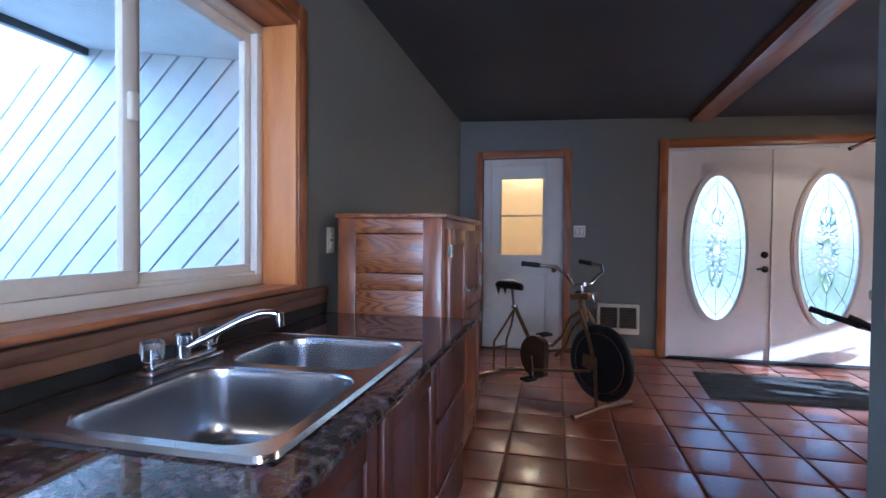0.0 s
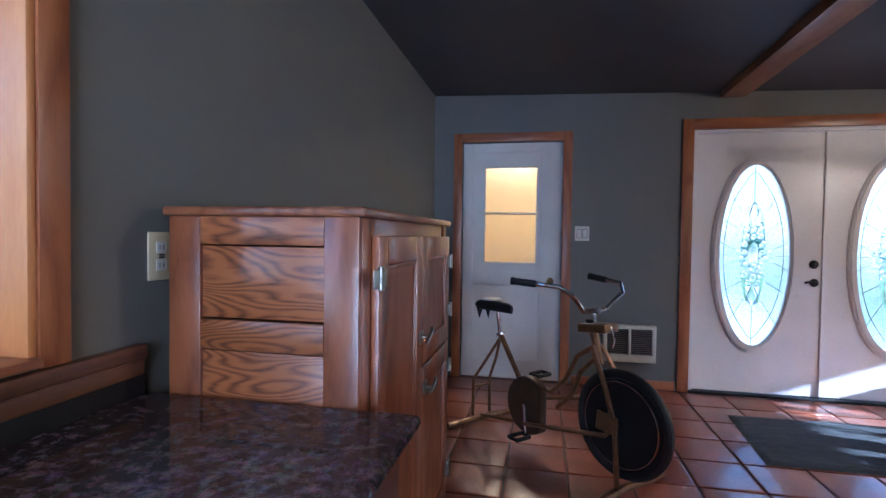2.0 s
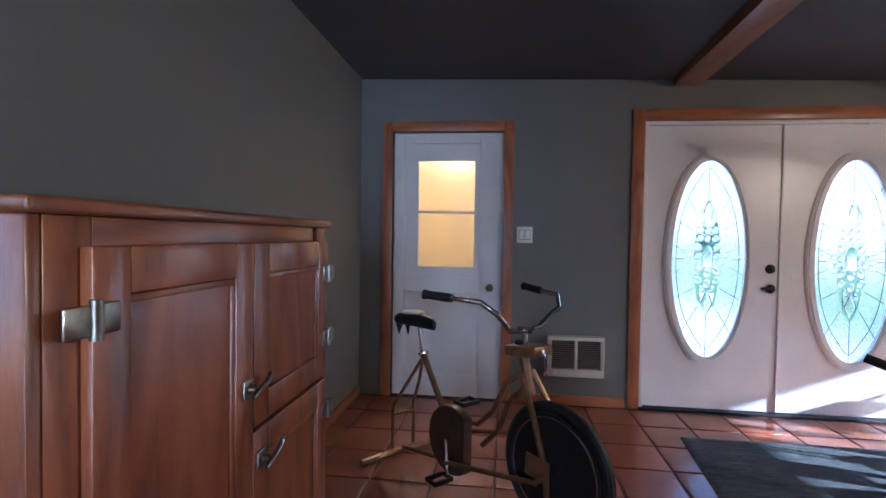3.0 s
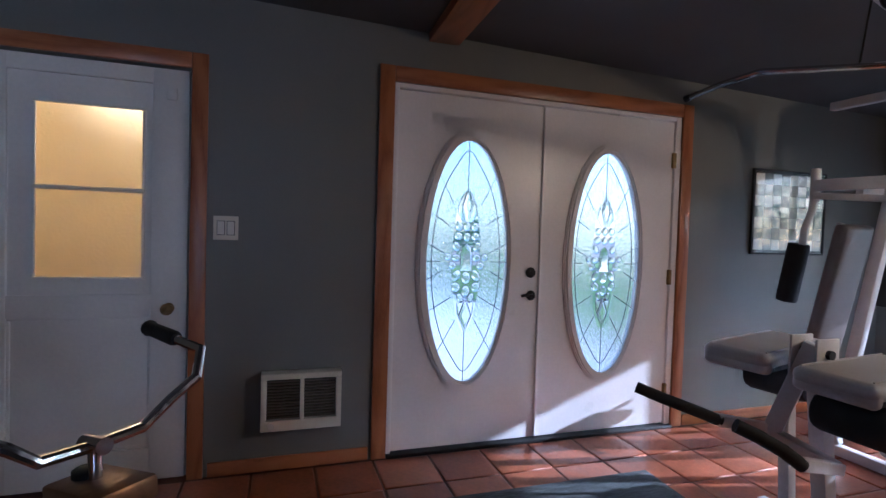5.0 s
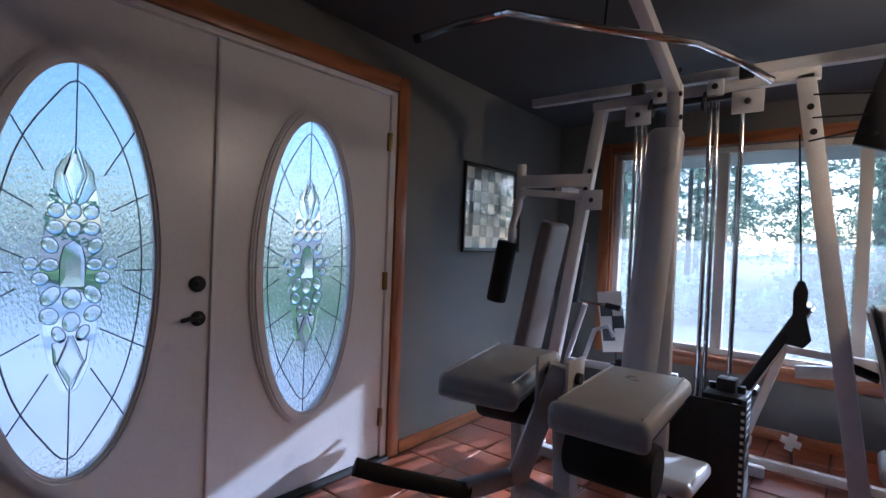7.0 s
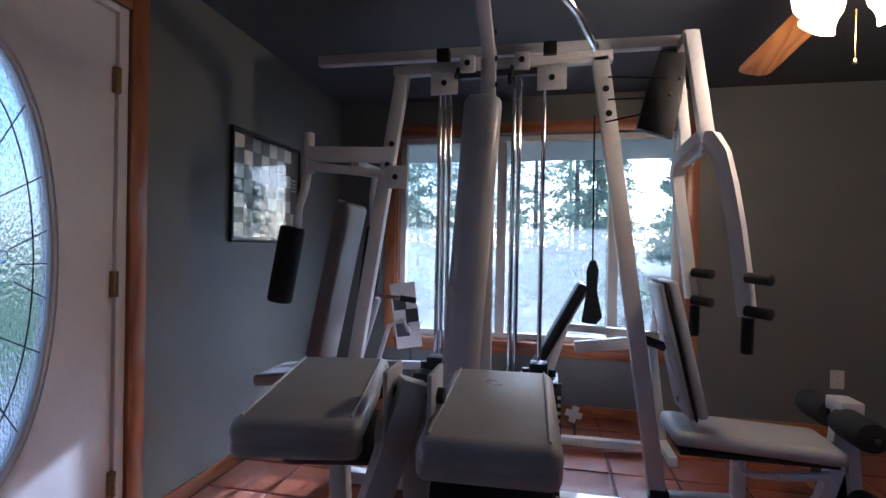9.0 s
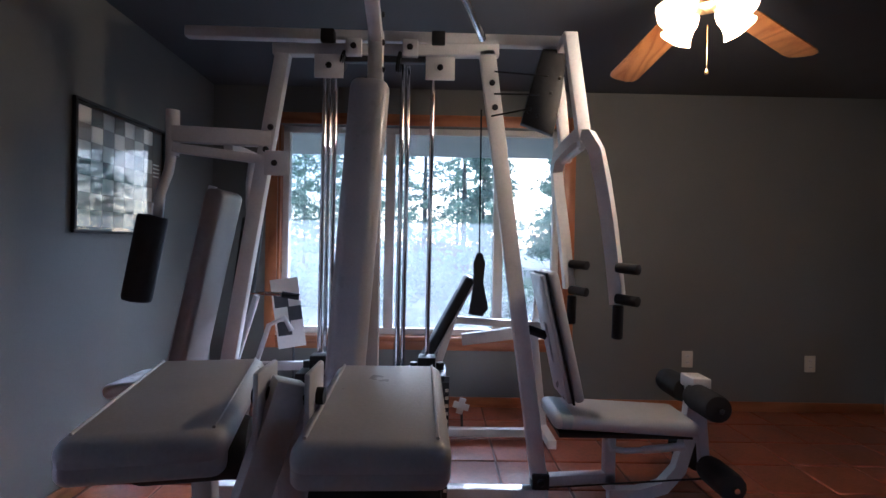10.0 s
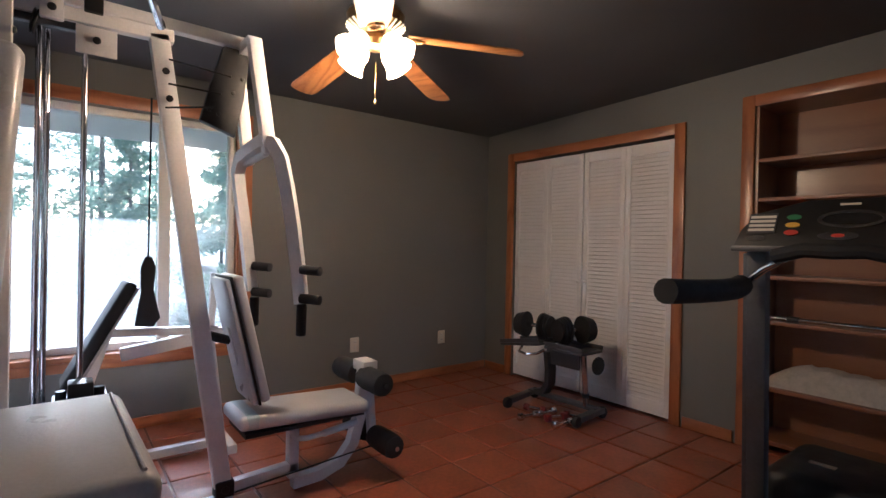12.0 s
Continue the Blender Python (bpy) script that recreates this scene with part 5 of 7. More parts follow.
def door_mat():
    rnd = random.Random(3)
    s = Shape()
    sub = bmesh.new()
    nx, ny = 44, 26
    a, b, c, d = Vector((3.155, 5.985)), Vector((4.42, 5.99)), Vector((4.45, 6.79)), Vector((3.225, 6.79))
    grid = []
    for j in range(ny + 1):
        row = []
        for i in range(nx + 1):
            u, v = i / nx, j / ny
            p = (a * (1 - u) + b * u) * (1 - v) + (d * (1 - u) + c * u) * v
            edge = min(u, 1 - u) < 0.001 or min(v, 1 - v) < 0.001
            row.append(sub.verts.new((p.x, p.y, 0.003 if edge else 0.011 + rnd.uniform(-0.0025, 0.003))))
        grid.append(row)
    for j in range(ny):
        for i in range(nx):
            sub.faces.new((grid[j][i], grid[j][i + 1], grid[j + 1][i + 1], grid[j + 1][i]))
    s._merge(sub)
    solid("doormat", s, M_MAT, "charcoal woven doormat lying before the entrance doors", "doormat")


door_mat()


# ---- exercise bicycle ----
def exercise_bike():
    b = thing("exercise_bike", (2.0, 5.75, 0), "old copper-brown exercise bicycle with chrome handlebars", "exercise bike")
    W = Vector((2.33, 5.50, 0.335))          # front wheel centre
    S = Vector((1.67, 6.14, 0.79))           # saddle
    ax = Vector((W.x - S.x, W.y - S.y, 0)).normalized()   # forwards
    sd = Vector((-ax.y, ax.x, 0))            # to the rider's left
    up = Vector((0, 0, 1))
    B = W - ax * 0.60 + Vector((0, 0, -0.075)) - sd * 0.02       # bottom bracket
    H = W - ax * 0.17 + up * 0.42            # top of the head tube

    def off(p, f=0.0, l=0.0, u=0.0):
        return Vector(p) + ax * f + sd * l + up * u
    R = 0.245
    wheel = part("flywheel", Shape().lathe([(0.02, -0.02), (R - 0.04, -0.012), (R - 0.03, -0.016), (R - 0.03, 0.016), (R - 0.04, 0.012), (0.02, 0.02)], W, sd, 48), M_BLACK, b, "black disc flywheel")
    part("tyre", Shape().tube([W + (ax * math.cos(t) + up * math.sin(t)) * (R - 0.006) for t in [2 * math.pi * i / 48 for i in range(48)]], 0.024, 10, closed=True), M_RUBBER, wheel)
    part("rim_line", Shape().tube([W + sd * -0.022 + (ax * math.cos(t) + up * math.sin(t)) * (R - 0.042) for t in [2 * math.pi * i / 48 for i in range(48)]], 0.004, 6, closed=True).tube([W + sd * 0.022 + (ax * math.cos(t) + up * math.sin(t)) * (R - 0.042) for t in [2 * math.pi * i / 48 for i in range(48)]], 0.004, 6, closed=True), M_CHROME, wheel)
    part("hub", Shape().rod(off(W, 0, -0.05), off(W, 0, 0.05), 0.018), M_CHROME, wheel)
    for l in (-0.058, 0.058):
        part("fork_blade", Shape().tube([off(H, 0.01, l * 0.6, -0.07), off(W, -0.07, l, 0.2), off(W, 0.0, l, 0.0), off(W, 0.02, l, -0.30)], 0.013, 8), M_BIKE, b)
    part("front_foot", Shape().tube([off(W, 0.03, -0.30, -0.312), off(W, 0.02, 0, -0.30), off(W, 0.03, 0.30, -0.312)], 0.020, 8), M_BIKE, b)
    part("head_tube", Shape().rod(off(H, 0.035, 0, -0.16), off(H, -0.01, 0, 0.0), 0.021), M_BIKE, b)
    # curved main tubes
    part("main_tube", Shape().tube([off(H, 0.0, 0.018, -0.07), off(H, -0.12, 0.018, -0.15), off(H, -0.20, 0.018, -0.30), off(H, -0.30, 0.018, -0.39), off(B, 0.0, 0.018, 0.10)], 0.013, 8), M_BIKE, b)
    part("main_tube", Shape().tube([off(H, 0.02, -0.018, -0.13), off(H, -0.07, -0.018, -0.22), off(H, -0.13, -0.018, -0.36), off(B, 0.22, -0.018, 0.05)], 0.013, 8), M_BIKE, b)
    part("chain_stay", Shape().tube([off(B, 0, 0.05, 0.03), off(W, -0.2, 0.06, 0.06), off(W, 0, 0.062, 0.0)], 0.012, 8), M_BIKE, b)
    part("lower_stay", Shape().tube([off(B, 0, -0.05, -0.10), off(W, -0.05, -0.062, -0.06), off(W, 0.0, -0.062, 0.0)], 0.012, 8), M_BIKE, b)
    part("dropout_plate", Shape().beam(off(W, -0.10, -0.066, 0.01), off(W, 0.02, -0.066, 0.0), 0.005, 0.09, 0.002), M_BIKE, b)
    # seat tube, rear stays and foot
    C = Vector((1.69, 6.16, 0.61))
    part("seat_tube", Shape().rod(off(B, -0.02, 0, 0.04), C, 0.016), M_BIKE, b)
    part("seat_post", Shape().rod(C - up * 0.03, S - up * 0.02, 0.012), M_CHROME, b)
    part("seat_clamp", Shape().rod(C + sd * -0.03, C + sd * 0.03, 0.009).box(C.x - 0.018, C.x + 0.018, C.y - 0.018, C.y + 0.018, C.z - 0.015, C.z + 0.012, 0.004), M_CHROME, b)
    F = off(C, -0.20, 0, 0)
    F.z = 0.04
    for l in (-0.07, 0.07):
        part("rear_stay", Shape().tube([C - up * 0.02, off(C, -0.09, l * 0.6, -0.18), off(F, 0.02, l, 0.25), off(F, 0.02, l, 0.01)], 0.010, 8), M_BIKE, b)
    part("stay_bridge", Shape().rod(off(F, 0.02, -0.07, 0.2), off(F, 0.02, 0.07, 0.2), 0.008), M_BIKE, b)
    part("rear_foot", Shape().tube([off(F, 0.02, -0.27, -0.02), off(F, 0.02, 0.0, -0.012), off(F, 0.02, 0.25, -0.02)], 0.019, 8), M_BIKE, b)
    part("bottom_brace", Shape().tube([off(F, 0.02, 0, 0.0), off(B, -0.05, 0, -0.12)], 0.012, 8), M_BIKE, b)
    # chain guard, cranks, pedals
    rim = [(0.165 * math.cos(u), 0.165 * math.sin(u)) for u in [radians(50 + 260 * i / 32) for i in range(33)]]
    side = Matrix(((ax.x, 0, -sd.x, B.x + sd.x * 0.028), (ax.y, 0, -sd.y, B.y + sd.y * 0.028), (0, 1, 0, B.z), (0, 0, 0, 1)))
    part("chain_guard", Shape().prism(rim, 0.056, side, 0.010), material("brown_guard_paint", (0.085, 0.045, 0.026), 0.35, 0.3, scale=20, vary=0.2, bump=0.03), b, "dark brown chain guard cut straight in front")
    part("crank", Shape().rod(off(B, 0, -0.05), off(B, 0, 0.05), 0.012).rod(off(B, 0, -0.045), off(B, 0.02, -0.05, -0.155), 0.009).rod(off(B, 0, 0.045), off(B, -0.02, 0.05, 0.155), 0.009), M_CHROME, b)
    for l, du, df in ((-0.10, -0.158, 0.02), (0.10, 0.158, -0.02)):
        p = off(B, df, l, du)
        s = Shape()
        for e in (-0.034, 0.034):
            s.beam(p + ax * e - sd * 0.045, p + ax * e + sd * 0.045, 0.014, 0.022, 0.003)
        s.beam(p - sd * 0.05 - ax * 0.04, p - sd * 0.05 + ax * 0.04, 0.008, 0.02, 0.002).beam(p + sd * 0.05 - ax * 0.04, p + sd * 0.05 + ax * 0.04, 0.008, 0.02, 0.002)
        part("pedal", s, M_BLACK, b)
    # saddle
    sub = bmesh.new()
    prof = [(-0.15, 0.0, 0.01), (-0.135, 0.075, 0.03), (-0.09, 0.10, 0.042), (-0.02, 0.07, 0.04), (0.05, 0.035, 0.032), (0.11, 0.022, 0.026), (0.13, 0.0, 0.012)]
    rows = []
    for f, w, h in prof:
        w = max(w, 0.012)
        rows.append([sub.verts.new(off(S, f, w * math.cos(t), (h * math.sin(t) if math.sin(t) > 0 else 0.035 * math.sin(t)))) for t in [2 * math.pi * i / 14 for i in range(14)]])
    for a, c in zip(rows, rows[1:]):
        for i in range(14):
            sub.faces.new((a[i], a[(i + 1) % 14], c[(i + 1) % 14], c[i]))
    sub.faces.new(rows[0]), sub.faces.new(rows[-1][::-1])
    sad = part("saddle", Shape()._merge(sub), M_BLACK, b, "black saddle with torn flaps and a pale top")
    part("saddle_top", Shape().lathe([(0.07, 0), (0.062, 0.008), (0.03, 0.013), (0.001, 0.014)], off(S, -0.06, 0, 0.034), 'Z', 20), M_PAD, sad)
    part("torn_flap", Shape().prism([(-0.02, 0), (0.025, 0), (0.0, -0.07)], 0.004, Matrix.Translation(off(S, -0.12, -0.05, -0.02)) @ pose(0, 0, 0, 90, 0, 20)), M_BLACK, sad)
    part("torn_flap", Shape().prism([(-0.02, 0), (0.02, 0), (0.005, -0.055)], 0.004, Matrix.Translation(off(S, -0.02, -0.06, -0.02)) @ pose(0, 0, 0, 90, 0, -40)), M_BLACK, sad)
    # resistance box and stem
    part("control_box", Shape().beam(off(H, -0.07, 0, 0.01), off(H, 0.10, 0, 0.03), 0.11, 0.045, 0.008), M_BIKE, b, "small copper control box")
    part("dial", Shape().lathe([(0.024, 0), (0.024, 0.012), (0.018, 0.016), (0.001, 0.016)], off(H, -0.03, 0, 0.038), 'Z', 18), M_BLACK, b)
    T = off(H, -0.005, 0, 0.10)
    part("stem", Shape().rod(off(H, 0.0, 0, 0.02), T, 0.012).rod(off(T, -0.03, 0, 0.0), off(T, 0.03, 0, 0.005), 0.016), M_CHROME, b)
    for sgn in (1, -1):
        # swept-back handlebar: out and up, then back to the grip
        o1 = T + sd * (0.09 * sgn) + up * 0.004
        o2 = T + sd * (0.19 * sgn) + up * 0.085 + ax * 0.025
        o3 = T + sd * (0.235 * sgn) + up * 0.13 - ax * 0.02
        o4 = T + sd * ((0.25 if sgn > 0 else 0.30) * sgn) + up * 0.14 - ax * 0.14
        part("handlebar", Shape().tube([T, o1, o1.lerp(o2, 0.5) + up * 0.004, o2, o3, o4], 0.011, 10), M_CHROME, b)
        part("grip", Shape().lathe([(0.014, 0), (0.018, 0.01), (0.017, 0.11), (0.02, 0.12), (0.02, 0.13), (0.001, 0.131)], o4 + (o3 - o4).normalized() * 0.02, o4 - o3, 12), M_RUBBER, b)
    part("brake_lever", Shape().tube([off(H, 0.11, -0.02, 0.04), off(H, 0.13, -0.02, -0.02), off(H, 0.12, -0.02, -0.06)], 0.006, 6), M_CHROME, b)


exercise_bike()


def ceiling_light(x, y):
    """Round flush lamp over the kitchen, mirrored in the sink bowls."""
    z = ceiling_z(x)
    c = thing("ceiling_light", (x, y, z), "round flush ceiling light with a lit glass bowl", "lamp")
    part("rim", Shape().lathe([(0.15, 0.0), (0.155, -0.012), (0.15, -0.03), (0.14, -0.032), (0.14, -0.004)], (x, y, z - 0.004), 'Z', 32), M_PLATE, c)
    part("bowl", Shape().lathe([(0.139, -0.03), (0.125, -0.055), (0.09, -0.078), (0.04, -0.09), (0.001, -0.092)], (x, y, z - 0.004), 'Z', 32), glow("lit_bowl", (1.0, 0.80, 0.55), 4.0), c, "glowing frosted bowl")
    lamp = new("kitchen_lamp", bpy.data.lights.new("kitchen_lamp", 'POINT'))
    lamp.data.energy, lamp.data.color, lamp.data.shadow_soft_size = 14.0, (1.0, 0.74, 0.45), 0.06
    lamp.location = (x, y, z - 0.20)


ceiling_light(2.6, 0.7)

# ---- home gym ----
GX = 5.75


def multi_gym():
    g = thing("multi_gym", (5.5, 5.9, 0), "white steel home multi-gym with cream vinyl pads", "exercise machine")
    P = lambda y, z, x=GX: Vector((x, y, z))

    def bolt(p, d=(-1, 0, 0), r=0.014):
        part("bolt", Shape().lathe([(r, 0), (r, 0.005), (r * 0.7, 0.010), (0.001, 0.011)], p, d, 12), M_BLACK, g)
    # base
    part("base_rail", Shape().beam(P(6.72, 0.035), P(5.14, 0.035), 0.06, 0.06), M_POWDER, g)
    part("base_rail", Shape().beam((4.35, 5.95, 0.035), (6.35, 5.95, 0.036), 0.06, 0.058), M_POWDER, g)
    part("rear_foot", Shape().beam((6.35, 6.3, 0.034), (6.35, 5.6, 0.034), 0.05, 0.058), M_POWDER, g)
    # uprights and top
    part("upright", Shape().beam(P(6.375, 2.02), P(6.69, 0.06), 0.05, 0.065, up=(0, 1, 0)), M_POWDER, g)
    part("upright", Shape().beam(P(5.455, 2.05), P(5.175, 0.08), 0.05, 0.072, up=(0, 1, 0)), M_POWDER, g)
    part("upright_cap", Shape().box(GX - 0.035, GX + 0.035, 5.135, 5.215, 0.066, 0.14, 0.008), M_BLACK, g)
    for y, z in ((5.43, 1.90), (5.415, 1.79), (6.42, 1.68), (6.44, 1.58)):
        bolt((GX - 0.026, y, z))
    part("top_rail", Shape().beam(P(6.42, 2.035), P(5.40, 2.05), 0.05, 0.05), M_POWDER, g)
    part("roof_beam", Shape().beam((5.84, 6.86, 2.145), (5.80, 5.06, 2.115), 0.05, 0.05), M_POWDER, g)
    for y in (6.17, 5.675):
        part("cap_block", Shape().box(GX - 0.05, GX - 0.0, y - 0.03, y + 0.03, 2.062, 2.12, 0.004), M_BLACK, g)
        part("pulley_plate", Shape().box(GX - 0.05, GX - 0.04, y - 0.075, y + 0.055, 1.90, 2.005, 0.003), M_POWDER, g)
        bolt((GX - 0.05, y - 0.01, 1.955))
    for y in (6.05, 5.80):
        part("pulley_bracket", Shape().box(GX - 0.06, GX - 0.03, y - 0.035, y + 0.035, 2.00, 2.075, 0.004), M_POWDER, g)
        bolt((GX - 0.06, y, 2.04))
        part("pulley", Shape().lathe([(0.045, -0.008), (0.048, -0.004), (0.040, 0.0), (0.048, 0.004), (0.045, 0.008)], (GX - 0.01, y + 0.05, 1.99), (0, 1, 0.2), 20), M_BLACK, g)
    part("lower_top_bar", Shape().beam(P(6.22, 1.995, GX - 0.01), P(5.62, 2.0, GX - 0.01), 0.03, 0.03), M_GREY, g)
    # weight stacks with guide rods
    for k, yc in enumerate((6.185, 5.84, 5.70)):
        if k == 1:
            continue
        st = part("weight_stack", Shape().box(GX - 0.10, GX + 0.10, yc - 0.09, yc + 0.09, 0.09, 0.10), M_IRON, g)
        for i in range(16):
            z = 0.10 + i * 0.031
            part("weight_plate", Shape().box(GX - 0.10, GX + 0.10, yc - 0.088, yc + 0.088, z, z + 0.0285, 0.003, 1), M_IRON, st)
        part("stack_cap", Shape().box(GX - 0.045, GX + 0.045, yc - 0.04, yc + 0.04, 0.60, 0.66, 0.005), M_BLACK, st)
        for dy in (-0.06, 0.06):
            part("spring_pad", Shape().rod((GX, yc + dy, 0.598), (GX, yc + dy, 0.63), 0.018), M_BLACK, st)
    for x, y in ((5.80, 6.205), (5.80, 6.155), (5.80, 5.845), (5.83, 5.82), (5.80, 5.705), (5.84, 6.19)):
        part("guide_rod", Shape().rod((x, y, 0.08), (x, y - 0.008, 2.0), 0.011), M_CHROME, g)
    part("pin_strip", Shape().box(5.62, 5.635, 5.60, 5.62, 0.1, 0.6), M_GREY, g)
    part("stack_shroud", Shape().box(5.60, 5.612, 5.60, 6.02, 0.06, 0.58, 0.004), M_IRON, g, "dark front shroud of the weight stack")
    for i in range(14):
        part("weight_mark", Shape().box(5.5975, 5.5995, 5.603, 5.617, 0.11 + i * 0.033, 0.124 + i * 0.033), M_PLATE, g)
    # mast, long pad, lat arm
    part("mast", Shape().beam((5.52, 5.925, 0.06), (5.50, 5.925, 2.02), 0.06, 0.05, up=(1, 0, 0)), M_POWDER, g)
    part("mast_pad", Shape().pad(0.10, 0.155, 1.26, pose(5.43, 5.978, 1.18, 4.0, 0, 0), 0.045), M_PAD, g, "long pale vinyl bolster on the mast")
    part("lat_arm", Shape().beam((5.53, 5.925, 1.99), (4.58, 5.89, 2.26), 0.05, 0.06), M_POWDER, g)
    for i in range(3):
        bolt((5.47 - 0.02 * i, 5.893, 1.86 + 0.1 * i), (0, -1, 0), 0.012)
    part("lat_cable", Shape().rod((4.62, 5.89, 2.235), (4.56, 5.885, 1.95), 0.004).lathe([(0.045, -0.01), (0.048, -0.004), (0.04, 0), (0.048, 0.004), (0.045, 0.01)], (4.66, 5.86, 2.2), (0, 1, 0), 18), M_BLACK, g)
    bar = [(4.19, 6.33, 1.885), (4.235, 6.20, 1.915), (4.29, 6.07, 1.935), (4.54, 5.885, 1.93), (4.80, 5.67, 1.925), (5.0, 5.585, 1.91), (5.22, 5.52, 1.895)]
    lb = part("lat_bar", Shape().tube(bar, 0.0125, 10), M_CHROME, g, "bent chrome lat bar hanging from the arm")
    part("end_cap", Shape().lathe([(0.015, -0.012), (0.015, 0.012)], bar[0], Vector(bar[1]) - Vector(bar[0]), 10), M_BLACK, lb)
    part("end_cap", Shape().lathe([(0.014, -0.01), (0.014, 0.01)], bar[-1], Vector(bar[-1]) - Vector(bar[-2]), 10), M_CHROME, lb)

    # front station: two arm pads on a lever, foam handles, small seat
    for (nx, ny), (fx, fy) in (((4.33, 6.165), (4.86, 6.275)), ((4.31, 5.765), (4.83, 5.785))):
        mid = Vector(((nx + fx) / 2, (ny + fy) / 2, 0.80))
        yaw = math.degrees(math.atan2(fy - ny, fx - nx))
        ln = math.hypot(fx - nx, fy - ny)
        m = Matrix.Translation(mid) @ pose(0, 0, 0, 0, -2, yaw)
        pd = part("arm_pad", Shape().pad(ln, 0.28, 0.065, m, 0.03), M_PAD, g, "cream vinyl arm pad with a seam")
        part("pad_lip", Shape().pad(0.05, 0.278, 0.078, m @ pose(-ln / 2 + 0.030, 0, -0.016, 0, 10, 0), 0.025), M_PAD, pd)
        part("piping", Shape().tube([m @ Vector(q) for q in ((-ln / 2 + 0.03, 0.115, 0.034), (ln / 2 - 0.03, 0.115, 0.034))], 0.0035, 6).tube([m @ Vector(q) for q in ((-ln / 2 + 0.03, -0.115, 0.034), (ln / 2 - 0.03, -0.115, 0.034))], 0.0035, 6), M_PAD, pd)
        part("pad_board", Shape().box(-ln / 2 + 0.05, ln / 2 - 0.02, -0.12, 0.12, -0.05, -0.034, m=m), M_BLACK, pd)
        part("roller", Shape().lathe([(0.02, -0.13), (0.07, -0.125), (0.075, -0.11), (0.075, 0.11), (0.07, 0.125), (0.02, 0.13)], m @ Vector((0.10 if ny > 6 else -0.10, 0, -0.15)), m.to_3x3() @ Vector((0, 1, 0)), 20), M_FOAM, g, "black foam roller under the pad")
        part("pad_post", Shape().beam(m @ Vector((0.16, 0.0, -0.05)), (mid.x + 0.16, mid.y, 0.07), 0.05, 0.05), M_POWDER, g)
    part("cross_foot", Shape().beam((4.72, 6.32, 0.036), (4.72, 5.70, 0.036), 0.05, 0.056), M_POWDER, g)
    part("lever", Shape().beam((4.50, 5.955, 0.88), (4.44, 6.065, 0.50), 0.06, 0.065), M_POWDER, g)
    part("lever_bracket", Shape().box(4.44, 4.56, 5.90, 5.912, 0.72, 0.91, 0.005).box(4.44, 4.56, 6.0, 6.012, 0.72, 0.91, 0.005), M_POWDER, g)
    part("pivot", Shape().rod((4.5, 5.885, 0.85), (4.5, 6.03, 0.85), 0.018), M_IRON, g)
    part("lever_post", Shape().beam((4.52, 5.955, 0.86), (4.62, 5.955, 0.065), 0.06, 0.06), M_POWDER, g)
    part("handle_yoke", Shape().beam((4.46, 6.09, 0.50), (4.13, 6.055, 0.58), 0.05, 0.045).beam((4.45, 6.06, 0.49), (4.42, 5.80, 0.47), 0.05, 0.045).beam((4.43, 5.80, 0.47), (4.13, 5.725, 0.555), 0.045, 0.04), M_POWDER, g)
    part("handle", Shape().tube([(3.895, 6.22, 0.672), (3.96, 6.165, 0.645), (4.06, 6.09, 0.61), (4.15, 6.045, 0.575)], 0.023, 12), M_FOAM, g, "black foam handle")
    part("handle", Shape().tube([(3.935, 5.795, 0.672), (3.99, 5.76, 0.645), (4.07, 5.735, 0.60), (4.14, 5.72, 0.55)], 0.023, 12), M_FOAM, g, "black foam handle")
    part("seat", Shape().pad(0.34, 0.30, 0.06, pose(5.05, 5.80, 0.42, 0, 4, 0), 0.025), M_PAD, g)
    part("seat_post", Shape().beam((5.05, 5.80, 0.39), (5.05, 5.90, 0.066), 0.05, 0.05), M_POWDER, g)

    # chest-fly station, facing the entrance wall
    part("back_pad", Shape().pad(0.26, 0.075, 0.82, Matrix.Translation((GX - 0.02, 6.70, 0.99)) @ pose(0, 0, 0, 11.5), 0.03), M_TAUPE, g, "taupe vinyl back pad")
    part("pad_frame", Shape().beam(P(6.63, 1.40, GX - 0.12), P(6.81, 0.58, GX - 0.12), 0.03, 0.03, up=(0, 1, 0)), M_POWDER, g)
    part("fly_beam", Shape().beam(P(6.42, 1.63), P(6.86, 1.64, 5.72), 0.055, 0.07), M_POWDER, g)
    part("fly_link", Shape().beam(P(6.44, 1.535), P(6.84, 1.575, 5.70), 0.045, 0.04), M_POWDER, g)
    part("fly_pivot", Shape().rod((5.72, 6.855, 1.54), (5.72, 6.855, 1.745), 0.028), M_POWDER, g)
    part("fly_arm", Shape().tube([(5.715, 6.855, 1.56), (5.71, 6.865, 1.47), (5.70, 6.895, 1.37), (5.70, 6.905, 1.25)], 0.021, 12), M_POWDER, g)
    part("fly_roller", Shape().lathe([(0.02, 0), (0.058, 0.006), (0.062, 0.02), (0.062, 0.37), (0.058, 0.386), (0.02, 0.39)], (5.70, 6.995, 0.89), (0, -0.185, 1), 24), M_FOAM, g, "black foam arm roller")
    part("fly_arm", Shape().tube([(6.0, 6.60, 1.57), (6.02, 6.62, 1.46), (6.05, 6.63, 1.35), (6.05, 6.62, 1.2)], 0.021, 12), M_POWDER, g)
    part("fly_roller", Shape().lathe([(0.02, 0), (0.052, 0.006), (0.055, 0.02), (0.055, 0.37), (0.052, 0.386), (0.02, 0.39)], (6.06, 6.66, 0.90), (0, -0.12, 1), 24), M_FOAM, g, "black foam arm roller")
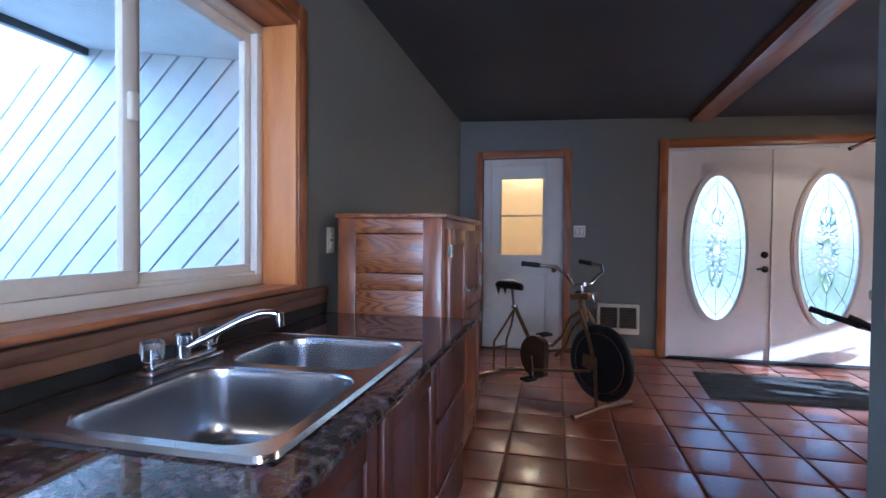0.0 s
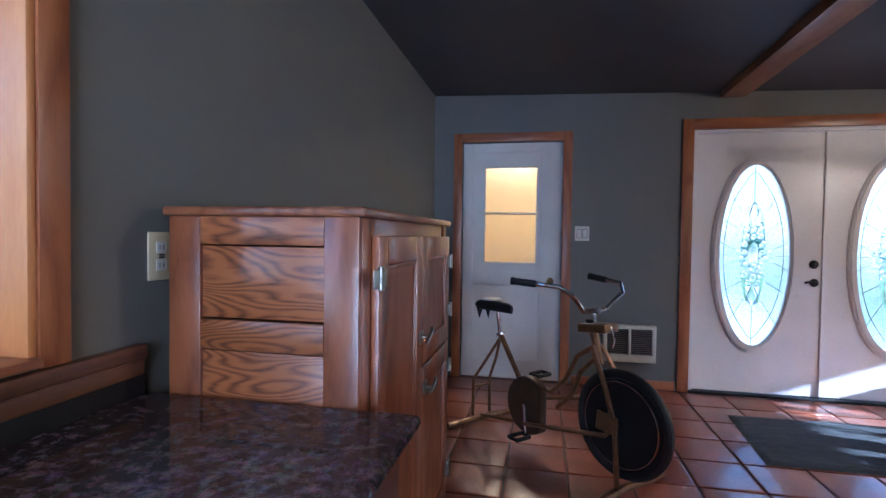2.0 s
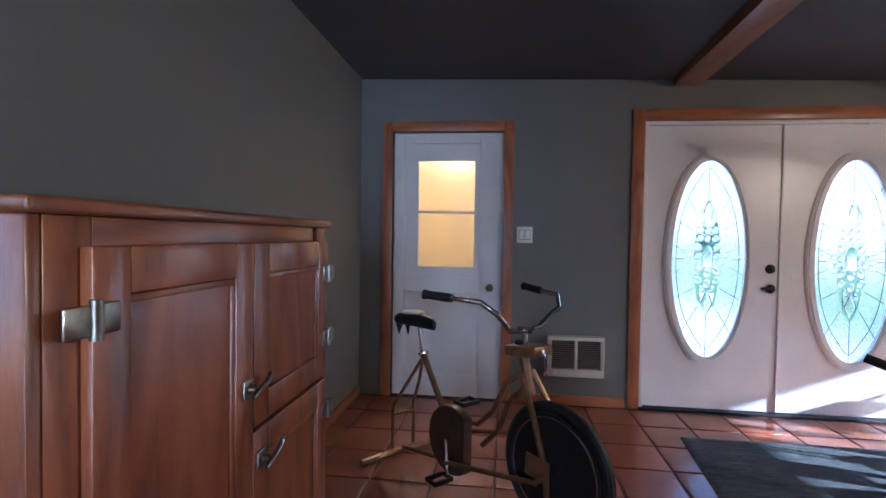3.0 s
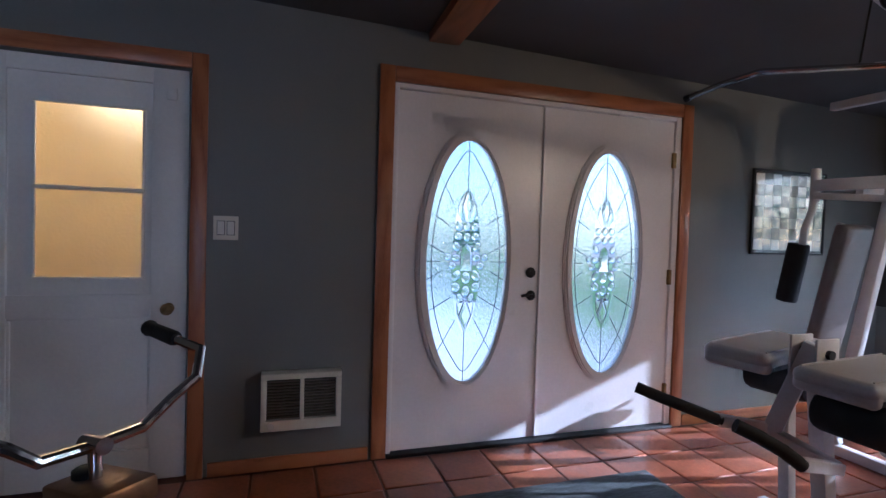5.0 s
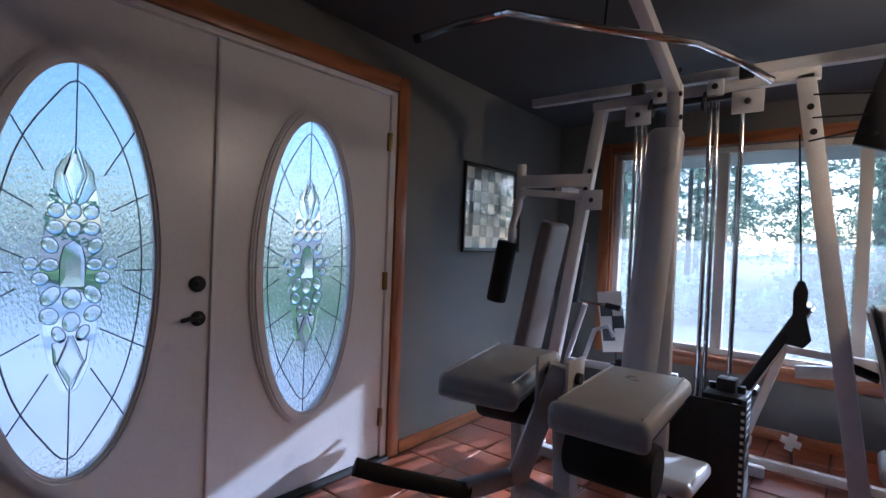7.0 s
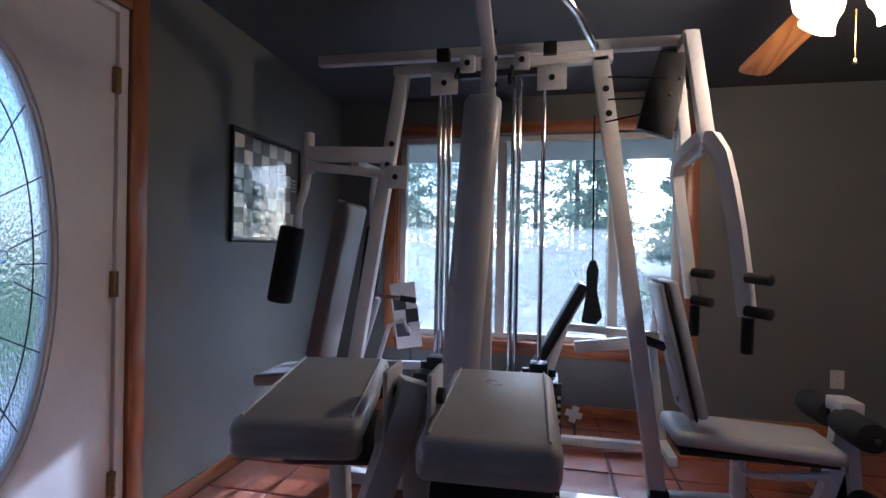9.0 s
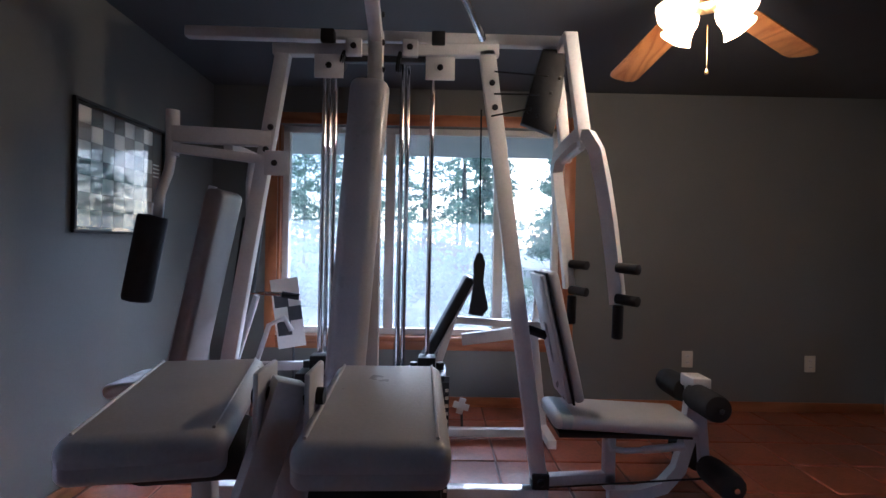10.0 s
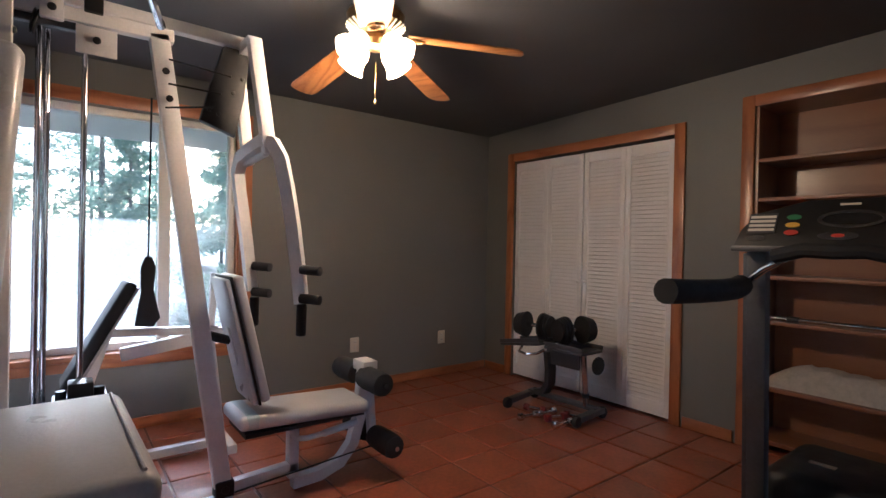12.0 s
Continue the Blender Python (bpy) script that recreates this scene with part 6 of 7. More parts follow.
    part("fly_arm_top", Shape().beam((5.75, 6.62, 1.59), (6.03, 6.60, 1.59), 0.045, 0.045), M_POWDER, g)
    part("side_plate", Shape().box(GX - 0.06, GX - 0.05, 6.33, 6.435, 1.46, 1.57, 0.004), M_POWDER, g)
    bolt((GX - 0.06, 6.39, 1.515))
    part("fly_seat", Shape().pad(0.30, 0.26, 0.06, pose(5.70, 6.92, 0.54, -8, 0, 0), 0.025), M_PAD, g)
    part("fly_seat_post", Shape().beam((5.72, 6.86, 0.51), (5.74, 6.66, 0.07), 0.05, 0.05), M_POWDER, g)

    # press station, facing the closet wall
    part("press_post", Shape().beam((5.64, 5.105, 2.09), (5.64, 5.03, 1.60), 0.05, 0.055, up=(0, 1, 0)), M_POWDER, g)
    part("press_post", Shape().beam((5.92, 5.10, 2.09), (5.92, 5.04, 1.58), 0.05, 0.05, up=(0, 1, 0)), M_POWDER, g)
    part("press_tie", Shape().beam((5.665, 5.10, 2.09), (5.895, 5.10, 2.09), 0.05, 0.05), M_POWDER, g)
    part("press_axle", Shape().rod((5.64, 5.045, 1.60), (5.94, 5.06, 1.58), 0.015), M_POWDER, g)
    yoke = [(5.990, 4.995, 0.96), (5.990, 5.025, 1.22), (5.990, 5.060, 1.46), (5.970, 5.075, 1.55), (5.900, 5.080, 1.605), (5.780, 5.070, 1.63), (5.660, 5.050, 1.655),
            (5.610, 5.025, 1.645), (5.590, 4.995, 1.58), (5.590, 4.965, 1.45), (5.590, 4.935, 1.28), (5.590, 4.910, 1.10), (5.590, 4.890, 0.93)]
    part("press_yoke", Shape().tube(yoke, 0.03, square=(0.055, 0.05)), M_POWDER, g, "white bent press arm")
    for x, sh in ((5.59, 0.02), (5.99, 0.11)):
        a = g
        for dz in (1.085, 0.955):
            part("grip", Shape().lathe([(0.016, 0), (0.022, 0.004), (0.022, 0.10), (0.014, 0.104)], (x - 0.02, 4.885 + sh, dz), (-0.8, -0.6, -0.05), 14), M_FOAM, a)
        part("grip", Shape().lathe([(0.018, 0), (0.023, 0.004), (0.023, 0.14), (0.015, 0.145)], (x, 4.868 + sh, 0.925), (0, 0.02, -1), 14), M_FOAM, a)
    flat = Matrix(((0, 0, 1, 5.79), (1, 0, 0, 0), (0, 1, 0, 0), (0, 0, 0, 1)))
    cam_plate = part("cam_plate", Shape().prism([(5.19, 2.085), (5.075, 2.085), (5.10, 1.86), (5.135, 1.685), (5.285, 1.738), (5.245, 1.90)], 0.045, flat, 0.006), M_IRON, g, "dark steel cam plate with bolts")
    for y, z in ((5.25, 1.79), (5.21, 1.775), (5.11, 1.95), (5.15, 1.88)):
        part("bolt", Shape().lathe([(0.009, 0), (0.009, 0.004), (0.006, 0.007), (0.001, 0.008)], (5.79, y, z), (-1, 0, 0), 10), M_BLACK, cam_plate)
    for a, b in (((5.72, 5.42, 1.95), (5.62, 5.2, 1.90)), ((5.72, 5.42, 1.85), (5.62, 5.24, 1.82)), ((5.72, 5.43, 1.75), (5.62, 5.27, 1.76))):
        part("cable", Shape().rod(a, b, 0.004), M_BLACK, g)
    tilt = Matrix.Translation((GX, 5.10, 0.775)) @ pose(0, 0, 0, -13)
    part("press_back_pad", Shape().pad(0.27, 0.045, 0.58, tilt @ pose(0, -0.004, 0), 0.018), M_PAD, g, "pale vinyl backrest")
    part("backrest_seam", Shape().box(-0.137, 0.137, 0.0195, 0.0295, -0.292, 0.292, 0.003, m=tilt), M_BLACK, g, "black edge of the backrest")
    part("back_board", Shape().box(-0.133, 0.133, 0.030, 0.052, -0.285, 0.285, 0.008, m=tilt), M_PAD, g, "pale vinyl back of the backrest")
    part("backrest_bracket", Shape().box(-0.03, 0.03, 0.0525, 0.06, -0.12, 0.06, 0.003, m=tilt), M_POWDER, g)
    part("backrest_arm", Shape().rod(tilt @ Vector((0, 0.06, 0.0)), (GX, 5.27, 0.80), 0.02), M_FOAM, g)
    part("press_seat", Shape().pad(0.30, 0.64, 0.065, pose(GX, 4.83, 0.40, 2.5, 0, 0), 0.028), M_PAD, g, "cream bench seat with a blue-grey tape patch")
    part("seat_patch", Shape().pad(0.302, 0.09, 0.067, pose(GX, 5.09, 0.412, 2.5, 0, 0), 0.028), M_TAPE, g)
    part("seat_board", Shape().box(GX - 0.13, GX + 0.13, 4.54, 5.12, 0.345, 0.362), M_BLACK, g)
    part("seat_support", Shape().beam(P(4.86, 0.345), P(4.86, 0.07), 0.05, 0.05), M_POWDER, g)
    part("seat_rail", Shape().beam(P(5.16, 0.10), P(4.84, 0.12), 0.05, 0.05), M_POWDER, g)
    part("hook_bar", Shape().tube([P(4.90, 0.33, 5.66), P(4.88, 0.285, 5.66), P(4.82, 0.275, 5.66), P(4.74, 0.28, 5.66)], 0.014, 8).tube([P(4.74, 0.28, 5.66), P(4.56, 0.30, 5.66)], 0.018, 8), M_POWDER, g)
    leg = [P(4.475, 0.56), P(4.485, 0.45), P(4.50, 0.30), P(4.54, 0.16), P(4.61, 0.08), P(4.72, 0.045), P(4.86, 0.04)]
    part("leg_lever", Shape().tube(leg, 0.03, square=(0.05, 0.055)), M_POWDER, g)
    part("leg_head", Shape().box(GX - 0.06, GX + 0.06, 4.425, 4.51, 0.535, 0.59, 0.006), M_POWDER, g)
    part("roller_axle", Shape().rod((5.50, 4.485, 0.506), (6.02, 4.485, 0.506), 0.012), M_CHROME, g)
    part("roller_axle", Shape().rod((5.50, 4.415, 0.18), (6.02, 4.415, 0.18), 0.012), M_CHROME, g)
    for z, y in ((0.506, 4.485), (0.18, 4.415)):
        for xa in (5.52, 5.80):
            part("leg_roller", Shape().lathe([(0.02, 0), (0.055, 0.006), (0.06, 0.03), (0.06, 0.17), (0.055, 0.204), (0.02, 0.21)], (xa, y, z), (1, 0, 0), 20), M_FOAM, g, "black foam leg roller")
    part("leg_strut", Shape().beam(P(4.45, 0.50), P(4.42, 0.17), 0.035, 0.045, up=(0, 1, 0)), M_POWDER, g)
    part("floor_cable", Shape().rod((5.70, 5.14, 0.09), (5.70, 4.45, 0.14), 0.004), M_BLACK, g)
    bolt((GX - 0.04, 5.175, 0.105), r=0.018)
    part("strap", Shape().prism([(-0.012, 0.03), (0.014, 0.03), (0.03, -0.02), (0.022, -0.12), (0.05, -0.25), (0.02, -0.29), (-0.05, -0.28), (-0.028, -0.13), (-0.03, -0.02)], 0.012, Matrix.Translation((6.0, 5.45, 1.10)) @ pose(0, 0, 0, 90, 0, -90)), M_FOAM, g, "hanging black ankle strap")
    part("strap_cable", Shape().rod((6.0, 5.45, 1.10), (5.80, 5.47, 1.80), 0.004), M_BLACK, g)


M_TAPE = material("grey_blue_tape", (0.36, 0.44, 0.48), 0.5, scale=12, vary=0.1, bump=0.05)
multi_gym()


def weight_bench():
    b = thing("weight_bench", (6.6, 5.4, 0), "white-framed incline weight bench beside the window", "bench")
    X = 6.62
    part("backrest", Shape().pad(0.26, 0.06, 0.62, Matrix.Translation((X, 5.60, 0.70)) @ pose(0, 0, 0, 28), 0.025), M_BLACK, b)
    part("backrest_face", Shape().pad(0.25, 0.012, 0.60, Matrix.Translation((X, 5.60, 0.70)) @ pose(0, 0, 0, 28) @ pose(0, -0.034, 0), 0.005), M_PAD, b)
    part("frame", Shape().beam((X, 5.56, 0.70), (X, 5.00, 0.67), 0.045, 0.045), M_POWDER, b)
    part("frame", Shape().beam((X, 5.50, 0.575), (X, 4.96, 0.65), 0.05, 0.07), M_POWDER, b)
    part("leg", Shape().beam((X, 5.56, 0.70), (X, 5.76, 0.05), 0.045, 0.045, up=(0, 1, 0)), M_POWDER, b)
    part("leg", Shape().beam((X, 5.05, 0.64), (X, 4.98, 0.05), 0.045, 0.045, up=(0, 1, 0)), M_POWDER, b)
    part("floor_rail", Shape().beam((6.46, 5.86, 0.05), (6.47, 5.08, 0.05), 0.05, 0.045), M_POWDER, b)
    part("foot", Shape().beam((6.34, 5.76, 0.026), (6.90, 5.76, 0.026), 0.05, 0.05), M_POWDER, b)
    part("foot", Shape().beam((6.34, 4.98, 0.026), (6.90, 4.98, 0.026), 0.05, 0.05), M_POWDER, b)
    part("pivot_knob", Shape().rod((X - 0.06, 5.70, 0.42), (X + 0.06, 5.70, 0.42), 0.025), M_BLACK, b)
    for s in (-1, 1):
        part("rack_post", Shape().beam((X + s * 0.2, 5.0, 0.64), (X + s * 0.2, 4.98, 1.0), 0.04, 0.04, up=(0, 1, 0)), M_POWDER, b)


weight_bench()


def dip_frame():
    """Second small machine in the corner, tubular."""
    f = thing("stepper_frame", (6.55, 6.7, 0), "grey tubular exercise frame in the corner by the window", "exercise machine")
    part("rail", Shape().tube([(6.5, 6.88, 0.86), (6.5, 6.72, 0.855), (6.5, 6.58, 0.85)], 0.012, 8), M_CHROME, f)
    part("grip", Shape().rod((6.5, 6.60, 0.85), (6.52, 6.50, 0.835), 0.02), M_FOAM, f)
    part("arm", Shape().tube([(6.45, 6.92, 0.05), (6.48, 6.86, 0.45), (6.5, 6.75, 0.84)], 0.02, 8), M_POWDER, f)
    part("arm", Shape().tube([(6.45, 6.80, 0.05), (6.48, 6.75, 0.40), (6.52, 6.68, 0.66), (6.56, 6.60, 0.70), (6.58, 6.56, 0.62)], 0.016, 8), M_POWDER, f)
    part("link", Shape().beam((6.46, 6.86, 0.42), (6.48, 6.10, 0.44), 0.04, 0.05), M_POWDER, f)
    part("foot", Shape().beam((6.3, 6.88, 0.026), (6.7, 6.88, 0.026), 0.05, 0.05), M_POWDER, f)
    part("foot", Shape().beam((6.48, 6.12, 0.42), (6.48, 6.12, 0.005), 0.05, 0.05, up=(0, 1, 0)), M_POWDER, f)


dip_frame()


def checker_card():
    m = Matrix.Translation((6.66, 6.575, 0.50)) @ pose(0, 0, 0, 90, 0, -78) @ pose(0, 0, 0, 0, 0, 8)
    c = thing("checkered_card", (6.66, 6.575, 0.50), "white card with black checks leaning on the frame", "card")
    part("card", Shape().box(-0.085, 0.085, 0.0, 0.44, 0, 0.006, m=m), M_WHITE, c)
    for x, y in ((-0.02, 0.30), (-0.02, 0.12), (0.055, 0.21)):
        part("check", Shape().box(x - 0.055, x + 0.03, y - 0.04, y + 0.05, 0.0064, 0.0074, m=m), M_GREY, c)
    part("prop", Shape().rod((6.66, 6.56, 0.005), (6.68, 6.575, 0.52), 0.008), M_GREY, c)


checker_card()


def poster():
    x0, x1, z0, z1 = 5.70, 6.42, 1.19, 1.80
    y = YN - 0.001
    p = thing("framed_poster", (6.04, YN, 1.19), "black framed poster of grey and white checks under glass", "picture")
    part("frame", Shape().box(x0, x1, y - 0.018, y, z0, z0 + 0.014, 0.002).box(x0, x1, y - 0.018, y, z1 - 0.014, z1, 0.002).box(x0, x0 + 0.014, y - 0.018, y, z0 + 0.014, z1 - 0.014, 0.002).box(x1 - 0.014, x1, y - 0.018, y, z0 + 0.014, z1 - 0.014, 0.002), M_BLACK, p)
    part("backing", Shape().box(x0 + 0.014, x1 - 0.014, y - 0.006, y, z0 + 0.014, z1 - 0.014), M_BLACK, p)
    greys = [material("poster_white", (0.72, 0.73, 0.70), 0.3, vary=0.03), material("poster_grey", (0.28, 0.27, 0.25), 0.3, vary=0.08), material("poster_slate", (0.06, 0.065, 0.07), 0.3, vary=0.1)]
    nx, nz = 8, 7
    a0, a1, b0, b1 = x0 + 0.03, x1 - 0.03, z0 + 0.03, z1 - 0.03
    rnd = random.Random(8)
    for i in range(nx):
        for j in range(nz):
            k = 0 if (i + j) % 2 == 0 else (1 if rnd.random() < 0.55 else 2)
            if i >= nx - 1 and j < nz - 1 and j > 1:
                k = 2
            w, h = (a1 - a0) / nx, (b1 - b0) / nz
            part("check", Shape().box(a0 + i * w + 0.001, a0 + (i + 1) * w - 0.001, y - 0.0075, y - 0.006, b0 + j * h + 0.001, b0 + (j + 1) * h - 0.001), greys[k], p)
    for j in range(4):
        part("print_bar", Shape().box(a1 - 0.075, a1 - 0.015, y - 0.0082, y - 0.0076, b0 + 0.30 + j * 0.022, b0 + 0.308 + j * 0.022), greys[0], p)
    g = part("pane", Shape().box(x0 + 0.014, x1 - 0.014, y - 0.013, y - 0.011, z0 + 0.014, z1 - 0.014), M_GLASS, p)
    g.visible_shadow = False


poster()


# ---- ceiling fan with lamps ----
def ceiling_fan():
    cx, cy = 5.36, 4.66
    zc = ceiling_z(cx)
    f = thing("ceiling_fan", (cx, cy, zc), "ceiling fan with oak blades and four frosted lamp shades", "ceiling fan")
    part("canopy", Shape().lathe([(0.02, 0), (0.06, 0.0), (0.07, 0.03), (0.065, 0.045), (0.02, 0.05)], (cx, cy, zc - 0.052)), M_BRASS, f)
    part("downrod", Shape().rod((cx, cy, zc - 0.06), (cx, cy, 2.26), 0.014), M_BRASS, f)
    part("motor", Shape().lathe([(0.02, 0), (0.09, 0.004), (0.125, 0.03), (0.13, 0.07), (0.11, 0.10), (0.05, 0.12), (0.02, 0.125)], (cx, cy, 2.15), 'Z', 32), M_BRASS, f, "aged brass motor housing")
    for k in range(28):
        a = 2 * math.pi * k / 28
        part("vent_rib", Shape().rod((cx + 0.085 * math.cos(a), cy + 0.085 * math.sin(a), 2.146), (cx + 0.132 * math.cos(a), cy + 0.132 * math.sin(a), 2.175), 0.005, seg=6), M_WHITE, f)
    for a in (8, -64, -138, 150):
        m = Matrix.Translation((cx, cy, 2.14)) @ pose(0, 0, 0, 0, 0, a) @ pose(0, 0, 0, 0, 10.5, 0) @ pose(0, 0, 0, 10, 0, 0)
        ol = [(0.17, -0.055), (0.24, -0.066), (0.62, -0.072), (0.65, -0.062), (0.665, -0.03), (0.665, 0.03), (0.65, 0.062), (0.62, 0.072), (0.24, 0.066), (0.17, 0.055)]
        bl = part("blade", Shape().prism(ol, 0.006, m, 0.002), M_BLADE, f)
        bl["label"] = "oak veneer fan blade"
        part("blade_iron", Shape().tube([m @ Vector(q) for q in ((0.10, 0, 0.0), (0.15, 0.03, -0.008), (0.20, 0.03, -0.006), (0.23, 0, -0.005), (0.20, -0.03, -0.006), (0.15, -0.03, -0.008))], 0.006, 6, closed=True), M_BRASS, bl)
    part("light_kit", Shape().lathe([(0.03, 0), (0.055, 0.01), (0.06, 0.04), (0.045, 0.07), (0.03, 0.08)], (cx, cy, 2.07), 'Z', 24), M_BRASS, f)
    for k in range(4):
        a = radians(16 + 90 * k)
        d = Vector((math.cos(a) * 0.74, math.sin(a) * 0.74, -0.68)).normalized()
        o = Vector((cx, cy, 2.125)) + Vector((math.cos(a), math.sin(a), 0)) * 0.05
        part("lamp_arm", Shape().rod(o, o + d * 0.045, 0.012), M_BRASS, f)
        n = 24
        sub = bmesh.new()
        rings = []
        for r, h in ((0.02, 0.03), (0.039, 0.045), (0.049, 0.075), (0.047, 0.10), (0.053, 0.128), (0.066, 0.15)):
            q = d.to_track_quat('Z', 'Y').to_matrix()
            rings.append([sub.verts.new(o + d * h + q @ Vector((r * (1 + 0.04 * math.cos(6 * t) * (h > 0.12)) * math.cos(t), r * (1 + 0.04 * math.cos(6 * t) * (h > 0.12)) * math.sin(t), 0))) for t in [2 * math.pi * i / n for i in range(n)]])
        for r0, r1 in zip(rings, rings[1:]):
            for i in range(n):
                sub.faces.new((r0[i], r0[(i + 1) % n], r1[(i + 1) % n], r1[i]))
        part("lamp_shade", Shape()._merge(sub), M_SHADE, f, "glowing frosted glass tulip shade")
    part("pull_chain", Shape().rod((cx + 0.03, cy - 0.02, 2.03), (cx + 0.03, cy - 0.02, 1.86), 0.002, seg=6).lathe([(0.006, 0), (0.008, 0.01), (0.002, 0.022)], (cx + 0.03, cy - 0.02, 1.84), 'Z', 10), M_BRASS, f)
    lamp = new("fan_lamp", bpy.data.lights.new("fan_lamp", 'POINT'))
    lamp.data.energy, lamp.data.color, lamp.data.shadow_soft_size = FAN_W, (1.0, 0.66, 0.34), 0.05
    lamp.location = (cx, cy, 1.95)


FAN_W = 13
M_SHADE = glow("lit_shade", (1.0, 0.72, 0.38), 3.0)
ceiling_fan()


# ---- dumbbell stand ----
def dumbbell_stand():
    s = thing("dumbbell_stand", (5.80, 2.92, 0), "grey dumbbell stand on wheels before the closet", "stand")
    feet = (((6.04, 3.08), (6.10, 2.74)), ((5.48, 2.99), (5.50, 2.70)))
    for (xa, ya), (xb, yb) in feet:
        part("foot_bar", Shape().beam((xa, ya, 0.055), (xb, yb, 0.06), 0.055, 0.04, 0.008), M_GREY, s)
        for x, y in ((xa, ya + 0.02), (xb, yb)):
            part("wheel", Shape().lathe([(0.018, -0.02), (0.036, -0.018), (0.041, -0.008), (0.041, 0.008), (0.036, 0.018), (0.018, 0.02)], (x, y, 0.042), (1, 0, 0), 20), M_BLACK, s)
    part("base_bar", Shape().beam((6.09, 2.80, 0.075), (5.49, 2.77, 0.075), 0.06, 0.03, 0.006), M_GREY, s)
    # swept leg on one side, bright tube on the other
    part("column", Shape().tube([(6.02, 2.80, 0.085), (5.93, 2.81, 0.11), (5.87, 2.83, 0.19), (5.85, 2.85, 0.30), (5.86, 2.86, 0.43)], 0.03, square=(0.07, 0.045)), M_GREY, s)
    part("column", Shape().rod((5.57, 2.79, 0.085), (5.57, 2.83, 0.45), 0.021, seg=16), M_STEEL, s, "bright steel tube")
    part("column_collar", Shape().rod((5.57, 2.797, 0.15), (5.57, 2.80, 0.175), 0.026), M_BLACK, s)
    part("cross_plate", Shape().box(5.585, 5.875, 2.84, 2.868, 0.34, 0.452, 0.006), M_GREY, s)
    m = Matrix.Translation((6.04, 2.88, 0.478)) @ pose(0, 0, 0, 0, 9, 0)
    part("tray", Shape().box(-0.20, 0.20, -0.12, 0.12, -0.022, 0.0, 0.008, m=m).box(-0.20, 0.20, -0.12, -0.105, 0.0, 0.03, 0.004, m=m).box(-0.20, 0.20, 0.105, 0.12, 0.0, 0.03, 0.004, m=m), M_GREY, s)
    part("tray", Shape().box(5.46, 5.79, 2.76, 3.0, 0.478, 0.5, 0.008).box(5.46, 5.79, 2.985, 3.0, 0.5, 0.53, 0.004).box(5.46, 5.79, 2.76, 2.775, 0.5, 0.53, 0.004), M_GREY, s)
    part("push_handle", Shape().tube([(6.0, 3.0, 0.46), (5.98, 3.05, 0.43), (5.90, 3.06, 0.425), (5.82, 3.04, 0.44), (5.78, 3.0, 0.47)], 0.010, 8), M_CHROME, s)
    part("adjusting_disc", Shape().lathe([(0.02, -0.012), (0.06, -0.01), (0.064, 0.0), (0.06, 0.01), (0.02, 0.012)], (5.47, 2.80, 0.39), (1, 0, 0), 28), M_BLACK, s)


dumbbell_stand()


def dumbbell(centre, yaw, z):
    d = thing("dumbbell", (*centre, z), "black adjustable dumbbell resting on the stand tray", "dumbbell", "dumbbells on the stand")
    m = Matrix.Translation((centre[0], centre[1], z + 0.099)) @ pose(0, 0, 0, 0, 0, yaw)
    part("handle", Shape().rod(m @ Vector((-0.07, 0, 0)), m @ Vector((0.07, 0, 0)), 0.016), M_CHROME, d)
    for sgn in (-1, 1):
        for i in range(4):
            r = 0.098 - 0.006 * i
            x = sgn * (0.07 + i * 0.021)
            part("weight_disc", Shape().lathe([(0.02, -0.009), (r, -0.008), (r + 0.001, 0), (r, 0.008), (0.02, 0.009)], m @ Vector((x, 0, 0)), m.to_3x3() @ Vector((1, 0, 0)), 24), M_IRON, d)


dumbbell((5.99, 2.88), 14, 0.51)
dumbbell((5.62, 2.88), 72, 0.525)


def hand_weight(x, y, yaw, red):
    d = thing("hand_weight", (x, y, 0), "small " + ("red" if red else "chrome") + " hand weight lying on the floor", "hand weight", "hand weights on the floor")
    m = Matrix.Translation((x, y, 0.027)) @ pose(0, 0, 0, 0, 0, yaw)
    part("bar", Shape().rod(m @ Vector((-0.06, 0, 0)), m @ Vector((0.06, 0, 0)), 0.012), M_CHROME, d)
    for e in (-0.065, 0.065):
        part("head", Shape().lathe([(0.012, -0.022), (0.026, -0.016), (0.026, 0.016), (0.012, 0.022)], m @ Vector((e, 0, 0)), m.to_3x3() @ Vector((1, 0, 0)), 16), M_RED if red else M_CHROME, d)


M_RED = material("red_dipped_vinyl", (0.16, 0.012, 0.012), 0.4, scale=10, vary=0.1)
for q in ((5.78, 3.16, 80, False), (5.75, 3.00, 85, False), (5.65, 3.02, 75, True), (5.54, 3.08, 82, False), (5.58, 2.90, 10, True), (5.86, 3.0, 20, True)):
    hand_weight(*q)


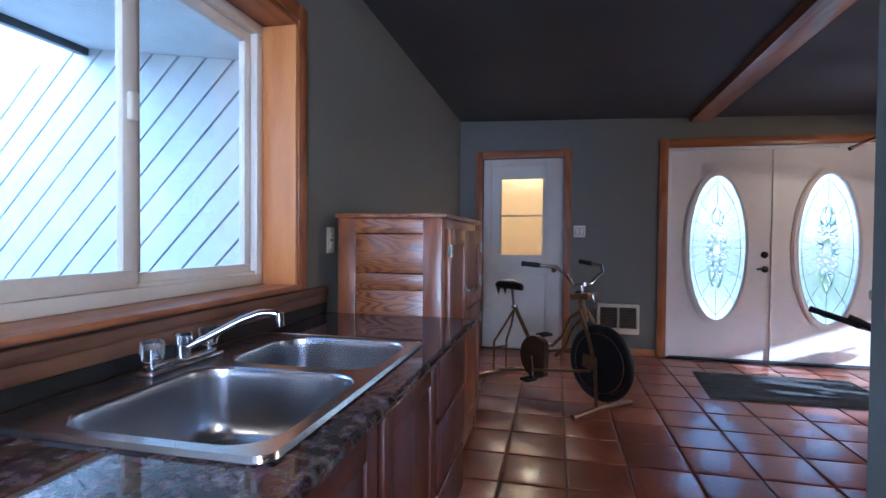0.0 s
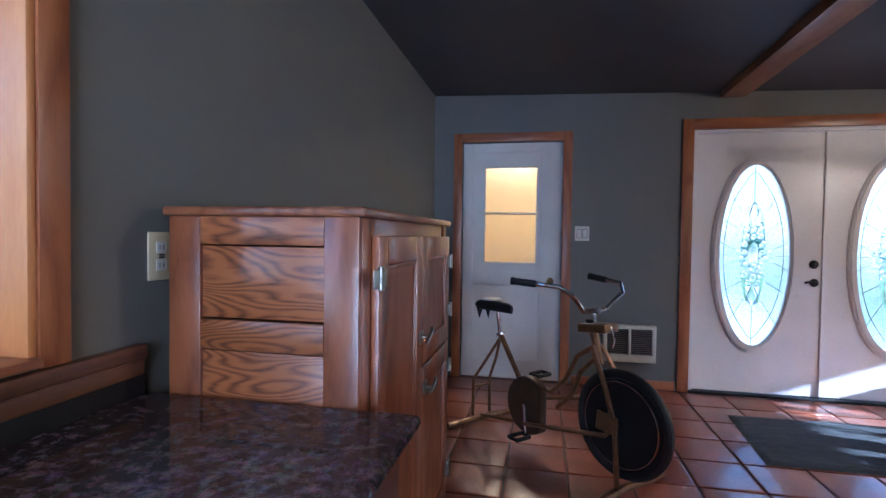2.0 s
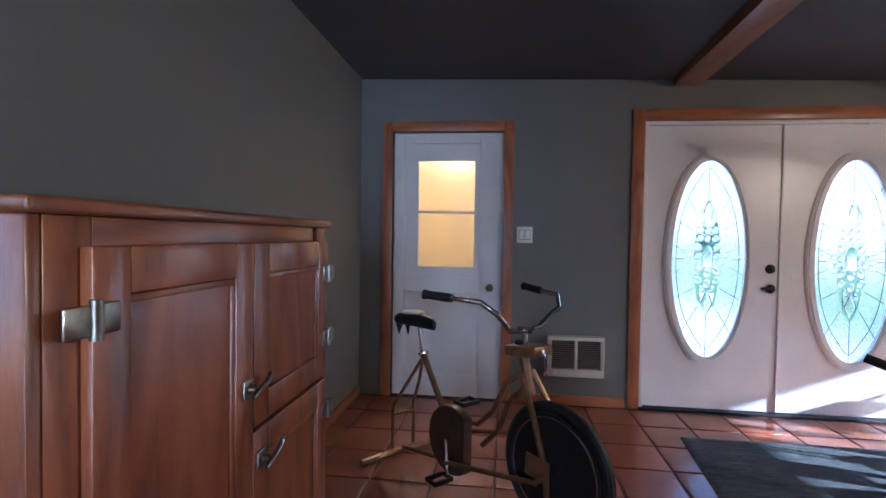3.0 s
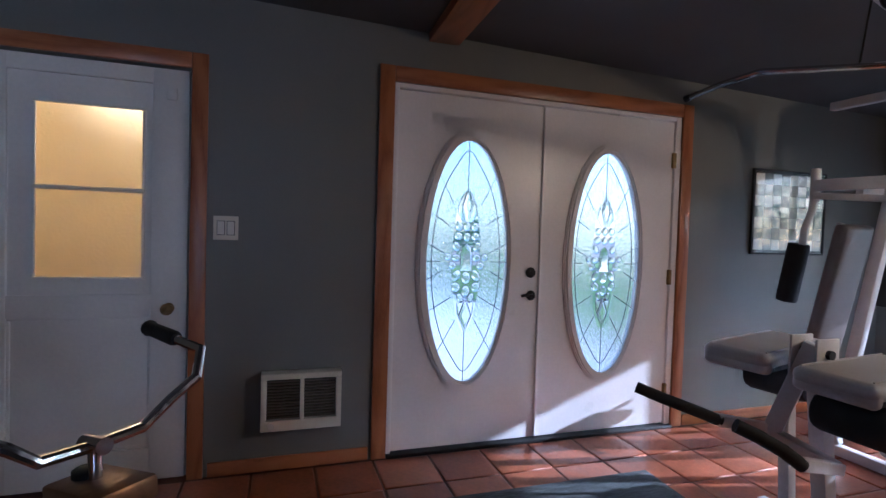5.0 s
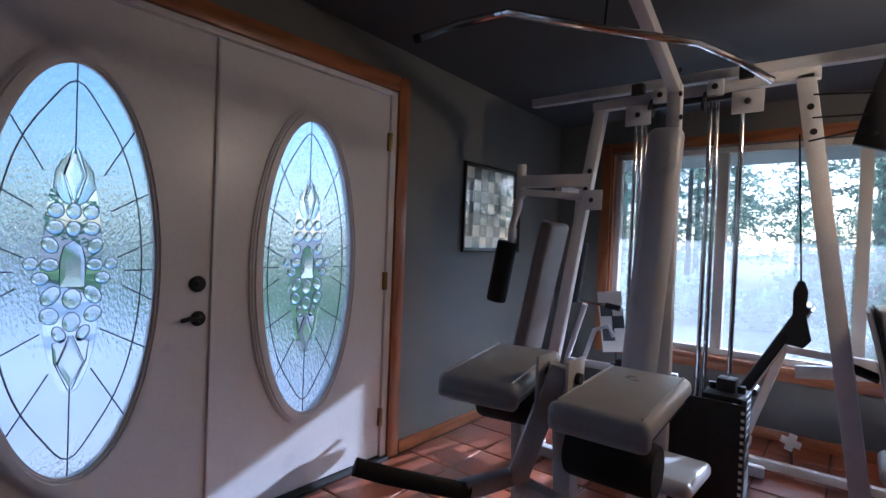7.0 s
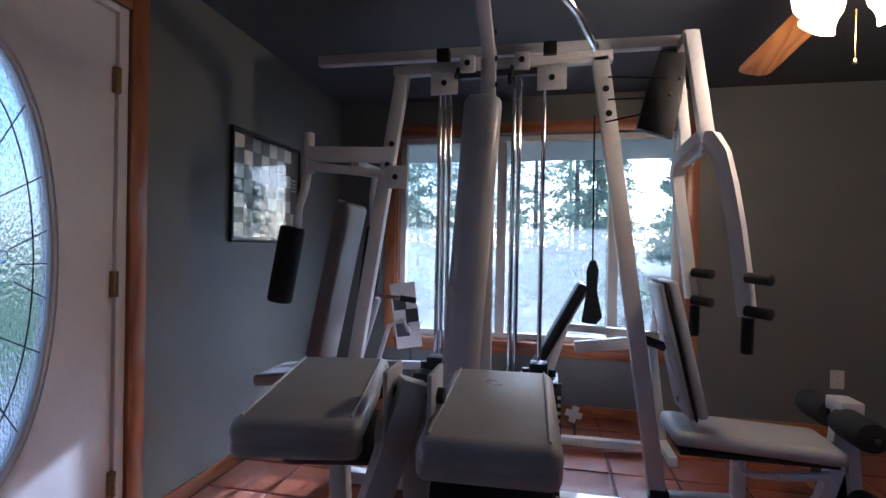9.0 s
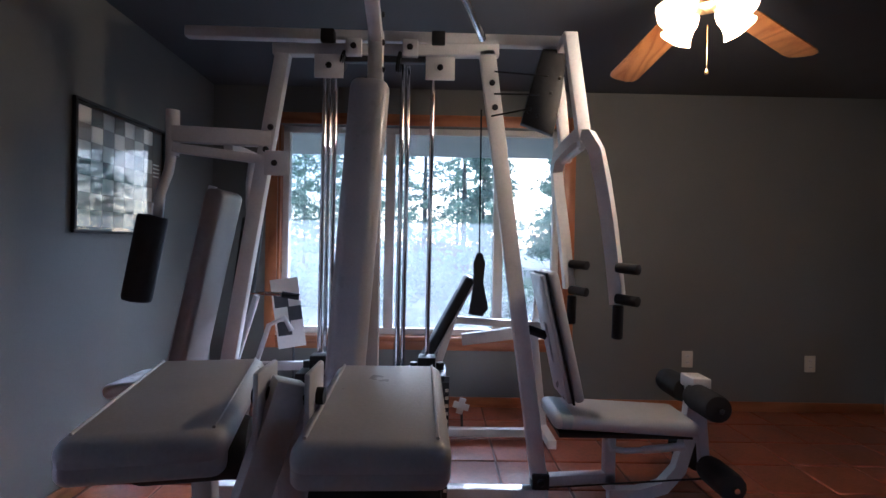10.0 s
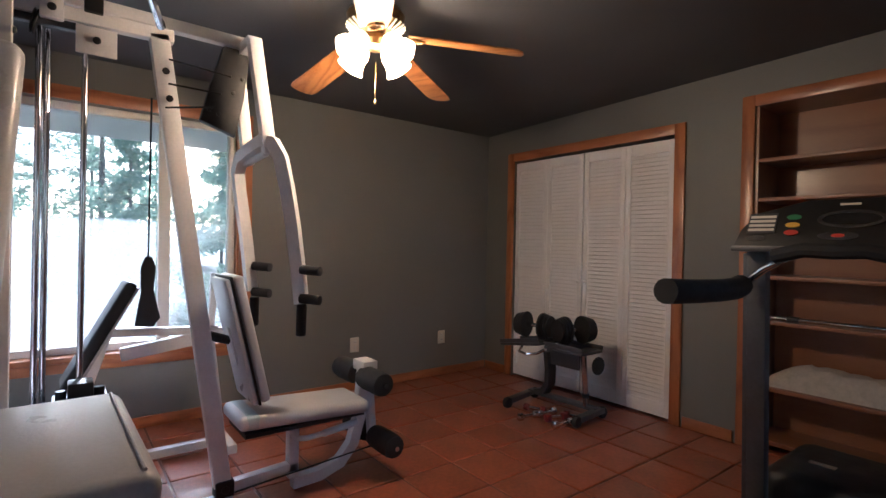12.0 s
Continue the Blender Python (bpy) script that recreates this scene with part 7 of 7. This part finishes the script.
# ---- treadmill ----
def treadmill():
    t = thing("treadmill", (3.85, 3.5, 0), "black treadmill with a wide console, facing the shelves", "treadmill")
    part("upright", Shape().beam((4.24, 3.42, 0.10), (4.22, 3.52, 1.22), 0.07, 0.05, up=(0, 1, 0)), M_GREY, t)
    part("upright", Shape().beam((3.66, 3.42, 0.10), (3.66, 3.52, 1.22), 0.07, 0.05, up=(0, 1, 0)), M_GREY, t)
    part("upright_cover", Shape().beam((4.285, 3.40, 0.10), (4.262, 3.50, 1.20), 0.02, 0.075, up=(0, 1, 0)), M_GREY, t)
    con = [(-0.35, -0.01), (-0.335, 0.07), (-0.28, 0.145), (-0.12, 0.195), (0.12, 0.195), (0.28, 0.145), (0.335, 0.07), (0.35, -0.01)]
    m = Matrix.Translation((3.935, 3.60, 1.235)) @ pose(0, 0, 0, 62, 0, 180)
    c = part("console", Shape().prism(con, 0.05, m @ pose(0, 0, -0.05), 0.008), M_BLACK, t)
    part("console_lip", Shape().box(3.60, 4.285, 3.585, 3.625, 1.205, 1.228, 0.006), M_GREY, t)
    q = m @ pose(0, 0, 0.0006) @ Matrix.Diagonal((1.0, 1.38, 1.0, 1.0))
    grey = M_PLATE
    part("keypad", Shape().box(-0.31, -0.21, 0.035, 0.10, 0, 0.002, m=q), M_GREY, c)
    for i in range(4):
        part("key_row", Shape().box(-0.305, -0.215, 0.042 + i * 0.014, 0.050 + i * 0.014, 0.002, 0.003, m=q), grey, c)
    part("display_ring", Shape().band(ellipse(0.085, 0.018, 28, 0.02, 0.075), ellipse(0.10, 0.027, 28, 0.02, 0.075), 0.004, q), M_STEEL, c)
    part("display", Shape().box(-0.055, 0.095, 0.065, 0.085, 0, 0.002, m=q), M_IRON, c)
    part("stop_panel", Shape().prism(ellipse(0.06, 0.013, 24, -0.01, 0.025), 0.003, q), M_STEEL, c)
    for nm, col, yy in (("green_button", (0.05, 0.22, 0.10), 0.085), ("yellow_button", (0.75, 0.48, 0.05), 0.06), ("red_button", (0.55, 0.05, 0.03), 0.036)):
        part("button", Shape().prism(ellipse(0.024, 0.008, 18, -0.155, yy), 0.004, q), material(nm, col, 0.4, vary=0.03), c)
    part("button", Shape().prism(ellipse(0.02, 0.005, 18, -0.01, 0.026), 0.005, q), bpy.data.materials["red_button"], c)
    part("label_bar", Shape().box(-0.02, 0.04, 0.118, 0.124, 0, 0.002, m=q), M_PLATE, c)
    part("key_row", Shape().prism(ellipse(0.035, 0.009, 20, -0.27, 0.018), 0.003, q), M_STEEL, c)
    for x, inward in ((4.25, -1), (3.63, 1)):
        part("handrail", Shape().tube([(x + 0.15 * inward, 3.60, 1.185), (x + 0.07 * inward, 3.57, 1.14), (x + 0.015 * inward, 3.57, 1.09), (x, 3.64, 1.06)], 0.016, 10), M_CHROME, t)
        part("hand_grip", Shape().tube([(x, 3.60, 1.07), (x, 3.66, 1.058), (x, 3.80, 1.057), (x, 4.0, 1.062), (x, 4.15, 1.069), (x, 4.18, 1.07)], 0.043, 14), M_FOAM, t, "black padded hand grip")
    part("cross_bar", Shape().tube([(4.13, 3.62, 1.19), (4.03, 3.64, 1.215), (3.94, 3.645, 1.21), (3.85, 3.64, 1.215), (3.75, 3.62, 1.19)], 0.028, 10), M_FOAM, t)
    part("motor_hood", Shape().pad(0.68, 0.55, 0.20, pose(3.95, 3.02, 0.16), 0.07), M_BLACK, t)
    part("badge", Shape().box(4.06, 4.16, 3.05, 3.09, 0.2605, 0.264), M_STEEL, t)
    part("deck", Shape().box(3.74, 4.20, 3.30, 4.95, 0.05, 0.10, 0.01), M_BLACK, t)
    part("side_rail", Shape().box(4.20, 4.28, 3.2, 4.95, 0.04, 0.12, 0.015), M_GREY, t)
    part("side_rail", Shape().box(3.66, 3.74, 3.2, 4.95, 0.04, 0.12, 0.015), M_GREY, t)
    for x in (3.72, 4.22):
        for y in (2.85, 4.85):
            part("foot", Shape().rod((x, y, 0.002), (x, y, 0.08), 0.025), M_BLACK, t)


treadmill()


# ---- things on the shelves ----
def blanket():
    rnd = random.Random(12)
    sub = bmesh.new()
    x0, x1, y0, y1, z = 3.3, 4.62, YS - 0.30, YS - 0.03, 0.392
    nx, ny = 40, 14
    top = []
    for j in range(ny + 1):
        row = []
        for i in range(nx + 1):
            u, v = i / nx, j / ny
            edge = min(1, 6 * min(u, 1 - u)) * min(1, 5 * min(v, 1 - v))
            h = (0.13 + 0.05 * noise.noise(Vector((u * 5, v * 3, 0.3))) + 0.018 * noise.noise(Vector((u * 18, v * 9, 1.3)))) * edge ** 0.5
            row.append(sub.verts.new((x0 + (x1 - x0) * u, y0 + (y1 - y0) * v, z + max(0.001, h))))
        top.append(row)
    for j in range(ny):
        for i in range(nx):
            sub.faces.new((top[j][i], top[j][i + 1], top[j + 1][i + 1], top[j + 1][i]))
    ring = [top[0][i] for i in range(nx + 1)] + [top[j][nx] for j in range(1, ny + 1)] + [top[ny][i] for i in range(nx - 1, -1, -1)] + [top[j][0] for j in range(ny - 1, 0, -1)]
    sub.faces.new(ring[::-1])
    solid("blanket", Shape()._merge(sub), material("fleece", (0.50, 0.44, 0.36), 0.9, scale=20, vary=0.1, bump=0.1), "rumpled cream blanket folded on a shelf", "blanket")


blanket()
e = thing("curl_bar", (4.1, YS - 0.12, 0.792), "chrome barbell rod lying on a shelf", "barbell rod")
part("rod", Shape().rod((4.58, YS - 0.06, 0.806), (3.4, YS - 0.12, 0.806), 0.013), M_CHROME, e)
part("collar", Shape().rod((4.50, YS - 0.064, 0.807), (4.44, YS - 0.067, 0.807), 0.016), M_BLACK, e)

# bracket lying on the gym floor
e = thing("metal_bracket", (6.55, 5.49, 0), "small white metal bracket leaning by the bench", "bracket")
part("plate", Shape().prism([(-0.05, -0.02), (-0.02, -0.02), (-0.02, -0.05), (0.02, -0.05), (0.02, -0.02), (0.05, -0.02), (0.05, 0.02), (0.02, 0.02), (0.02, 0.05), (-0.02, 0.05), (-0.02, 0.02), (-0.05, 0.02)], 0.01, Matrix.Translation((6.56, 5.50, 0.175)) @ pose(0, 0, 0, 90, 15, -90), 0.002), M_POWDER, e)
part("stem", Shape().rod((6.57, 5.49, 0.002), (6.57, 5.495, 0.15), 0.008), M_GREY, e)

# ---- floor tiles: each a slightly pillowed slab, joints recessed ----
TX, TY, JX, JY = 0.315, 0.325, 3.03, 5.0


def tile_mesh(k):
    rnd = random.Random(k)
    w, d = TX - 0.012, TY - 0.012
    sub = bmesh.new()
    rows = [(0.5, -0.008), (0.5, -0.003), (0.485, -0.0004), (0.46, 0.0005)]
    rings = []
    for f, z in rows:
        rings.append([sub.verts.new((sx * w * f + rnd.uniform(-.001, .001), sy * d * f + rnd.uniform(-.001, .001), z + rnd.uniform(-.0007, .0007))) for sx, sy in ((-1, -1), (1, -1), (1, 1), (-1, 1))])
    for a, b in zip(rings, rings[1:]):
        for i in range(4):
            sub.faces.new((a[i], a[(i + 1) % 4], b[(i + 1) % 4], b[i]))
    sub.faces.new(rings[-1])
    me = bpy.data.meshes.new("tile")
    for f in sub.faces:
        f.smooth = True
    sub.to_mesh(me)
    sub.free()
    me.materials.append(M_TILE)
    return me


TILES = [tile_mesh(k) for k in range(6)]
rest_v, rest_f = [], []
singles = 0
rnd = random.Random(5)
for i in range(-7, 14):
    for j in range(-18, 8):
        cx, cy = JX + (i + 0.5) * TX, JY + (j + 0.5) * TY
        if cx < XW - 0.1 or cx > XE + 0.12 or cy < YB or cy > YN + 0.05:
            continue
        if cy < YS - 0.3 and cx > 3.3:
            continue
        me = TILES[rnd.randrange(6)]
        if singles < 300 and cy > 3.0 and 1.4 < cx < 6.6:
            o = new("tile", me)
            o.parent = floor
            o.location = (cx, cy, rnd.uniform(-0.0006, 0.0006))
            o.rotation_euler = (rnd.uniform(-.002, .002), rnd.uniform(-.002, .002), rnd.choice((0, math.pi)) + rnd.uniform(-.006, .006))
            singles += 1
        else:
            b0 = len(rest_v)
            rest_v += [(v.co.x + cx, v.co.y + cy, v.co.z) for v in me.vertices]
            rest_f += [[b0 + q for q in p.vertices] for p in me.polygons]
me = bpy.data.meshes.new("tiles")
me.from_pydata(rest_v, [], rest_f)
me.materials.append(M_TILE)
o = new("tiles", me)
o.parent = floor
tagged(o, "terracotta tiles by the walls", kind="stuff")
